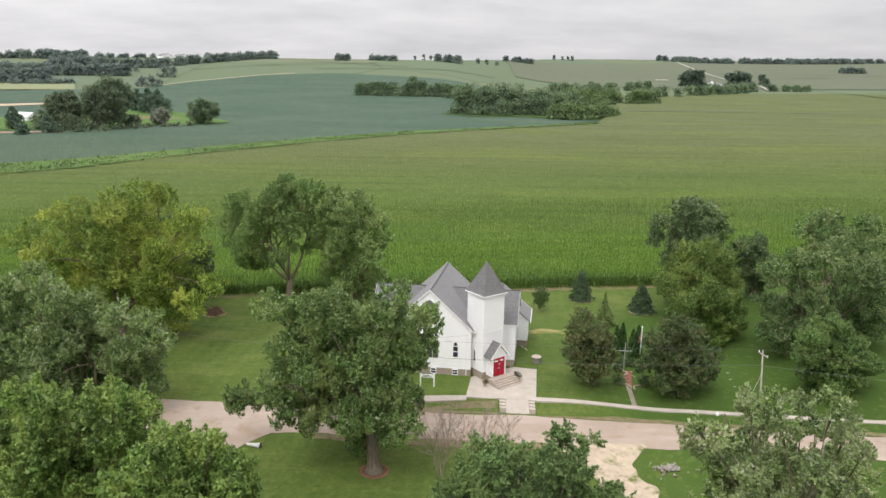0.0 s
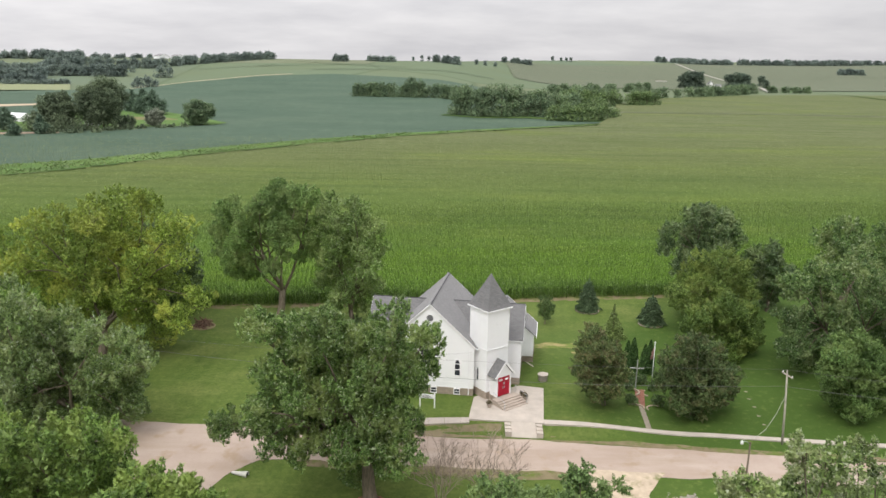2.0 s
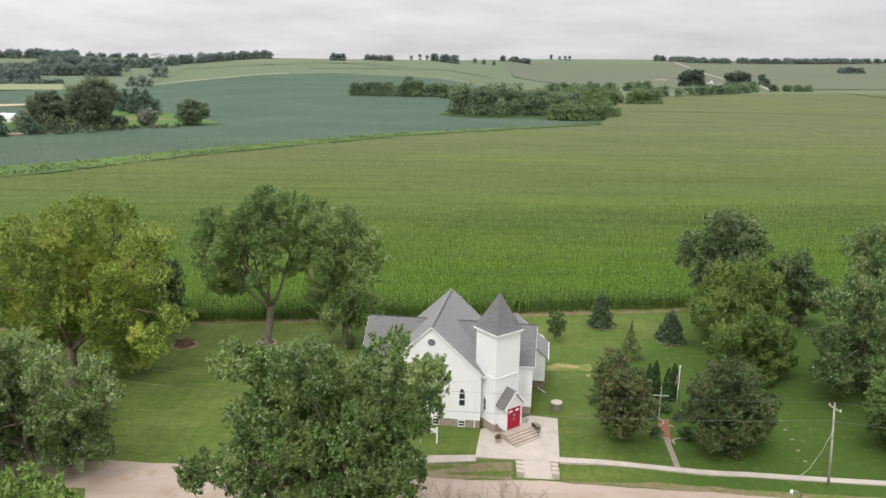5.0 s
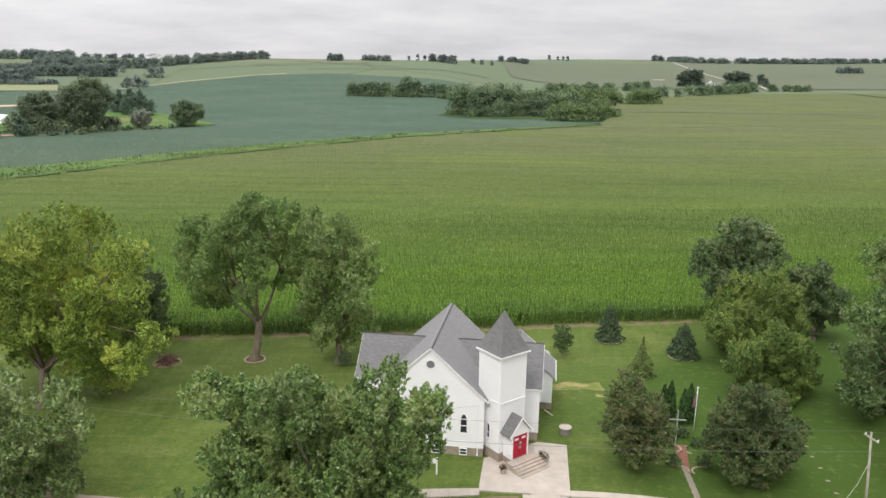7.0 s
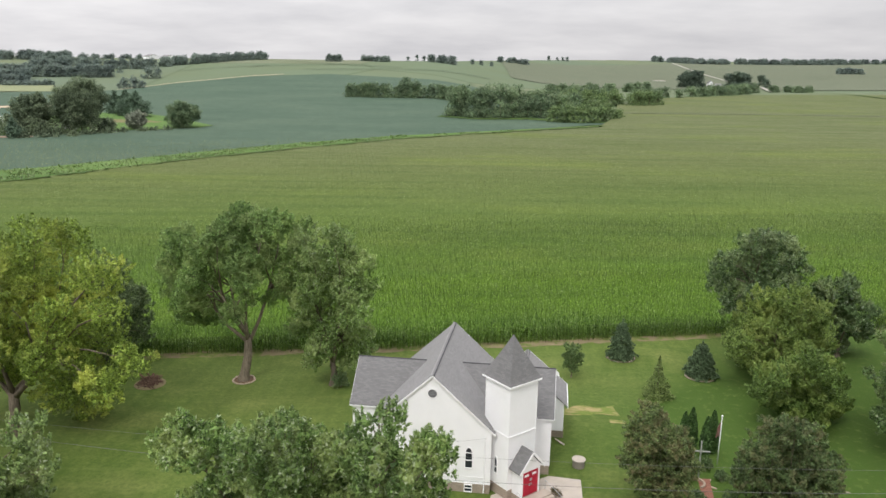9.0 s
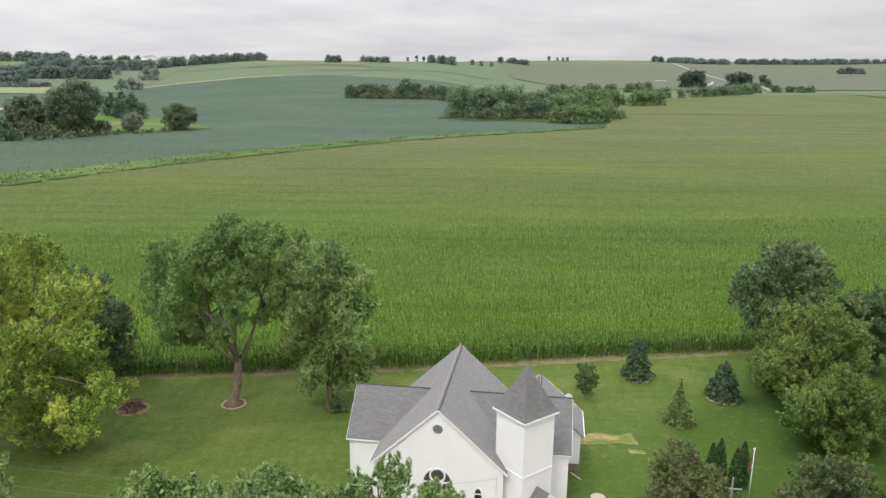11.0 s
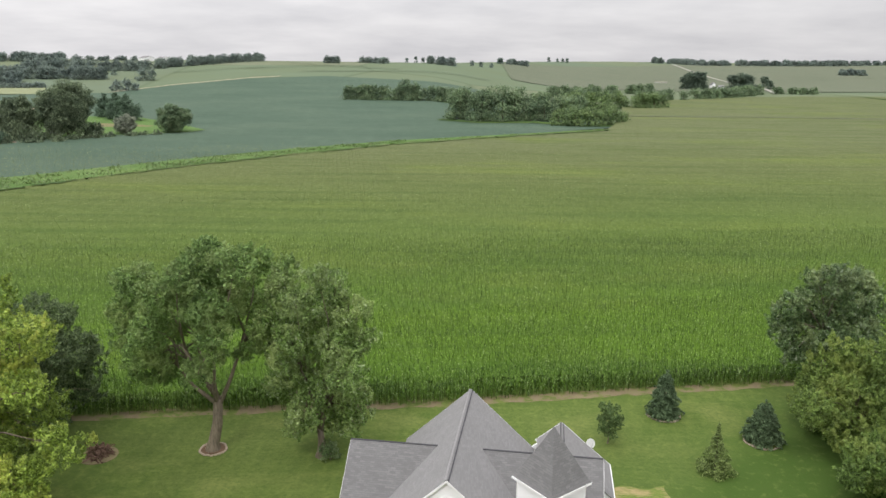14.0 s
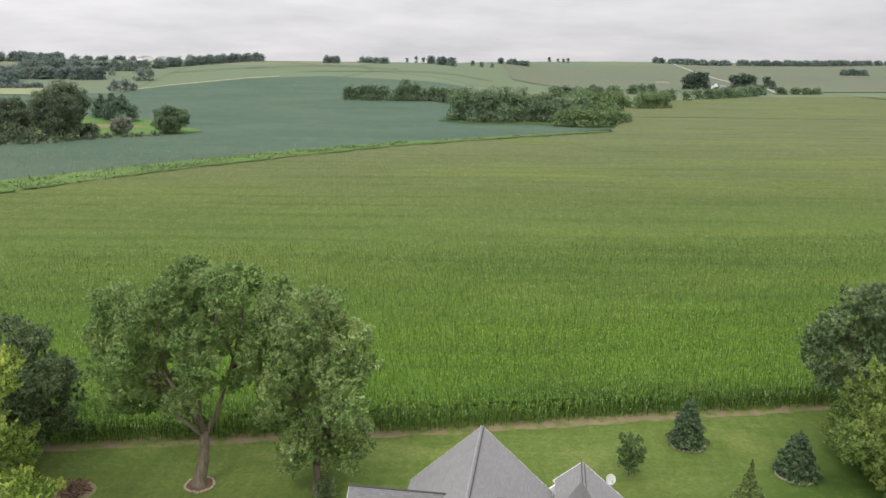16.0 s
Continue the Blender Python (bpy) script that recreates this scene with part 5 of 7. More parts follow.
def build_church():
    ch = thing("church", "white wooden church with corner tower and grey shingled roofs", "church", pose(-2.1, 87.3, 0, 0, 0, -8))
    S, SM, RZ, HW, VB, SAG = 0.85, 0.926, 10.92, 5.1, 15.4, 0.7
    top = lambda u: RZ - SM * abs(u) - 0.17  # noqa: E731
    # foundation blocks
    for name_, lo, hi in (("foundation", (-HW - 0.03, -0.03, -1.5), (HW + 0.03, VB - 0.07, 0.86)), ("foundation", (-8.1, 4.05, -1.5), (-HW - 0.035, 11.35, 0.86)), ("foundation", (HW + 0.035, 4.05, -1.5), (10.25, 11.35, 0.86)), ("foundation", (HW + 0.035, 11.355, -1.5), (11.65, 16.03, 0.86))):
        part(name_, box(bmesh.new(), lo, hi), M["block"], ch, "tan block foundation")
    # front gable wall and its openings
    front = [(-HW, 0, 0.865), (HW, 0, 0.865), (HW, 0, top(HW)), (0, 0, top(0)), (-HW, 0, top(HW))]
    wall = part("front_wall", slab(bmesh.new(), front, (0, 0.2, 0)), M["siding"], ch)
    rose, lancet = ring_pts(0.43), arch_pts(0.62, 1.45, 0.55)
    great = arch_pts(2.3, 2.5, 1.2, 12, False)
    m_rose, m_l, m_r, m_g = facing(0, 0, 9.17, 180), facing(-3.25, 0, 2.36, 180), facing(3.25, 0, 2.36, 180), facing(0, 0, 2.05, 180)
    cut(wall, [(rose, m_rose), (lancet, m_l), (lancet, m_r), (great, m_g)])
    window(ch, rose, m_rose, [(-0.4 + abs(k) * 0.05, k * 0.11, 0.4 - abs(k) * 0.05, k * 0.11, 0.045) for k in range(-3, 4)], "round louvred gable window", "louvre", bar="slat")
    for m in (m_l, m_r):
        window(ch, lancet, m, [(-0.3, 0.75, 0.3, 0.75, 0.06), (-0.3, 1.45, 0.3, 1.45, 0.06)], "white-framed lancet window")
    g = window(ch, great, m_g, [(-0.38, 0, -0.38, 2.5, 0.1), (0.38, 0, 0.38, 2.5, 0.1), (-1.1, 2.5, 1.1, 2.5, 0.12), (-1.1, 1.4, 1.1, 1.4, 0.08)], "large arched window with round tracery", "stain")
    part("tracery_ring", frame_ring(bmesh.new(), [(x, z + 3.12) for x, z in ring_pts(0.66)], [(x, z + 3.12) for x, z in ring_pts(0.52)], m_g, -0.07, 0.03), M["trim"], g)
    # other walls
    part("back_wall", slab(bmesh.new(), [(u, VB - 0.1, z - (SAG if z > 1 else 0)) for u, _, z in front], (0, -0.2, 0)), M["siding"], ch)
    for sgn in (-1, 1):
        part("side_wall", box(bmesh.new(), (sgn * HW - (0.2 if sgn > 0 else 0), 0.205, 0.865), (sgn * HW + (0 if sgn > 0 else 0.2), VB - 0.305, top(HW) - SAG)), M["siding"], ch)
    # main roof
    e, ze = 5.5, RZ - SM * 5.5
    roof_plane("roof", [(0, -0.14, RZ), (0, VB, RZ - SAG), (-e, VB, ze - SAG), (-e, -0.14, ze)], "roof_main", ch, label="light grey shingled main roof slope")
    roof_plane("roof", [(0, VB, RZ - SAG), (0, -0.14, RZ), (e, -0.14, ze), (e, VB, ze - SAG)], "roof_main", ch, label="light grey shingled main roof slope")
    part("ridge_cap", bar_between(bmesh.new(), (-0.1, -0.14, RZ - 0.02), (-0.1, VB, RZ - SAG - 0.02), 0.14, 0.05), M["roof_main"], ch)
    part("ridge_vent", bar_between(bmesh.new(), (0.13, -0.14, RZ - 0.06), (0.13, VB, RZ - SAG - 0.07), 0.07, 0.06), M["ridge"], ch, "dark ridge vent strip")
    for sgn in (-1, 1):
        for v, dz in ((-0.16, 0.10), (VB + 0.02, SAG + 0.10)):
            trim_run(ch, [((0, v, RZ - dz), (sgn * e, v, ze - dz))], 0.05, 0.13, "rake_board")
        trim_run(ch, [((sgn * (e + 0.02), -0.14, ze - 0.13), (sgn * (e + 0.02), 3.6, ze - 0.13 - SAG * 0.24))], 0.06, 0.2, "fascia")
        trim_run(ch, [((sgn * HW, -0.04, 0.9), (sgn * HW, -0.04, top(HW)))], 0.16, 0.08, "corner_board")
    trim_run(ch, [((-HW, -0.02, 0.91), (HW - 0.3, -0.02, 0.91)), ((-HW, -0.012, 1.5), (HW - 0.3, -0.012, 1.5))], 0.025, 0.06, "water_table")
    # basement windows
    sq = [(-0.33, 0), (0.33, 0), (0.33, 0.66), (-0.33, 0.66)]
    for u in (-3.2, 0.55, 3.25):
        window(ch, sq, facing(u, -0.135, 0.14, 180), [(-0.31, 0.33, 0.31, 0.33, 0.05)], "small white basement window", name="basement_window", rim=0.05)
    # wings
    for sgn, end in ((-1, 8.05), (1, 10.2)):
        zr, vr = 9.0, 7.7
        wt = lambda v: zr - S * abs(v - vr) - 0.17  # noqa: E731
        gable = [(sgn * end, 4.1, 0.865), (sgn * end, 11.3, 0.865), (sgn * end, 11.3, wt(11.3)), (sgn * end, vr, wt(vr)), (sgn * end, 4.1, wt(4.1))]
        gw = part("wing_gable_wall", slab(bmesh.new(), gable, (-sgn * 0.2, 0, 0)), M["siding"], ch)
        lo, hi = sorted((sgn * (HW + 0.005), sgn * (end - 0.205)))
        for v0 in (4.1, 11.1):
            part("wing_wall", box(bmesh.new(), (lo, v0, 0.865), (hi, v0 + 0.2, wt(4.1))), M["siding"], ch)
        u0, u1 = sgn * 0.9, sgn * (end + 0.33)
        for dv in (-3.85, 3.85):
            pts = [(u0, vr, zr), (u1, vr, zr), (u1, vr + dv, zr - S * 3.85), (u0, vr + dv, zr - S * 3.85)]
            # the slope starts where it leaves the main roof
            lead = (RZ - SAG * 0.5 - (zr - S * 3.85)) / SM
            pts[3] = (sgn * min(lead, 5.45), vr + dv, zr - S * 3.85)
            pts[0] = (sgn * ((RZ - SAG * 0.5 - zr) / SM - 0.16), vr, zr)
            roof_plane("wing_roof", pts, "roof_wing", ch, label="dark grey shingled wing roof slope")
            trim_run(ch, [((u1 + sgn * 0.02, vr, zr - 0.15), (u1 + sgn * 0.02, vr + dv, zr - S * 3.85 - 0.15))], 0.04, 0.07, "rake_board")
            trim_run(ch, [((sgn * 5.3, vr + dv * 1.005, zr - S * 3.85 - 0.14), (u1, vr + dv * 1.005, zr - S * 3.85 - 0.14))], 0.05, 0.1, "fascia")
        part("ridge_cap", bar_between(bmesh.new(), (sgn * 1.72, vr, zr - 0.01), (u1, vr, zr - 0.01), 0.14, 0.05), M["ridge"], ch, "dark ridge cap")
        trim_run(ch, [((sgn * (end + 0.03), 4.07, 0.9), (sgn * (end + 0.03), 4.07, wt(4.1)))], 0.14, 0.14, "corner_board")
        m = facing(sgn * (end + 0.0), vr, 2.5, 90 if sgn < 0 else -90)
        cut(gw, [(lancet, m)])
        window(ch, lancet, m, [(-0.3, 0.75, 0.3, 0.75, 0.06)], "white-framed lancet window")
    # rear annex
    zr, ur = 7.3, 7.7
    at = lambda u: zr - S * abs(u - ur) - 0.17  # noqa: E731
    back = [(HW + 0.005, 16.0, 0.865), (11.6, 16.0, 0.865), (11.6, 16.0, at(11.6)), (ur, 16.0, at(ur)), (HW + 0.005, 16.0, at(HW))]
    part("annex_gable_wall", slab(bmesh.new(), back, (0, -0.2, 0)), M["siding"], ch)
    part("annex_wall", box(bmesh.new(), (11.4, 11.305, 0.865), (11.6, 15.69, at(11.6))), M["siding"], ch)
    slope = [(10.205, 11.1, 0.865), (11.6, 11.1, 0.865), (11.6, 11.1, at(11.6)), (10.205, 11.1, at(10.205))]
    part("annex_wall", slab(bmesh.new(), slope, (0, 0.2, 0)), M["siding"], ch)
    vf = lambda z: 7.7 + (9.0 - z) / S - 0.1  # noqa: E731
    ea = zr - S * 4.25
    roof_plane("annex_roof", [(ur, vf(zr), zr), (ur, 16.4, zr), (ur + 4.25, 16.4, ea), (ur + 4.25, 10.95, ea), (10.6, 10.95, zr - S * 2.9)], "roof_main", ch, label="light grey shingled annex roof slope")
    roof_plane("annex_roof", [(ur, 16.4, zr), (ur, vf(zr), zr), (5.7, vf(zr - S * 2), zr - S * 2), (5.7, 16.4, zr - S * 2)], "roof_main", ch, label="light grey shingled annex roof slope")
    part("ridge_vent", bar_between(bmesh.new(), (ur - 0.1, vf(zr), zr), (ur - 0.1, 16.4, zr), 0.06, 0.05), M["ridge"], ch)
    part("ridge_vent", bar_between(bmesh.new(), (ur + 0.16, vf(zr), zr - 0.1), (ur + 0.16, 16.4, zr - 0.1), 0.06, 0.05), M["ridge"], ch)
    trim_run(ch, [((ur + 4.27, 10.95, ea - 0.1), (ur + 4.27, 16.4, ea - 0.1))], 0.07, 0.24, "fascia")
    for sgn, w in ((1, 4.25), (-1, 2.1)):
        trim_run(ch, [((ur, 16.42, zr - 0.15), (ur + sgn * w, 16.42, zr - S * w - 0.15))], 0.06, 0.24, "rake_board")
    # tower, set cornerwise
    tw = pose(6.69, 1.48, 0, 0, 0, 45)
    hb = 1.56
    part("tower_foundation", box(bmesh.new(), (-hb - 0.05, -hb - 0.05, -1.5), (hb + 0.05, hb + 0.05, 0.9), tw), M["block"], ch, "tan block foundation")
    tlan = arch_pts(0.42, 1.15, 0.45)
    for k in range(4):
        turn = tw @ pose(0, 0, 0, 0, 0, 90 * k)
        # each wall: outer face towards -y of turn
        bm = bmesh.new()
        box(bm, (-hb, -hb, 0.905), (hb - 0.201, -hb + 0.2, 10.6), turn)
        wl_ = part("tower_wall", bm, M["siding"], ch)
        if k == 3:
            m = turn @ pose(0, -hb, 1.9, 0, 0, 180)
            cut(wl_, [(tlan, m)])
            window(ch, tlan, m, [(-0.2, 0.6, 0.2, 0.6, 0.04)], "white-framed lancet window")
        trim_run(ch, [(turn @ Vector((-hb - 0.04, -hb - 0.04, 5.95)), turn @ Vector((hb + 0.04, -hb - 0.04, 5.95)))], 0.05, 0.09, "belt_board")
        trim_run(ch, [(turn @ Vector((-hb, -hb, 0.9)), turn @ Vector((-hb, -hb, 10.5)))], 0.07, 0.07, "corner_board")
        trim_run(ch, [(turn @ Vector((-hb - 0.25, -hb - 0.25, 10.62)), turn @ Vector((hb + 0.25, -hb - 0.25, 10.62)))], 0.08, 0.16, "cornice")
        # faint round louvre high on the wall
        bm = bmesh.new()
        frame_ring(bm, ring_pts(0.33, 16), ring_pts(0.30, 16), turn @ pose(0, -hb, 8.9, 0, 0, 180), -0.01, 0.008)
        part("louvre_ring", bm, M["trim"], ch)
    part("soffit", box(bmesh.new(), (-hb - 0.24, -hb - 0.24, 10.605), (hb + 0.24, hb + 0.24, 10.66), tw), M["trim"], ch)
    bm = bmesh.new()
    rings = []
    for s, z in ((1.82, 10.7), (1.60, 11.05), (1.34, 11.6), (0.66, 13.0), (0.03, 14.42)):
        rings.append([bm.verts.new(tw @ Vector((x * s, y * s, z))) for x, y in ((-1, -1), (1, -1), (1, 1), (-1, 1))])
    for r0, r1 in zip(rings, rings[1:]):
        for i in range(4):
            bm.faces.new((r0[i], r0[(i + 1) % 4], r1[(i + 1) % 4], r1[i]))
    bm.faces.new(rings[0][::-1])
    bm.faces.new(rings[-1])
    part("spire_roof", bm, M["roof_wing"], ch, "dark grey shingled flared spire")
    # vestibule with the red doors, on the tower's road-facing right side
    vb = tw @ pose(0, 0, 0, 0, 0, 0)
    y0, yf = -hb - 0.005, -2.74
    part("vestibule_foundation", box(bmesh.new(), (-1.08, yf - 0.03, -1.5), (1.08, y0, 0.61), vb), M["block"], ch)
    for sx in (-1, 1):
        lo, hi = sorted((sx * 1.05, sx * 0.93))
        part("vestibule_wall", box(bmesh.new(), (lo, yf, 0.615), (hi, y0, 3.25), vb), M["siding"], ch)
    fr = [(-1.05, yf, 0.615), (-0.9, yf, 0.615), (-0.9, yf, 2.95), (0.9, yf, 2.95), (0.9, yf, 0.615), (1.05, yf, 0.615), (1.05, yf, 3.3), (0, yf, 4.5), (-1.05, yf, 3.3)]
    bm = bmesh.new()
    slab(bm, [vb @ Vector(p) for p in fr], vb.to_3x3() @ Vector((0, -0.1, 0)))
    part("vestibule_front", bm, M["siding"], ch)
    for sx in (-1, 1):
        pts = [(0, yf - 0.3, 4.8), (0, y0, 4.8), (sx * 1.45, y0, 3.1), (sx * 1.45, yf - 0.3, 3.1)]
        roof_plane("vestibule_roof", [vb @ Vector(p) for p in pts], "roof_wing", ch, 0.1, "dark grey shingled porch roof")
        trim_run(ch, [(vb @ Vector((0, yf - 0.32, 4.71)), vb @ Vector((sx * 1.46, yf - 0.32, 3.02)))], 0.05, 0.2, "rake_board")
        lo, hi = sorted((sx * 0.012, sx * 0.895))
        d = part("door", box(bmesh.new(), (lo, yf - 0.02, 0.64), (hi, yf + 0.05, 2.94), vb), M["red"], ch, "red painted door leaf")
        part("door_window", box(bmesh.new(), (sx * 0.44 - 0.24, yf - 0.045, 2.45), (sx * 0.44 + 0.24, yf - 0.024, 2.66), vb), M["trim"], d, "white-trimmed small door window")
        part("handle", box(bmesh.new(), (sx * 0.1 - 0.03, yf - 0.08, 1.5), (sx * 0.1 + 0.03, yf - 0.022, 1.75), vb), M["metal"], d, "metal door handle")
    part("door_plaque", box(bmesh.new(), (-0.12, yf - 0.12, 2.0), (0.12, yf - 0.085, 2.25), vb), M["metal"], ch)
    # downspout and service bracket
    bm = bmesh.new()
    tube(bm, [(4.62, -0.12, 5.6), (4.62, -0.12, 0.5), (4.62, -0.45, 0.3)], [0.05] * 3, 6)
    part("downspout", bm, M["trim"], ch, "white downspout")
    return ch, tw


church, TOWER = build_church()


# ---- walks and steps ----
def flat(name, pts, z0, z1, mat, label, cat, kind="structure"):
    bm = bmesh.new()
    slab(bm, [(x, y, z0) for x, y in pts], (0, 0, z1 - z0))
    ob = part(name, bm, M[mat], None)
    return tagged(ob, label, cat, kind=kind)


WALK = ((10, 16, 22, 28, 34, 44.6, 75), (80.40, 80.08, 80.05, 79.85, 79.25, 78.25, 76.2))


def sidewalk():
    e = thing("sidewalk", "narrow pale concrete sidewalk beside the road", "sidewalk", kind="structure")
    bits = [(-16 + 1.75 * i, 1.73) for i in range(11)] + [(10.45 + 1.75 * i, 1.73) for i in range(34)]
    for a, w in bits:
        if -16 <= a < 2.4 and a + w > 2.42:
            w = 2.42 - a
        b = a + w
        ya, yb = (80.95 if q < 5 else 0.38 + float(np.interp(q, *WALK)) for q in (a, b))
        edge = lambda q, y: sum(land(q + k, y) for k in (-2, -1, 0, 1, 2)) / 5 - 0.17  # noqa: E731
        bm = bmesh.new()
        wide = 0.62 if a < 2.4 else 0.76
        slab(bm, [(a, ya - wide, edge(a, ya - wide)), (b, yb - wide, edge(b, yb - wide)), (b, yb, edge(b, yb)), (a, ya, edge(a, ya))], (0, 0, 0.3 + random.uniform(-0.012, 0.012)))
        part("paving_slab", bm, M["concrete"], e)
    return e


flat("plaza", [(3.1, 86.3), (2.45, 81.7), (2.40, 80.75), (10.40, 80.05), (11.45, 89.0), (8.6, 89.6)], -1.0, 0.045, "concrete", "pale concrete forecourt before the church doors", "pavement")
sidewalk()


def road_steps():
    e = thing("road_steps", "pale concrete ramp between low side steps at the road", "steps")
    ramp = bmesh.new()
    slab(ramp, [(6.9, 80.34, 0.03), (9.5, 80.12, 0.03), (9.7, 78.45, land(9.7, 78.45) + 0.06), (6.8, 78.7, land(6.8, 78.7) + 0.06)], (0, 0, -0.6))
    part("ramp", ramp, M["concrete"], e, "smooth pale concrete ramp")
    for x0, x1 in ((6.2, 6.85), (9.55, 10.2)):
        for i in range(3):
            z = -0.04 - 0.15 * i
            y = 80.36 - 0.08 * (x0 - 6) - 0.52 * i
            bm = bmesh.new()
            slab(bm, [(x0, y - 0.52, z - 0.9), (x1, y - 0.58, z - 0.9), (x1, y - 0.06, z - 0.9), (x0, y, z - 0.9)], (0, 0, 0.9))
            part("step", bm, M["concrete"], e)
    return e


def church_steps():
    m = church.matrix_world @ TOWER
    e = thing("church_steps", "broad concrete steps below the red doors", "steps", m)
    y = -1.39 - 1.37
    part("landing", box(bmesh.new(), (-1.7, y - 1.0, -0.5), (1.7, y - 0.06, 0.62)), M["steps"], e)
    for i in range(4):
        part("step", box(bmesh.new(), (-1.75, y - 1.005 - 0.34 * (i + 1), -0.5), (1.75, y - 1.005 - 0.34 * i, 0.50 - 0.13 * i)), M["steps"], e)
    for sx in (-1, 1):
        bm = bmesh.new()
        tube(bm, [(sx * 1.66, y - 0.2, 0.6), (sx * 1.66, y - 0.2, 1.5), (sx * 1.66, y - 2.2, 0.95), (sx * 1.66, y - 2.2, 0.1)], [0.03] * 4, 6)
        part("handrail", bm, M["metal"], e, "thin metal handrail")
    return e


church.evaluated_get(bpy.context.evaluated_depsgraph_get())
bpy.context.view_layer.update()
road_steps()
church_steps()


# ---- far country ----
def line_spots(pts, n, h, w, jitter, seed):
    """Crowns along a line: h and w are the least and the most."""
    rng = np.random.default_rng(seed)
    out = []
    for i in range(n):
        x, y = along(pts, (i + 0.5) / n)
        k = rng.random()
        out.append((x + rng.uniform(-jitter, jitter), y + rng.uniform(-jitter, jitter), h[0] + (h[1] - h[0]) * k, w[0] + (w[1] - w[0]) * rng.uniform(0.3, 1) * (0.6 + 0.4 * k)))
    return out


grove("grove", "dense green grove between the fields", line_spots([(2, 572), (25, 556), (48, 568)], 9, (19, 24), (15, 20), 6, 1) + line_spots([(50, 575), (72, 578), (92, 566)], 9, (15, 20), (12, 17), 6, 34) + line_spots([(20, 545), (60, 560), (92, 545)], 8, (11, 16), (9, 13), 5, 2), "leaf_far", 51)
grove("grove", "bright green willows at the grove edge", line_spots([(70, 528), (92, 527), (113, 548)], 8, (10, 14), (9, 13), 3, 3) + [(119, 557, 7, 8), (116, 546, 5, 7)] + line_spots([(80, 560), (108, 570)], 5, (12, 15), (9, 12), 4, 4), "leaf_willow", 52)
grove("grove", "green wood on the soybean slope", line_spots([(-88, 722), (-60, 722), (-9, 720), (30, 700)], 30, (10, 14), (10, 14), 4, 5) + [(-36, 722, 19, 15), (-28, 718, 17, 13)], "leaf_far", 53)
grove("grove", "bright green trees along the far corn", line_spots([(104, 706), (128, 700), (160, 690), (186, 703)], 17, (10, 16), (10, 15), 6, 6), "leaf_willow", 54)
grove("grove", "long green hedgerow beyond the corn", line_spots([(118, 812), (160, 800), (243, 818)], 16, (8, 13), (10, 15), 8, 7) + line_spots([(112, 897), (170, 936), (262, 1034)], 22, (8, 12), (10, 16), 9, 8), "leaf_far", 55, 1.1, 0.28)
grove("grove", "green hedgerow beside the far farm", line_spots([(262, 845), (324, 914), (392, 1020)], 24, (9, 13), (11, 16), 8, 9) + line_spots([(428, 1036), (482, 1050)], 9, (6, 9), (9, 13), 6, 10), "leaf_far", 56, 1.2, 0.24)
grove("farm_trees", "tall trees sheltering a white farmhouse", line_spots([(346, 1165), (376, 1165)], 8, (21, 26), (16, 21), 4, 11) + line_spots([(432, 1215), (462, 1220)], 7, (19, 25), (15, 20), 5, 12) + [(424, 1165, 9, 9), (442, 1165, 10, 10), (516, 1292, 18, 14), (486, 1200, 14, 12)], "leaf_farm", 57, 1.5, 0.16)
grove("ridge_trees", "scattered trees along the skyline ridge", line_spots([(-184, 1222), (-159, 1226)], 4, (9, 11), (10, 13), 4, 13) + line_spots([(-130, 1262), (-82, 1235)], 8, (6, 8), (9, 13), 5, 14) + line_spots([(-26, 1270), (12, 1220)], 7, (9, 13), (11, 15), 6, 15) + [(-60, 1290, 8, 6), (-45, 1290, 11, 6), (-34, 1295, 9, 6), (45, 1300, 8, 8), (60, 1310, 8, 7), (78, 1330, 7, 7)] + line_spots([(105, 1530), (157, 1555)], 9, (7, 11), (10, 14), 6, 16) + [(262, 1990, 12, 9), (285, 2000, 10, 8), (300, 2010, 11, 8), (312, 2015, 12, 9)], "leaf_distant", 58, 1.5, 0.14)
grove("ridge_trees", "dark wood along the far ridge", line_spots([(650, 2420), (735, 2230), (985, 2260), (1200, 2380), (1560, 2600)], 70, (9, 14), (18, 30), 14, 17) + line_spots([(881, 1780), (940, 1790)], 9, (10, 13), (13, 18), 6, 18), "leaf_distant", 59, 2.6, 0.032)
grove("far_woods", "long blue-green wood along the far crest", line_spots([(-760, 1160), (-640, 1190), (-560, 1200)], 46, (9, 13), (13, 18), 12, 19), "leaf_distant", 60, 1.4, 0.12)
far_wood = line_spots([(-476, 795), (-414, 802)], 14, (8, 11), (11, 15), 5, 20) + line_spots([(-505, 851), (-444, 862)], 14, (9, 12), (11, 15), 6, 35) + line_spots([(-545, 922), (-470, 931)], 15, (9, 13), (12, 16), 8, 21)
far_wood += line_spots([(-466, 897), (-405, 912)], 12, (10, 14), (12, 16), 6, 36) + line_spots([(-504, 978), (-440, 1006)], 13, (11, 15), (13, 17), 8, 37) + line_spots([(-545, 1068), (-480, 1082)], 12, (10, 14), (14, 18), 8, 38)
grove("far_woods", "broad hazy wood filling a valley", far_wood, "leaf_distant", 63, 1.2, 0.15)
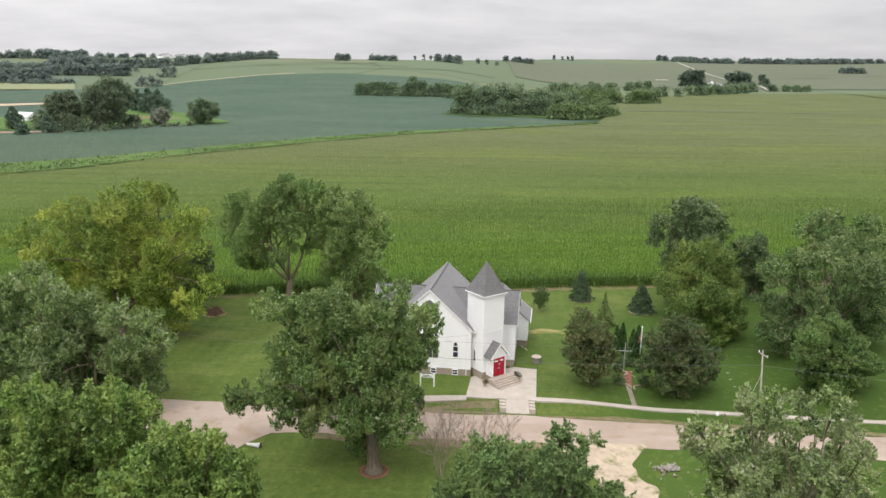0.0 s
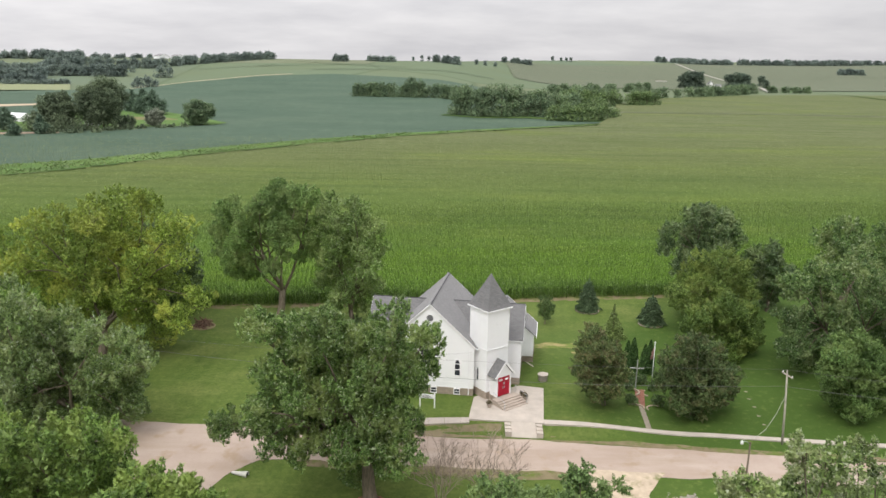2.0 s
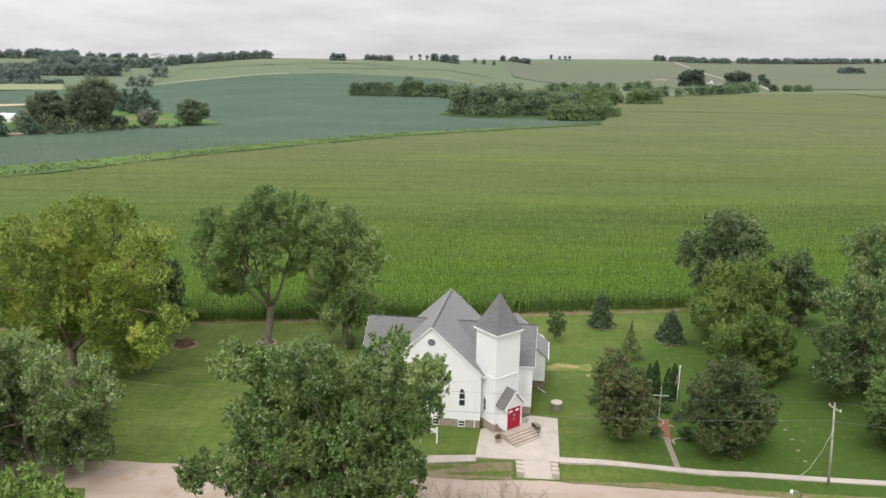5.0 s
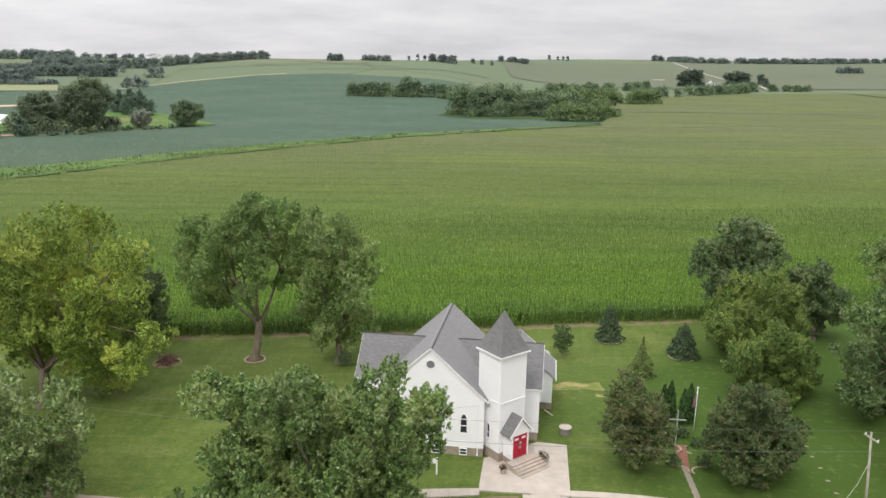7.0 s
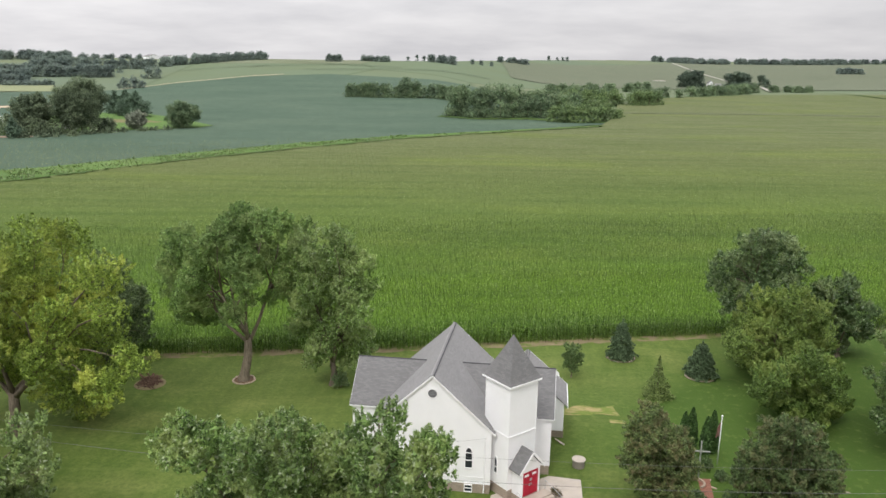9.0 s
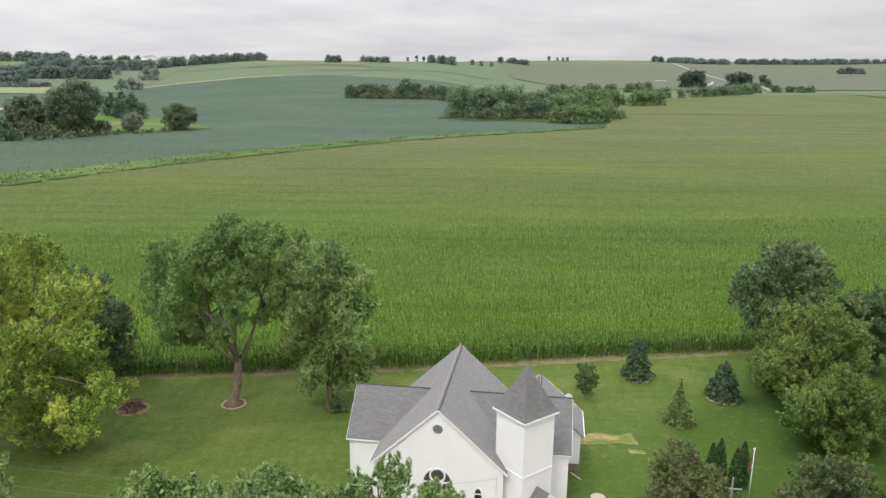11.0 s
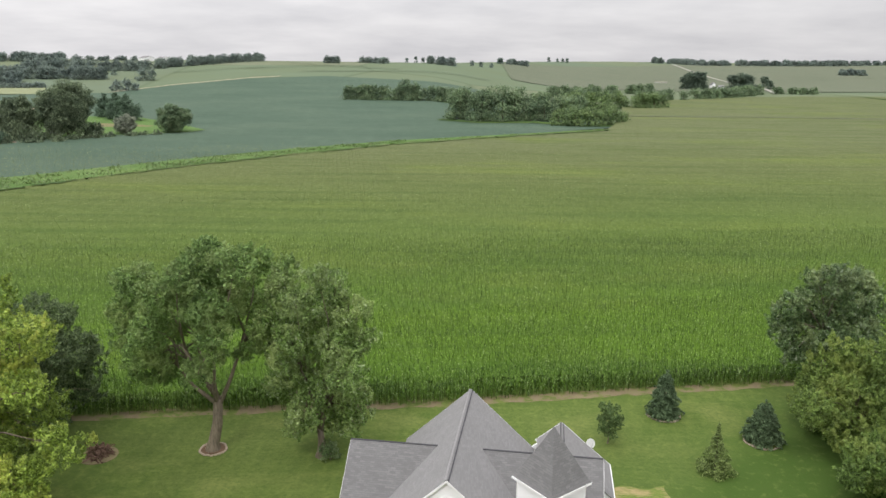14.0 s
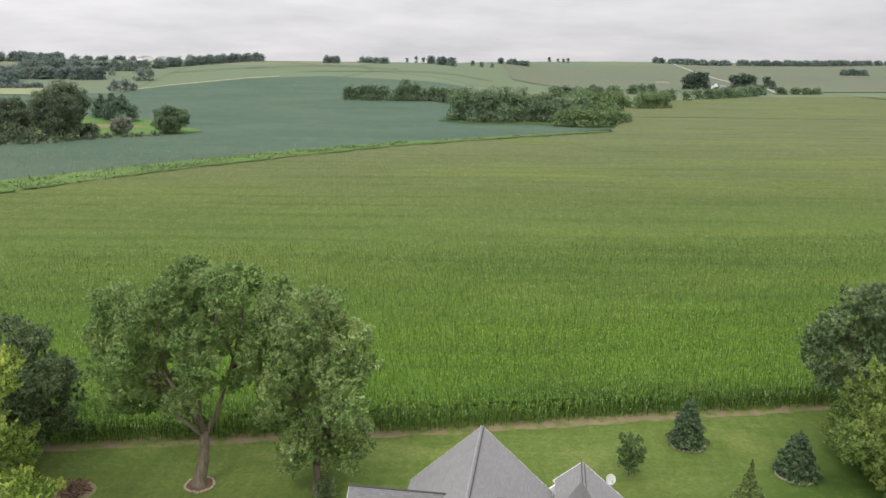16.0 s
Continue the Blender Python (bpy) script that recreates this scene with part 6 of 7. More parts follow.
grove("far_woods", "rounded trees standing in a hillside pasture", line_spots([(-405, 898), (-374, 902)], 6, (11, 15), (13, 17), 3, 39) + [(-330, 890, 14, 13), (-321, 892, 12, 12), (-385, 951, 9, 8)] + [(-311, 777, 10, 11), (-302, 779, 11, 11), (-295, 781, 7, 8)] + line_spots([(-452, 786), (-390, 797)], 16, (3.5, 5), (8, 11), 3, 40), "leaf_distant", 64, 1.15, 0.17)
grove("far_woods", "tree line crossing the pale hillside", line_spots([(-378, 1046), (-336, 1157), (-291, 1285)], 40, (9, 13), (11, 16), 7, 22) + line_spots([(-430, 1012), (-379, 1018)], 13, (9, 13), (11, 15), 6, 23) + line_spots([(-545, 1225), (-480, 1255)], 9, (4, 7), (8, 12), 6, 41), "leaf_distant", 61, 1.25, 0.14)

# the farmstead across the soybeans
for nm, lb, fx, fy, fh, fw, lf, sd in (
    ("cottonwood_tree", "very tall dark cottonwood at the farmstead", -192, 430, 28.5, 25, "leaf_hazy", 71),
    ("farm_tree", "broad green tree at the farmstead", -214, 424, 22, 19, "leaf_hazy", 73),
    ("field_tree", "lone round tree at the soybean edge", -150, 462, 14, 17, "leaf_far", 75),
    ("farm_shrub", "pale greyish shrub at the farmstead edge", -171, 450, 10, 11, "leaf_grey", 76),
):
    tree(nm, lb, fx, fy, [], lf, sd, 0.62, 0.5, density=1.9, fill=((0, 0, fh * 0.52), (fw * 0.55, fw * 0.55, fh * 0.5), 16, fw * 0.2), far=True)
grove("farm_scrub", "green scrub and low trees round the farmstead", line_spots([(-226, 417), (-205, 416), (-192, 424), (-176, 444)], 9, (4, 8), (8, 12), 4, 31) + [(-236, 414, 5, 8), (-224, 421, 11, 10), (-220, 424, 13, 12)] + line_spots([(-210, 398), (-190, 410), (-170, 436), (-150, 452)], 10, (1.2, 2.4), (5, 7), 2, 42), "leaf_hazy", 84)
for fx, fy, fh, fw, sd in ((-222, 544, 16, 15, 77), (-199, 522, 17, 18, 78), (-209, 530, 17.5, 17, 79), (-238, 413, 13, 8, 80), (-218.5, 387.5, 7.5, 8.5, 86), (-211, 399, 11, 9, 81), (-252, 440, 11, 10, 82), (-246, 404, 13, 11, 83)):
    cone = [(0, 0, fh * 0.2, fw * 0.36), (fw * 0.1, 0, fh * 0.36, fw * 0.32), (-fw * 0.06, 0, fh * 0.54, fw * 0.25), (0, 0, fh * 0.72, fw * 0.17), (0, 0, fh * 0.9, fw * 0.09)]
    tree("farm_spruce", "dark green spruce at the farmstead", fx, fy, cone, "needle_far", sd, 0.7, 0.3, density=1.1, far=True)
tagged(patch("farm_lawn", [(-250, 395), (-190, 432), (-140, 462)], [(-290, 470), (-236, 548), (-205, 548), (-172, 518), (-136, 474)], 0.75, M["weed_ground"], 20, 8, 1.0), "mown farmstead grass", "lawn", kind="structure")
tagged(patch("farm_path", [(-204, 480), (-190, 484), (-172, 486)], [(-208, 502), (-192, 500), (-172, 492)], 0.85, M["verge"], 24, 6, 1.0, 1.5), "worn straw-coloured ground on the farmstead slope", "dry grass", kind="structure")
tagged(patch("farm_bank", [(-262, 374), (-232, 389), (-204, 402)], [(-262, 384), (-234, 399), (-206, 408)], 0.8, M["bank"], 30, 4, 1.0, 1.5), "reddish bare soil bank below the farmstead", "soil", kind="structure")
tagged(patch("hay_field", [(-450, 702), (-423, 720), (-357, 731)], [(-500, 775), (-464, 788), (-390, 800)], 0.9, M["stubble"], 20, 6, 1.0), "narrow pale stubble field", "field", kind="structure")
tagged(patch("farm_yard", [(-345, 545), (-290, 600)], [(-356, 572), (-300, 604)], 0.9, M["sand"], 10, 6, 1.0), "pale bare farm yard", "yard", kind="structure")
tagged(patch("field_lane", [(-308, 750), (-278, 831), (-222, 919), (-190, 945)], [(-308, 754), (-279, 834.5), (-223, 923), (-191, 949)], 1.2, M["sand"], 30, 2, 1.0), "pale gravel lane along a field edge", "lane", kind="structure")
tagged(patch("hill_road", [(420, 1030), (470, 1180), (566, 1800), (648, 2260)], [(425, 1030), (475, 1180), (572, 1800), (655, 2260)], 1.4, M["lane"], 60, 2, 1.0), "pale gravel road climbing the far hill", "road", kind="structure")

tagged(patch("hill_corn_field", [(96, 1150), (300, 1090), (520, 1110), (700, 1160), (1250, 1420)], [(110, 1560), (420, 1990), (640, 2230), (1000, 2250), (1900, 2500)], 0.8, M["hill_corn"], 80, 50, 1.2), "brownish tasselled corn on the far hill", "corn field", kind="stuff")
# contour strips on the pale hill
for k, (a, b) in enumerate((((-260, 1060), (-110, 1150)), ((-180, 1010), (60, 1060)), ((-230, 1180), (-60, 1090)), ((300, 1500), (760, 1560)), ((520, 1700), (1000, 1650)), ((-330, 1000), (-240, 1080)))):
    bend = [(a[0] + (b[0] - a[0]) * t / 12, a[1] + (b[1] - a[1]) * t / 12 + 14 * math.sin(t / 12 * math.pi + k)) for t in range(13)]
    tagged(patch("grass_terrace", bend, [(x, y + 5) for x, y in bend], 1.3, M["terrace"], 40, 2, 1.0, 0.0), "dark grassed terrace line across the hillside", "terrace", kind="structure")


tagged(patch("grove_fringe", [(-6, 552), (20, 534), (56, 538), (84, 520), (110, 522)], [(-4, 560), (22, 546), (58, 552), (88, 530), (114, 534)], 0.9, M["ditch"], 80, 4, 1.0, 2.0), "rank dark grass round the grove", "grass", kind="structure")
tagged(patch("field_line", [(446, 990), (480, 935), (470, 840), (452, 770)], [(452, 990), (485, 935), (475, 838), (456, 768)], 2.6, M["ditch"], 80, 2, 1.0, 1.0), "dark grassy line between two far fields", "grass", kind="structure")
GAP = [(118, 582), (196, 588), (271, 586), (352, 584)]
tagged(patch("corn_row_gap", GAP, [(x, y + 4) for x, y in GAP], 2.35, M["hill_corn"], 80, 2, 1.0, 0.8), "faint line of short plants across the corn", "grass", kind="structure")


def house(name, label, x, y, w, d, h, roof_h, turn, wall, roof, wins=3):
    e = thing(name, label, "house", pose(x, y, land(x, y), 0, 0, turn))
    prof = [(-w / 2, 0), (w / 2, 0), (w / 2, h), (0, h + roof_h), (-w / 2, h)]
    bm = bmesh.new()
    slab(bm, [(px, -d / 2, pz - (1 if pz == 0 else 0)) for px, pz in prof], (0, d, 0))
    part("wall", bm, M[wall], e)
    for sx in (-1, 1):
        bm = bmesh.new()
        slab(bm, [(0, -d / 2 - 0.4, h + roof_h + 0.25), (0, d / 2 + 0.4, h + roof_h + 0.25), (sx * (w / 2 + 0.5), d / 2 + 0.4, h - 0.05), (sx * (w / 2 + 0.5), -d / 2 - 0.4, h - 0.05)], (0, 0, -0.2))
        part("roof", bm, M[roof], e)
    for i in range(wins):
        px = (i - (wins - 1) / 2) * w / (wins + 0.5)
        f = part("window", box(bmesh.new(), (px - 0.55, -d / 2 - 0.06, h * 0.45), (px + 0.55, -d / 2 - 0.02, h * 0.45 + 1.5)), M["trim"], e)
        part("pane", box(bmesh.new(), (px - 0.42, -d / 2 - 0.1, h * 0.45 + 0.12), (px + 0.42, -d / 2 - 0.065, h * 0.45 + 1.38)), M["glass"], f)
    return e


house("farmhouse", "white two-storey farmhouse among tall trees", 393, 1176, 6.5, 9, 6.5, 3.5, 0, "siding", "roof_wing")
house("farm_shed", "long low white farm shed with grey roof", 408, 1184, 6, 8, 3.6, 2.2, 90, "siding", "roof_main", 0)
house("farmhouse", "low white farmhouse behind dark spruces", -259, 466, 9, 11, 3.0, 2.2, 70, "siding", "white")
house("farm_shed", "small white shed beside the farmhouse", -206, 446, 7, 6, 3, 2, 10, "siding", "roof_main", 1)
house("farm_shed", "long low pale shed on the far hill", 380, 1400, 7, 20, 1.5, 0.8, 82, "siding", "rubble", 0)
house("barn", "white barn on the far skyline", -458, 1245, 20, 12, 4, 3, 60, "siding", "roof_main", 0)
house("barn", "long white barn on the far skyline", -434, 1250, 24, 10, 3.5, 2.5, 80, "siding", "roof_main", 0)


# weedy strip between corn and soybeans
def weed_strip():
    rng = np.random.default_rng(91)
    near = [(-150, 233), (-127, 260), (-98.3, 314), (-67.8, 357), (-24.9, 406), (32, 449), (93.5, 488)]
    far = [(-172, 268), (-145.4, 292), (-109.5, 345), (-74.4, 389), (-26, 433), (33, 468), (100, 508)]
    s = rng.random(12000)
    t = rng.random(12000)
    c = []
    for a, b in zip(s, t):
        p, q = along(near, a), along(far, a)
        x, y = p[0] + (q[0] - p[0]) * b, p[1] + (q[1] - p[1]) * b
        k = noise.noise((x * 0.05, y * 0.05, 0)) * 0.5 + 0.5
        if noise.noise((x * 0.09, y * 0.09, 4)) < -0.12:
            continue
        c.append((x, y, land(x, y) + rng.uniform(0.5, 0.8 + 1.5 * k * k * k)))
    c = np.array(c)
    o = np.tile([0, -0.3, 0.6], (len(c), 1)) + rng.normal(0, 0.3, c.shape)
    ob = batch("weed_strip", leaves(rng, c, o, 0.75, 0.8, 0.5), 3, M["weeds"])
    tagged(ob, "lush green grassy strip between two fields", "grass strip", kind="stuff")
    tagged(patch("grass_strip", [(x, y - 1.5) for x, y in near], [(x, y + 1.5) for x, y in far], 0.62, M["weed_ground"], 80, 4, 1.0), "green grassed waterway between two fields", "grass strip", kind="structure")
    # dark grass sheet that also draws the shadow line beside the corn
    tagged(patch("field_ditch", [(x + 1, y - 5.6) for x, y in near], [(x + 1, y - 2.4) for x, y in near], 2.4, M["ditch"], 220, 3, 1.0, 3.2), "dark shaggy grass and shadow line along the field edge", "grass", kind="structure")


weed_strip()


# ---- things by the church ----
def utility_pole():
    x, y = 35.3, 78.2
    e = thing("utility_pole", "weathered wooden utility pole with crossarm and guy wire", "utility pole", pose(x, y, land(x, y)))
    bm = bmesh.new()
    tube(bm, [(0, 0, -0.5), (-0.1, 0.3, 4), (-0.2, 0.7, 8.1)], [0.125, 0.105, 0.08], 9)
    part("pole", bm, M["wood"], e, smooth=True)
    part("crossarm", box(bmesh.new(), (-0.65, -0.05, -0.06), (0.65, 0.05, 0.06), pose(-0.18, 0.6, 7.6, 0, 12, -58)), M["wood"], e)
    for k in (-0.55, 0.55):
        bm = bmesh.new()
        tube(bm, [(0, 0, 0), (0, 0, 0.18)], [0.05, 0.035], 7)
        bmesh.ops.transform(bm, matrix=pose(-0.18, 0.6, 7.6, 0, 12, -58) @ pose(k, 0, 0.06), verts=bm.verts[:])
        part("insulator", bm, M["white"], e)
    bm = bmesh.new()
    tube(bm, [(-0.14, 0.38, 5.5), (-0.75, 0.55, 3.3), (-1.6, 0.75, 1.3), (-2.6, 0.95, 0.1)], [0.02] * 4, 5)
    part("guy_wire", bm, M["dull_metal"], e)
    return e


def sagging(name, label, a, b, sag, r=0.016):
    bm = bmesh.new()
    a, b = Vector(a), Vector(b)
    pts = [a.lerp(b, t / 16) - Vector((0, 0, sag * 4 * (t / 16) * (1 - t / 16))) for t in range(17)]
    tube(bm, pts, [r] * 17, 5)
    ob = part(name, bm, M["wire"], None, smooth=True)
    return tagged(ob, label, "power line")


utility_pole()
sagging("power_line", "grey sagging power line beside the road", (34.9, 78.7, 5.45), (-62, 85, 10.0), 2.6)
sagging("power_line", "grey sagging power line beside the road", (34.9, 78.7, 5.45), (92, 73.5, 4.5), 1.2)
sagging("power_line", "thin upper wire beside the road", (34.6, 79.0, 7.2), (-62, 85.3, 10.2), 1.8, 0.009)
sagging("power_line", "thin upper wire beside the road", (34.6, 79.0, 7.2), (92, 74, 6.0), 1.0, 0.009)
sagging("power_line", "thin service wire reaching the church gable", (2.6, 86.5, 5.4), (-20, 82.5, 6.6), 0.5, 0.009)


def street_lamp():
    x, y = 27.2, 67.6
    e = thing("street_lamp", "short wooden lamp post with small metal lamp", "street lamp", pose(x, y, land(x, y)))
    bm = bmesh.new()
    tube(bm, [(0, 0, -0.4), (0, 0, 6.3)], [0.10, 0.08], 8)
    part("post", bm, M["wood_dark"], e, smooth=True)
    bm = bmesh.new()
    tube(bm, [(0, 0, 6.1), (-0.3, 0, 6.35), (-0.75, 0, 6.4)], [0.03] * 3, 6)
    part("arm", bm, M["metal"], e, smooth=True)
    bm = bmesh.new()
    tube(bm, [(-0.75, 0, 6.12), (-0.75, 0, 6.3), (-0.75, 0, 6.42), (-0.75, 0, 6.5)], [0.14, 0.14, 0.08, 0.03], 10)
    part("lamp_head", bm, M["white"], e, "pale metal lamp head", True)
    return e


street_lamp()


def memorial_cross():
    e = thing("memorial_cross", "slender grey-white standing cross", "cross", pose(22.95, 91.2, land(22.95, 91.2), 0, 0, -6))
    part("upright", box(bmesh.new(), (-0.06, -0.06, -0.3), (0.06, 0.06, 3.75), None, 0.015), M["cross"], e)
    part("crossbar", box(bmesh.new(), (-0.85, -0.05, 2.6), (0.85, 0.05, 2.73), None, 0.015), M["cross"], e)
    return e


memorial_cross()


def flagpole():
    x, y = 25.6, 93.7
    e = thing("flagpole", "white flagpole with a limp faded flag", "flagpole", pose(x, y, land(x, y)))
    bm = bmesh.new()
    tube(bm, [(0, 0, -0.3), (0, 0, 5.1)], [0.06, 0.04], 8)
    part("pole", bm, M["white"], e, smooth=True)
    bm = bmesh.new()
    bmesh.ops.create_uvsphere(bm, u_segments=10, v_segments=8, radius=0.11, matrix=pose(0, 0, 5.18))
    part("finial", bm, M["white"], e, smooth=True)
    bm = bmesh.new()
    rows = []
    for i in range(9):
        f = i / 8
        rows.append([bm.verts.new((-0.05 - 0.42 * f * (0.5 + 0.5 * k / 6) + 0.05 * math.sin(k * 2.1 + i), 0.06 * math.sin(k * 1.7 + i * 1.3), 4.6 - 1.5 * k / 6 - 0.3 * f)) for k in range(7)])
    for r0, r1 in zip(rows, rows[1:]):
        for k in range(6):
            bm.faces.new((r0[k], r0[k + 1], r1[k + 1], r1[k]))
    bmesh.ops.solidify(bm, geom=bm.faces[:], thickness=0.012)
    part("flag", bm, M["flag"], e, "faded red and white flag", True)
    return e


flagpole()


def well_ring():
    x, y = 11.65, 91.4
    e = thing("well", "round concrete well with pale lid", "well", pose(x, y, land(x, y)))
    bm = bmesh.new()
    tube(bm, [(0, 0, -0.3), (0, 0, 0.72)], [0.56, 0.56], 24)
    part("ring", bm, M["well"], e)
    bm = bmesh.new()
    tube(bm, [(0, 0, 0.725), (0, 0, 0.80), (0, 0, 0.83)], [0.64, 0.64, 0.58], 24)
    part("lid", bm, M["concrete"], e, "pale concrete lid")
    return e


well_ring()


def sign_board():
    e = thing("lawn_sign", "white lawn sign board on a post", "sign", pose(-1.4, 83.35, land(-1.4, 83.35), 0, 0, -8))
    part("post", box(bmesh.new(), (-0.07, -0.07, -0.3), (0.07, 0.07, 1.75), None, 0.01), M["trim"], e)
    part("post", box(bmesh.new(), (-1.72, -0.07, -0.3), (-1.58, 0.07, 1.65), None, 0.01), M["trim"], e)
    b = part("board", box(bmesh.new(), (-1.57, -0.04, 1.12), (-0.08, 0.04, 1.58), None, 0.01), M["trim"], e)
    for k in range(3):
        part("text_bar", box(bmesh.new(), (-1.4, -0.052, 1.20 + 0.12 * k), (-0.3 - 0.15 * k, -0.044, 1.25 + 0.12 * k)), M["dark"], b)
    return e


sign_board()


def culvert():
    e = thing("culvert_pipe", "dull galvanised culvert pipe end in the grass", "culvert pipe", pose(-19.6, 71.0, land(-19.6, 71.0) + 0.16, 0, 0, -14))
    bm = bmesh.new()
    tube(bm, [(-1.15, 0, 0.0), (-0.2, 0, 0.0), (0.5, 0, 0.02)], [0.14, 0.22, 0.34], 18, False)
    tube(bm, [(0.5, 0, 0.02), (-0.2, 0, 0.0), (-1.1, 0, 0.0)], [0.31, 0.19, 0.12], 18, False)
    part("pipe", bm, M["dull_metal"], e, smooth=True)
    # dark disc that stands for the shade inside the pipe
    bm = bmesh.new()
    tube(bm, [(0.36, 0, 0.01), (0.38, 0, 0.01)], [0.28, 0.28], 18)
    part("dark_inside", bm, M["dark"], e)
    return e


culvert()


def stone_ring(name, label, x, y, r, n, stone="stone", fill="mulch", seed=5, cat="edging"):
    rng = np.random.default_rng(seed)
    e = thing(name, label, cat, pose(x, y, land(x, y)))
    bm = bmesh.new()
    tube(bm, [(0, 0, -0.3), (0, 0, 0.03), (0, 0, 0.07)], [r, r, r * 0.7], 24)
    part("bed", bm, M[fill], e)
    for i in range(n):
        a = i * math.tau / n
        rr = r * rng.uniform(0.98, 1.05)
        part("stone", box(bmesh.new(), (-0.16, -0.11, -0.2), (0.16, 0.11, rng.uniform(0.09, 0.14)), pose(rr * math.cos(a), rr * math.sin(a), 0, 0, 0, math.degrees(a) + 90 + rng.uniform(-9, 9)), 0.03), M[stone], e)
    return e


stone_ring("tree_ring", "ring of pale edging stones round a tree", -25.1, 112.0, 1.25, 22)
for rx, ry, rs in ((22.3, 120.7, 8), (30.9, 114.9, 9)):
    stone_ring("tree_ring", "low pale stone edging round a spruce", rx, ry, 1.75, 28, "stone", "lawn", rs)
stone_ring("tree_ring", "reddish mulch ring round the maple foot", -6.9, 66.8, 1.3, 20, "brick", "mulch", 6)


def brush_pile():
    x, y = -35.9, 110.6
    rng = np.random.default_rng(7)
    e = thing("brush_pile", "brown pile of cut branches in a scorched ring", "brush pile", pose(x, y, land(x, y)))
    bm = bmesh.new()
    tube(bm, [(0, 0, -0.3), (0, 0, 0.03), (0, 0, 0.05)], [1.9, 1.8, 1.6], 26)
    part("bare_ring", bm, M["soil"], e, "bare soil ring")
    for i in range(90):
        a, r = rng.uniform(0, math.tau), rng.uniform(0, 1.2)
        z = max(0.1, 1.0 - 0.6 * r) * rng.uniform(0.1, 1)
        d = Vector((rng.normal(), rng.normal(), rng.normal() * 0.35)).normalized() * rng.uniform(0.5, 1.0)
        p = Vector((r * math.cos(a), r * math.sin(a), z))
        bm = bmesh.new()
        tube(bm, [p - d, p + Vector((0, 0, 0.08)), p + d], [0.07, 0.06, 0.03], 5)
        part("branch", bm, M["red_brush"], e)
    return e


brush_pile()


def bare_bush(x, y, h, w, seed):
    rng = np.random.default_rng(seed)
    e = thing("bare_bush", "leafless dead bush with fine grey twigs", "bush", pose(x, y, land(x, y)))

    def grow(p, d, length, r, depth, bm):
        q = p + d * length * 0.5 + Vector(rng.normal(0, 0.06, 3)) * length
        s = q + (d + Vector(rng.normal(0, 0.12, 3))).normalized() * length * 0.5
        tube(bm, [p, q, s], [r, r * 0.85, r * 0.68], 4 if depth > 1 else 5, False)
        if depth < 4:
            for _ in range(3 if depth < 3 else 4):
                nd = (d + Vector((rng.normal(0, 0.42), rng.normal(0, 0.42), rng.normal(0.1, 0.25)))).normalized()
                grow(q.lerp(s, rng.uniform(0.1, 1)), nd, length * rng.uniform(0.55, 0.8), r * 0.66, depth + 1, bm)

    for i in range(7):
        a = i * math.tau / 7
        d = Vector((math.cos(a) * w / h * 0.45, math.sin(a) * w / h * 0.45, 1)).normalized()
        bm = bmesh.new()
        grow(Vector((0.15 * math.cos(a), 0.15 * math.sin(a), -0.2)), d, h * 0.42, 0.042, 0, bm)
        part("stem", bm, M["dead"], e)
    return e


bare_bush(4.3, 67.2, 7.4, 11.0, 3)
bare_bush(-0.4, 65.8, 7.2, 3.6, 4)


def memorial_path():
    e = thing("memorial_path", "brick paved path with pale stone edging", "path", kind="structure")
    rng = np.random.default_rng(8)
    for i in range(34):
        for k in range(5):
            f = i / 34
            x0 = 22.35 + (23.35 - 22.35) * f + (k - 2.5) * 0.22
            y0 = 86.2 + 4.6 * f
            z = land(22.8, y0) + 0.03 + rng.uniform(0, 0.012)
            part("brick", box(bmesh.new(), (x0, y0, z - 0.06), (x0 + 0.205, y0 + 0.125, z)), M["brick"], e)
    for i in range(6):
        y0 = 80.4 + i * 0.98
        x0 = 21.9 + 0.09 * (y0 - 80)
        z = land(x0, y0) + 0.035
        part("paving_slab", box(bmesh.new(), (x0 - 0.28, y0, z - 0.1), (x0 + 0.28, y0 + 0.95, z)), M["path_slab"], e)
    for cx, cy, a0, a1 in ((21.5, 86.3, -0.2, 1.9), (24.1, 86.4, 1.2, 3.4), (22.0, 90.6, -0.9, 0.8), (24.6, 90.6, 2.3, 4.0)):
        for i in range(7):
            a = a0 + (a1 - a0) * i / 6
            part("edging_stone", box(bmesh.new(), (-0.16, -0.1, -0.15), (0.16, 0.1, 0.13), pose(cx + 1.1 * math.cos(a), cy + 0.9 * math.sin(a) - 0.6, land(cx, cy), 0, 0, math.degrees(a) + 90), 0.03), M["stone"], e)
    return e


memorial_path()


def low_shrub(x, y, r, seed, leaf="leaf_dark", label="low clipped round shrub beside the path"):
    tree("garden_shrub", label, x, y, [], leaf, seed, 0.14, 0.04, (0, 0, 0.15), density=20.0, plume=0.16, fill=((0, 0, r * 0.8), (r, r, r * 0.85), 10, r * 0.4))


for sx, sy, sr, sd in ((21.3, 86.6, 0.75, 61), (24.4, 86.7, 0.8, 62), (22.0, 90.7, 0.6, 63), (24.9, 90.9, 0.6, 64), (22.9, 92.6, 0.8, 65), (24.2, 92.8, 0.7, 66)):
    low_shrub(sx, sy, sr, sd)
low_shrub(-13.2, 110.2, 1.2, 67, "leaf_dark", "dark low shrub at the foot of a tree")

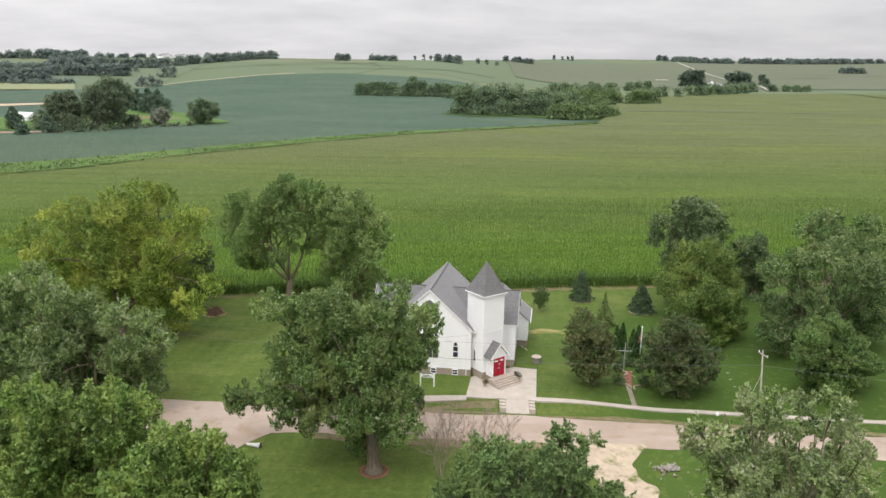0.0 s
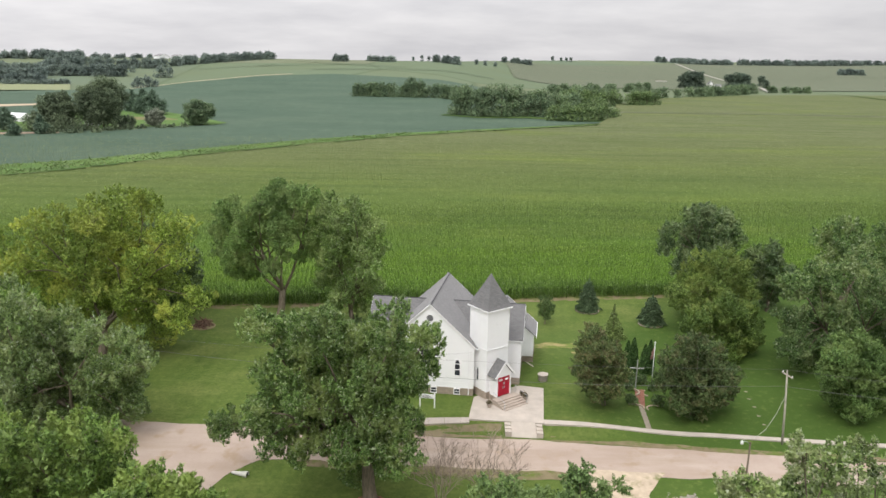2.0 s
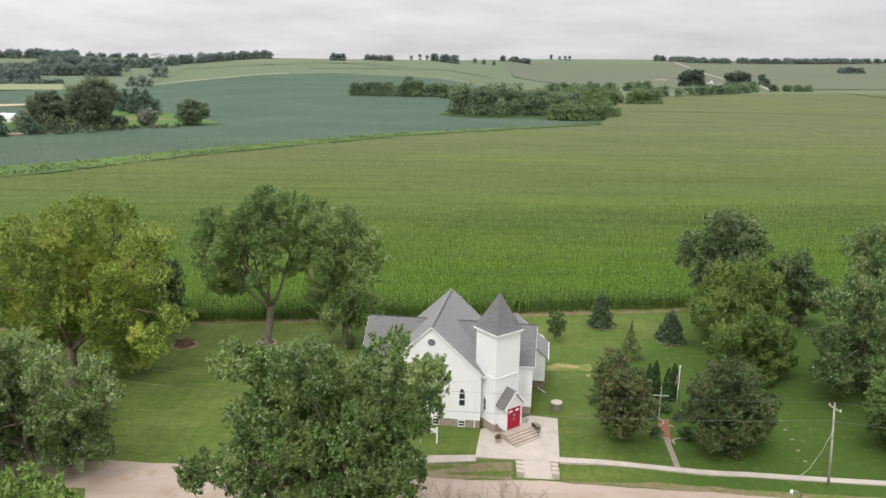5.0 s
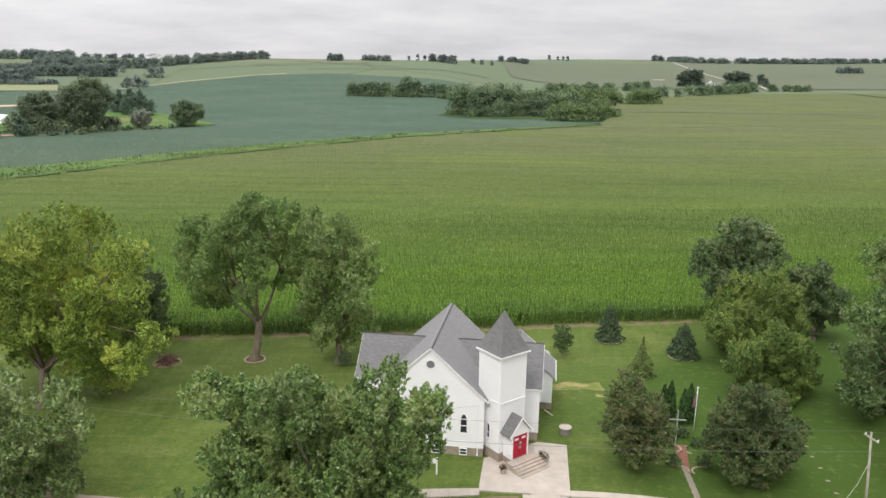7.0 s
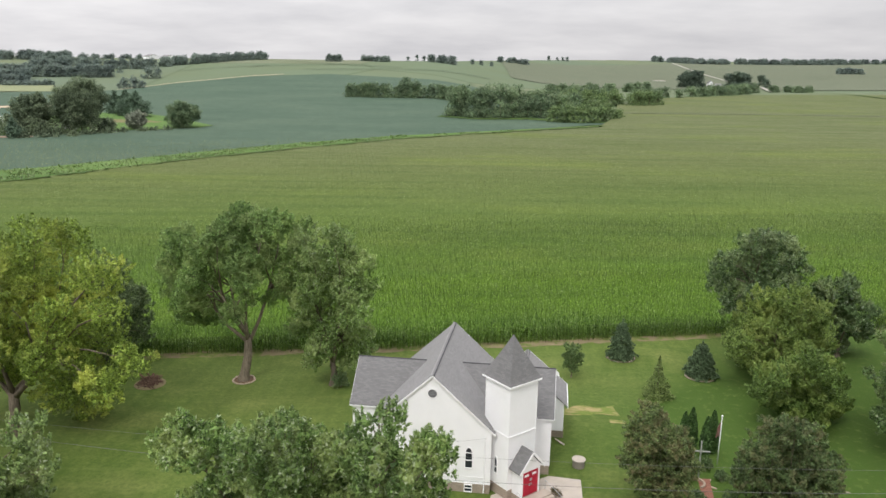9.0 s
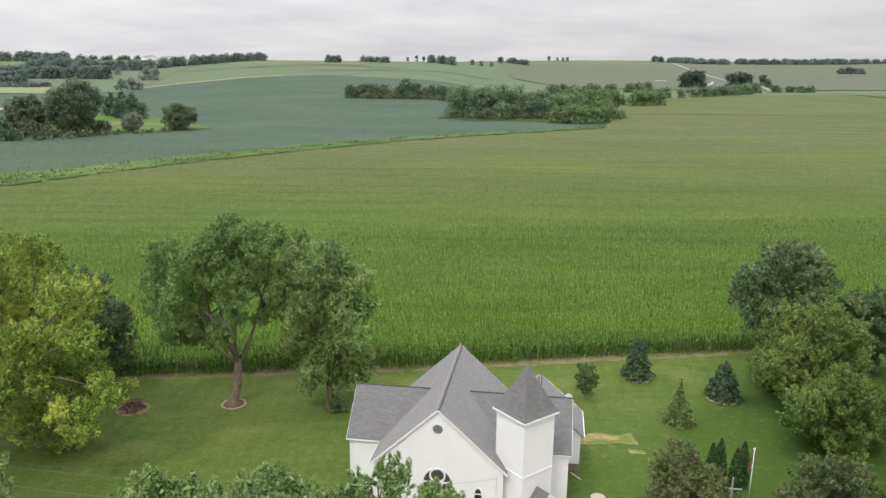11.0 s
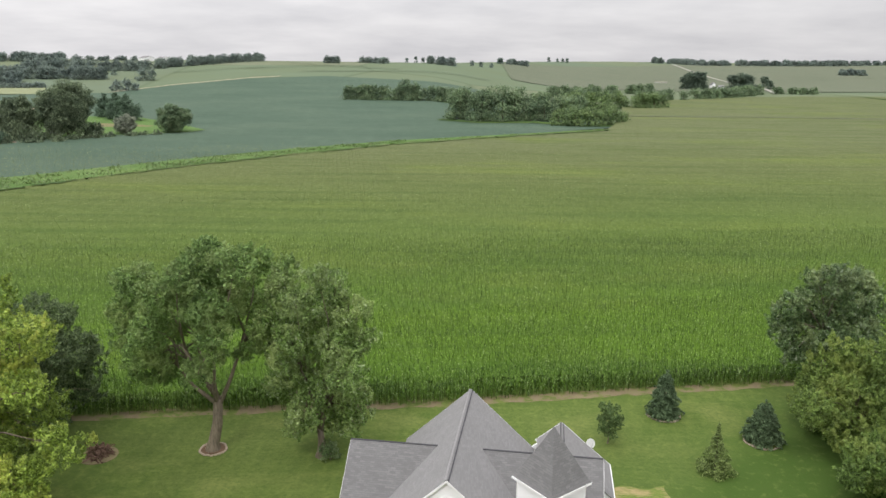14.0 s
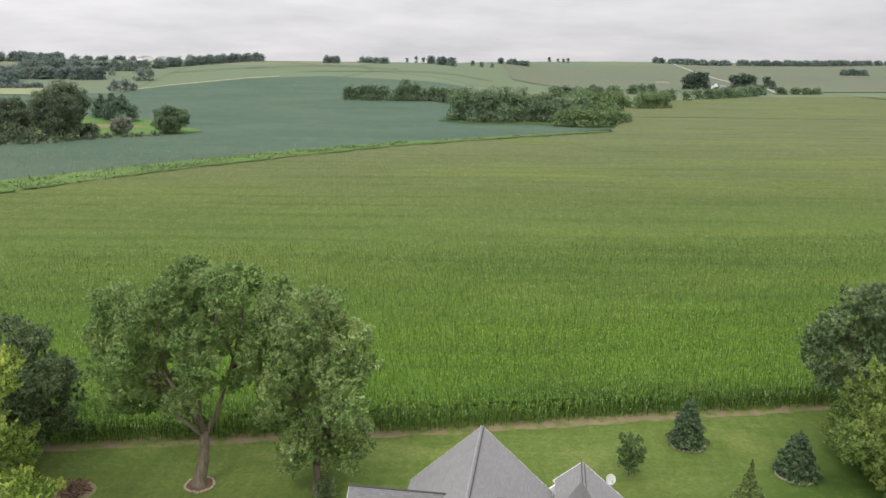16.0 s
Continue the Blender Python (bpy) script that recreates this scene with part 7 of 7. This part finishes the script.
for i, (sx, sy) in enumerate(((36.4, 91.2), (36.0, 89.1), (35.8, 87.0), (35.4, 84.7), (35.15, 82.6))):
    bm = bmesh.new()
    box(bm, (-0.2, -0.13, -0.2), (0.2, 0.13, 0.02), pose(sx, sy, land(sx, sy), 0, 0, -20 + 9 * (i % 3)), 0.03)
    tagged(part("stepping_stone", bm, M["path_slab"], None), "pale flat stepping stone in the lawn", "stepping stone", "stepping stones in the lawn")

tagged(patch("dry_patch", [(11.6, 102.7), (14.5, 102.6), (18.4, 103.0)], [(11.9, 104.2), (15.0, 104.7), (18.6, 105.2)], 0.02, M["dry"], 70, 20, 1.0, 1.3), "straw-coloured dry patch in the lawn", "dry grass", kind="structure")
tagged(patch("dry_patch", [(16.6, 100.8), (18.4, 100.7)], [(16.6, 101.7), (18.3, 101.6)], 0.02, M["dry"], 12, 6, 1.1, 0.28), "small dry patch in the lawn", "dry grass", kind="structure")


def satellite_dish():
    x, y = 12.3, 110.9
    e = thing("satellite_dish", "white satellite dish on a short post", "satellite dish", pose(x, y, land(x, y)))
    bm = bmesh.new()
    tube(bm, [(0, 0, -0.3), (0, 0, 1.6)], [0.06, 0.05], 8)
    part("post", bm, M["metal"], e)
    bm = bmesh.new()
    m = pose(-0.1, -0.1, 1.75, 62, 0, 15)
    rings = []
    for i in range(7):
        r = 0.46 * i / 6 + 0.01
        rings.append([bm.verts.new(m @ Vector((r * math.cos(k * math.tau / 24), r * math.sin(k * math.tau / 24), 0.45 * r * r))) for k in range(24)])
    for r0, r1 in zip(rings, rings[1:]):
        for k in range(24):
            bm.faces.new((r0[k], r0[(k + 1) % 24], r1[(k + 1) % 24], r1[k]))
    bm.faces.new(rings[0])
    bmesh.ops.solidify(bm, geom=bm.faces[:], thickness=0.03)
    part("dish", bm, M["white"], e, smooth=True)
    bm = bmesh.new()
    tube(bm, [m @ Vector((0, -0.44, 0.09)), m @ Vector((0, 0, 0.55))], [0.015, 0.02], 5)
    part("feed_arm", bm, M["metal"], e)
    return e


satellite_dish()


def planter(lx, ly, seed):
    p = church.matrix_world @ TOWER @ Vector((lx, ly, 0))
    e = thing("planter", "small grey stone planter beside the steps", "planter", pose(p.x, p.y, 0.045))
    bm = bmesh.new()
    tube(bm, [(0, 0, 0.0), (0, 0, 0.08), (0, 0, 0.4), (0, 0, 0.44)], [0.22, 0.18, 0.32, 0.34], 14)
    part("pot", bm, M["steps"], e, smooth=True)
    rng = np.random.default_rng(seed)
    c = ball(rng, 220) * rng.uniform(0.1, 0.36, (220, 1)) + np.array([0, 0, 0.58])
    batch("plant", leaves(rng, c, c - np.array([0, 0, 0.5]), 0.13), 3, M["dead_plant"], e)
    return e


planter(-2.5, -3.3, 5)
planter(2.1, -4.2, 6)
planter(2.2, -3.6, 7)


def marker_post():
    x, y = -18.7, 74.4
    e = thing("marker_post", "thin dark road marker post at the corner", "marker post", pose(x, y, land(x, y), 0, 2, 0))
    bm = bmesh.new()
    tube(bm, [(0, 0, -0.3), (0, 0, 0.95)], [0.04, 0.035], 6)
    part("post", bm, M["wood"], e)
    part("reflector", box(bmesh.new(), (-0.05, -0.06, 0.72), (0.05, -0.042, 0.9)), M["dark"], e)
    return e


marker_post()


def rubble_pile():
    x, y = 22.3, 68.0
    rng = np.random.default_rng(19)
    e = thing("rubble_pile", "heap of pale broken concrete beside the drive", "rubble", pose(x, y, land(x, y)))
    for i in range(80):
        a, r = rng.uniform(0, math.tau), abs(rng.normal(0, 0.7))
        s = rng.uniform(0.05, 0.17)
        bm = bmesh.new()
        box(bm, (-s, -s * 0.8, -s * 0.5), (s, s * 0.8, s * 0.5))
        for v in bm.verts:
            v.co += Vector(rng.normal(0, 0.22 * s, 3))
        bmesh.ops.transform(bm, matrix=pose(r * 1.5 * math.cos(a), r * math.sin(a), max(0.03, 0.24 - 0.2 * r), *rng.uniform(-40, 40, 3)), verts=bm.verts[:])
        part("chunk", bm, M["rubble"], e)
    return e


rubble_pile()


def downspout_board():
    a, b = Vector((10.1, 96.1, 0)), Vector((10.95, 95.35, 0))
    a.z, b.z = land(a.x, a.y) + 0.35, land(b.x, b.y) + 0.05
    ob = part("downspout_trough", bar_between(bmesh.new(), a, b, 0.14, 0.05), M["concrete"], None)
    return tagged(ob, "pale downspout trough leaning on the grass", "downspout")


downspout_board()
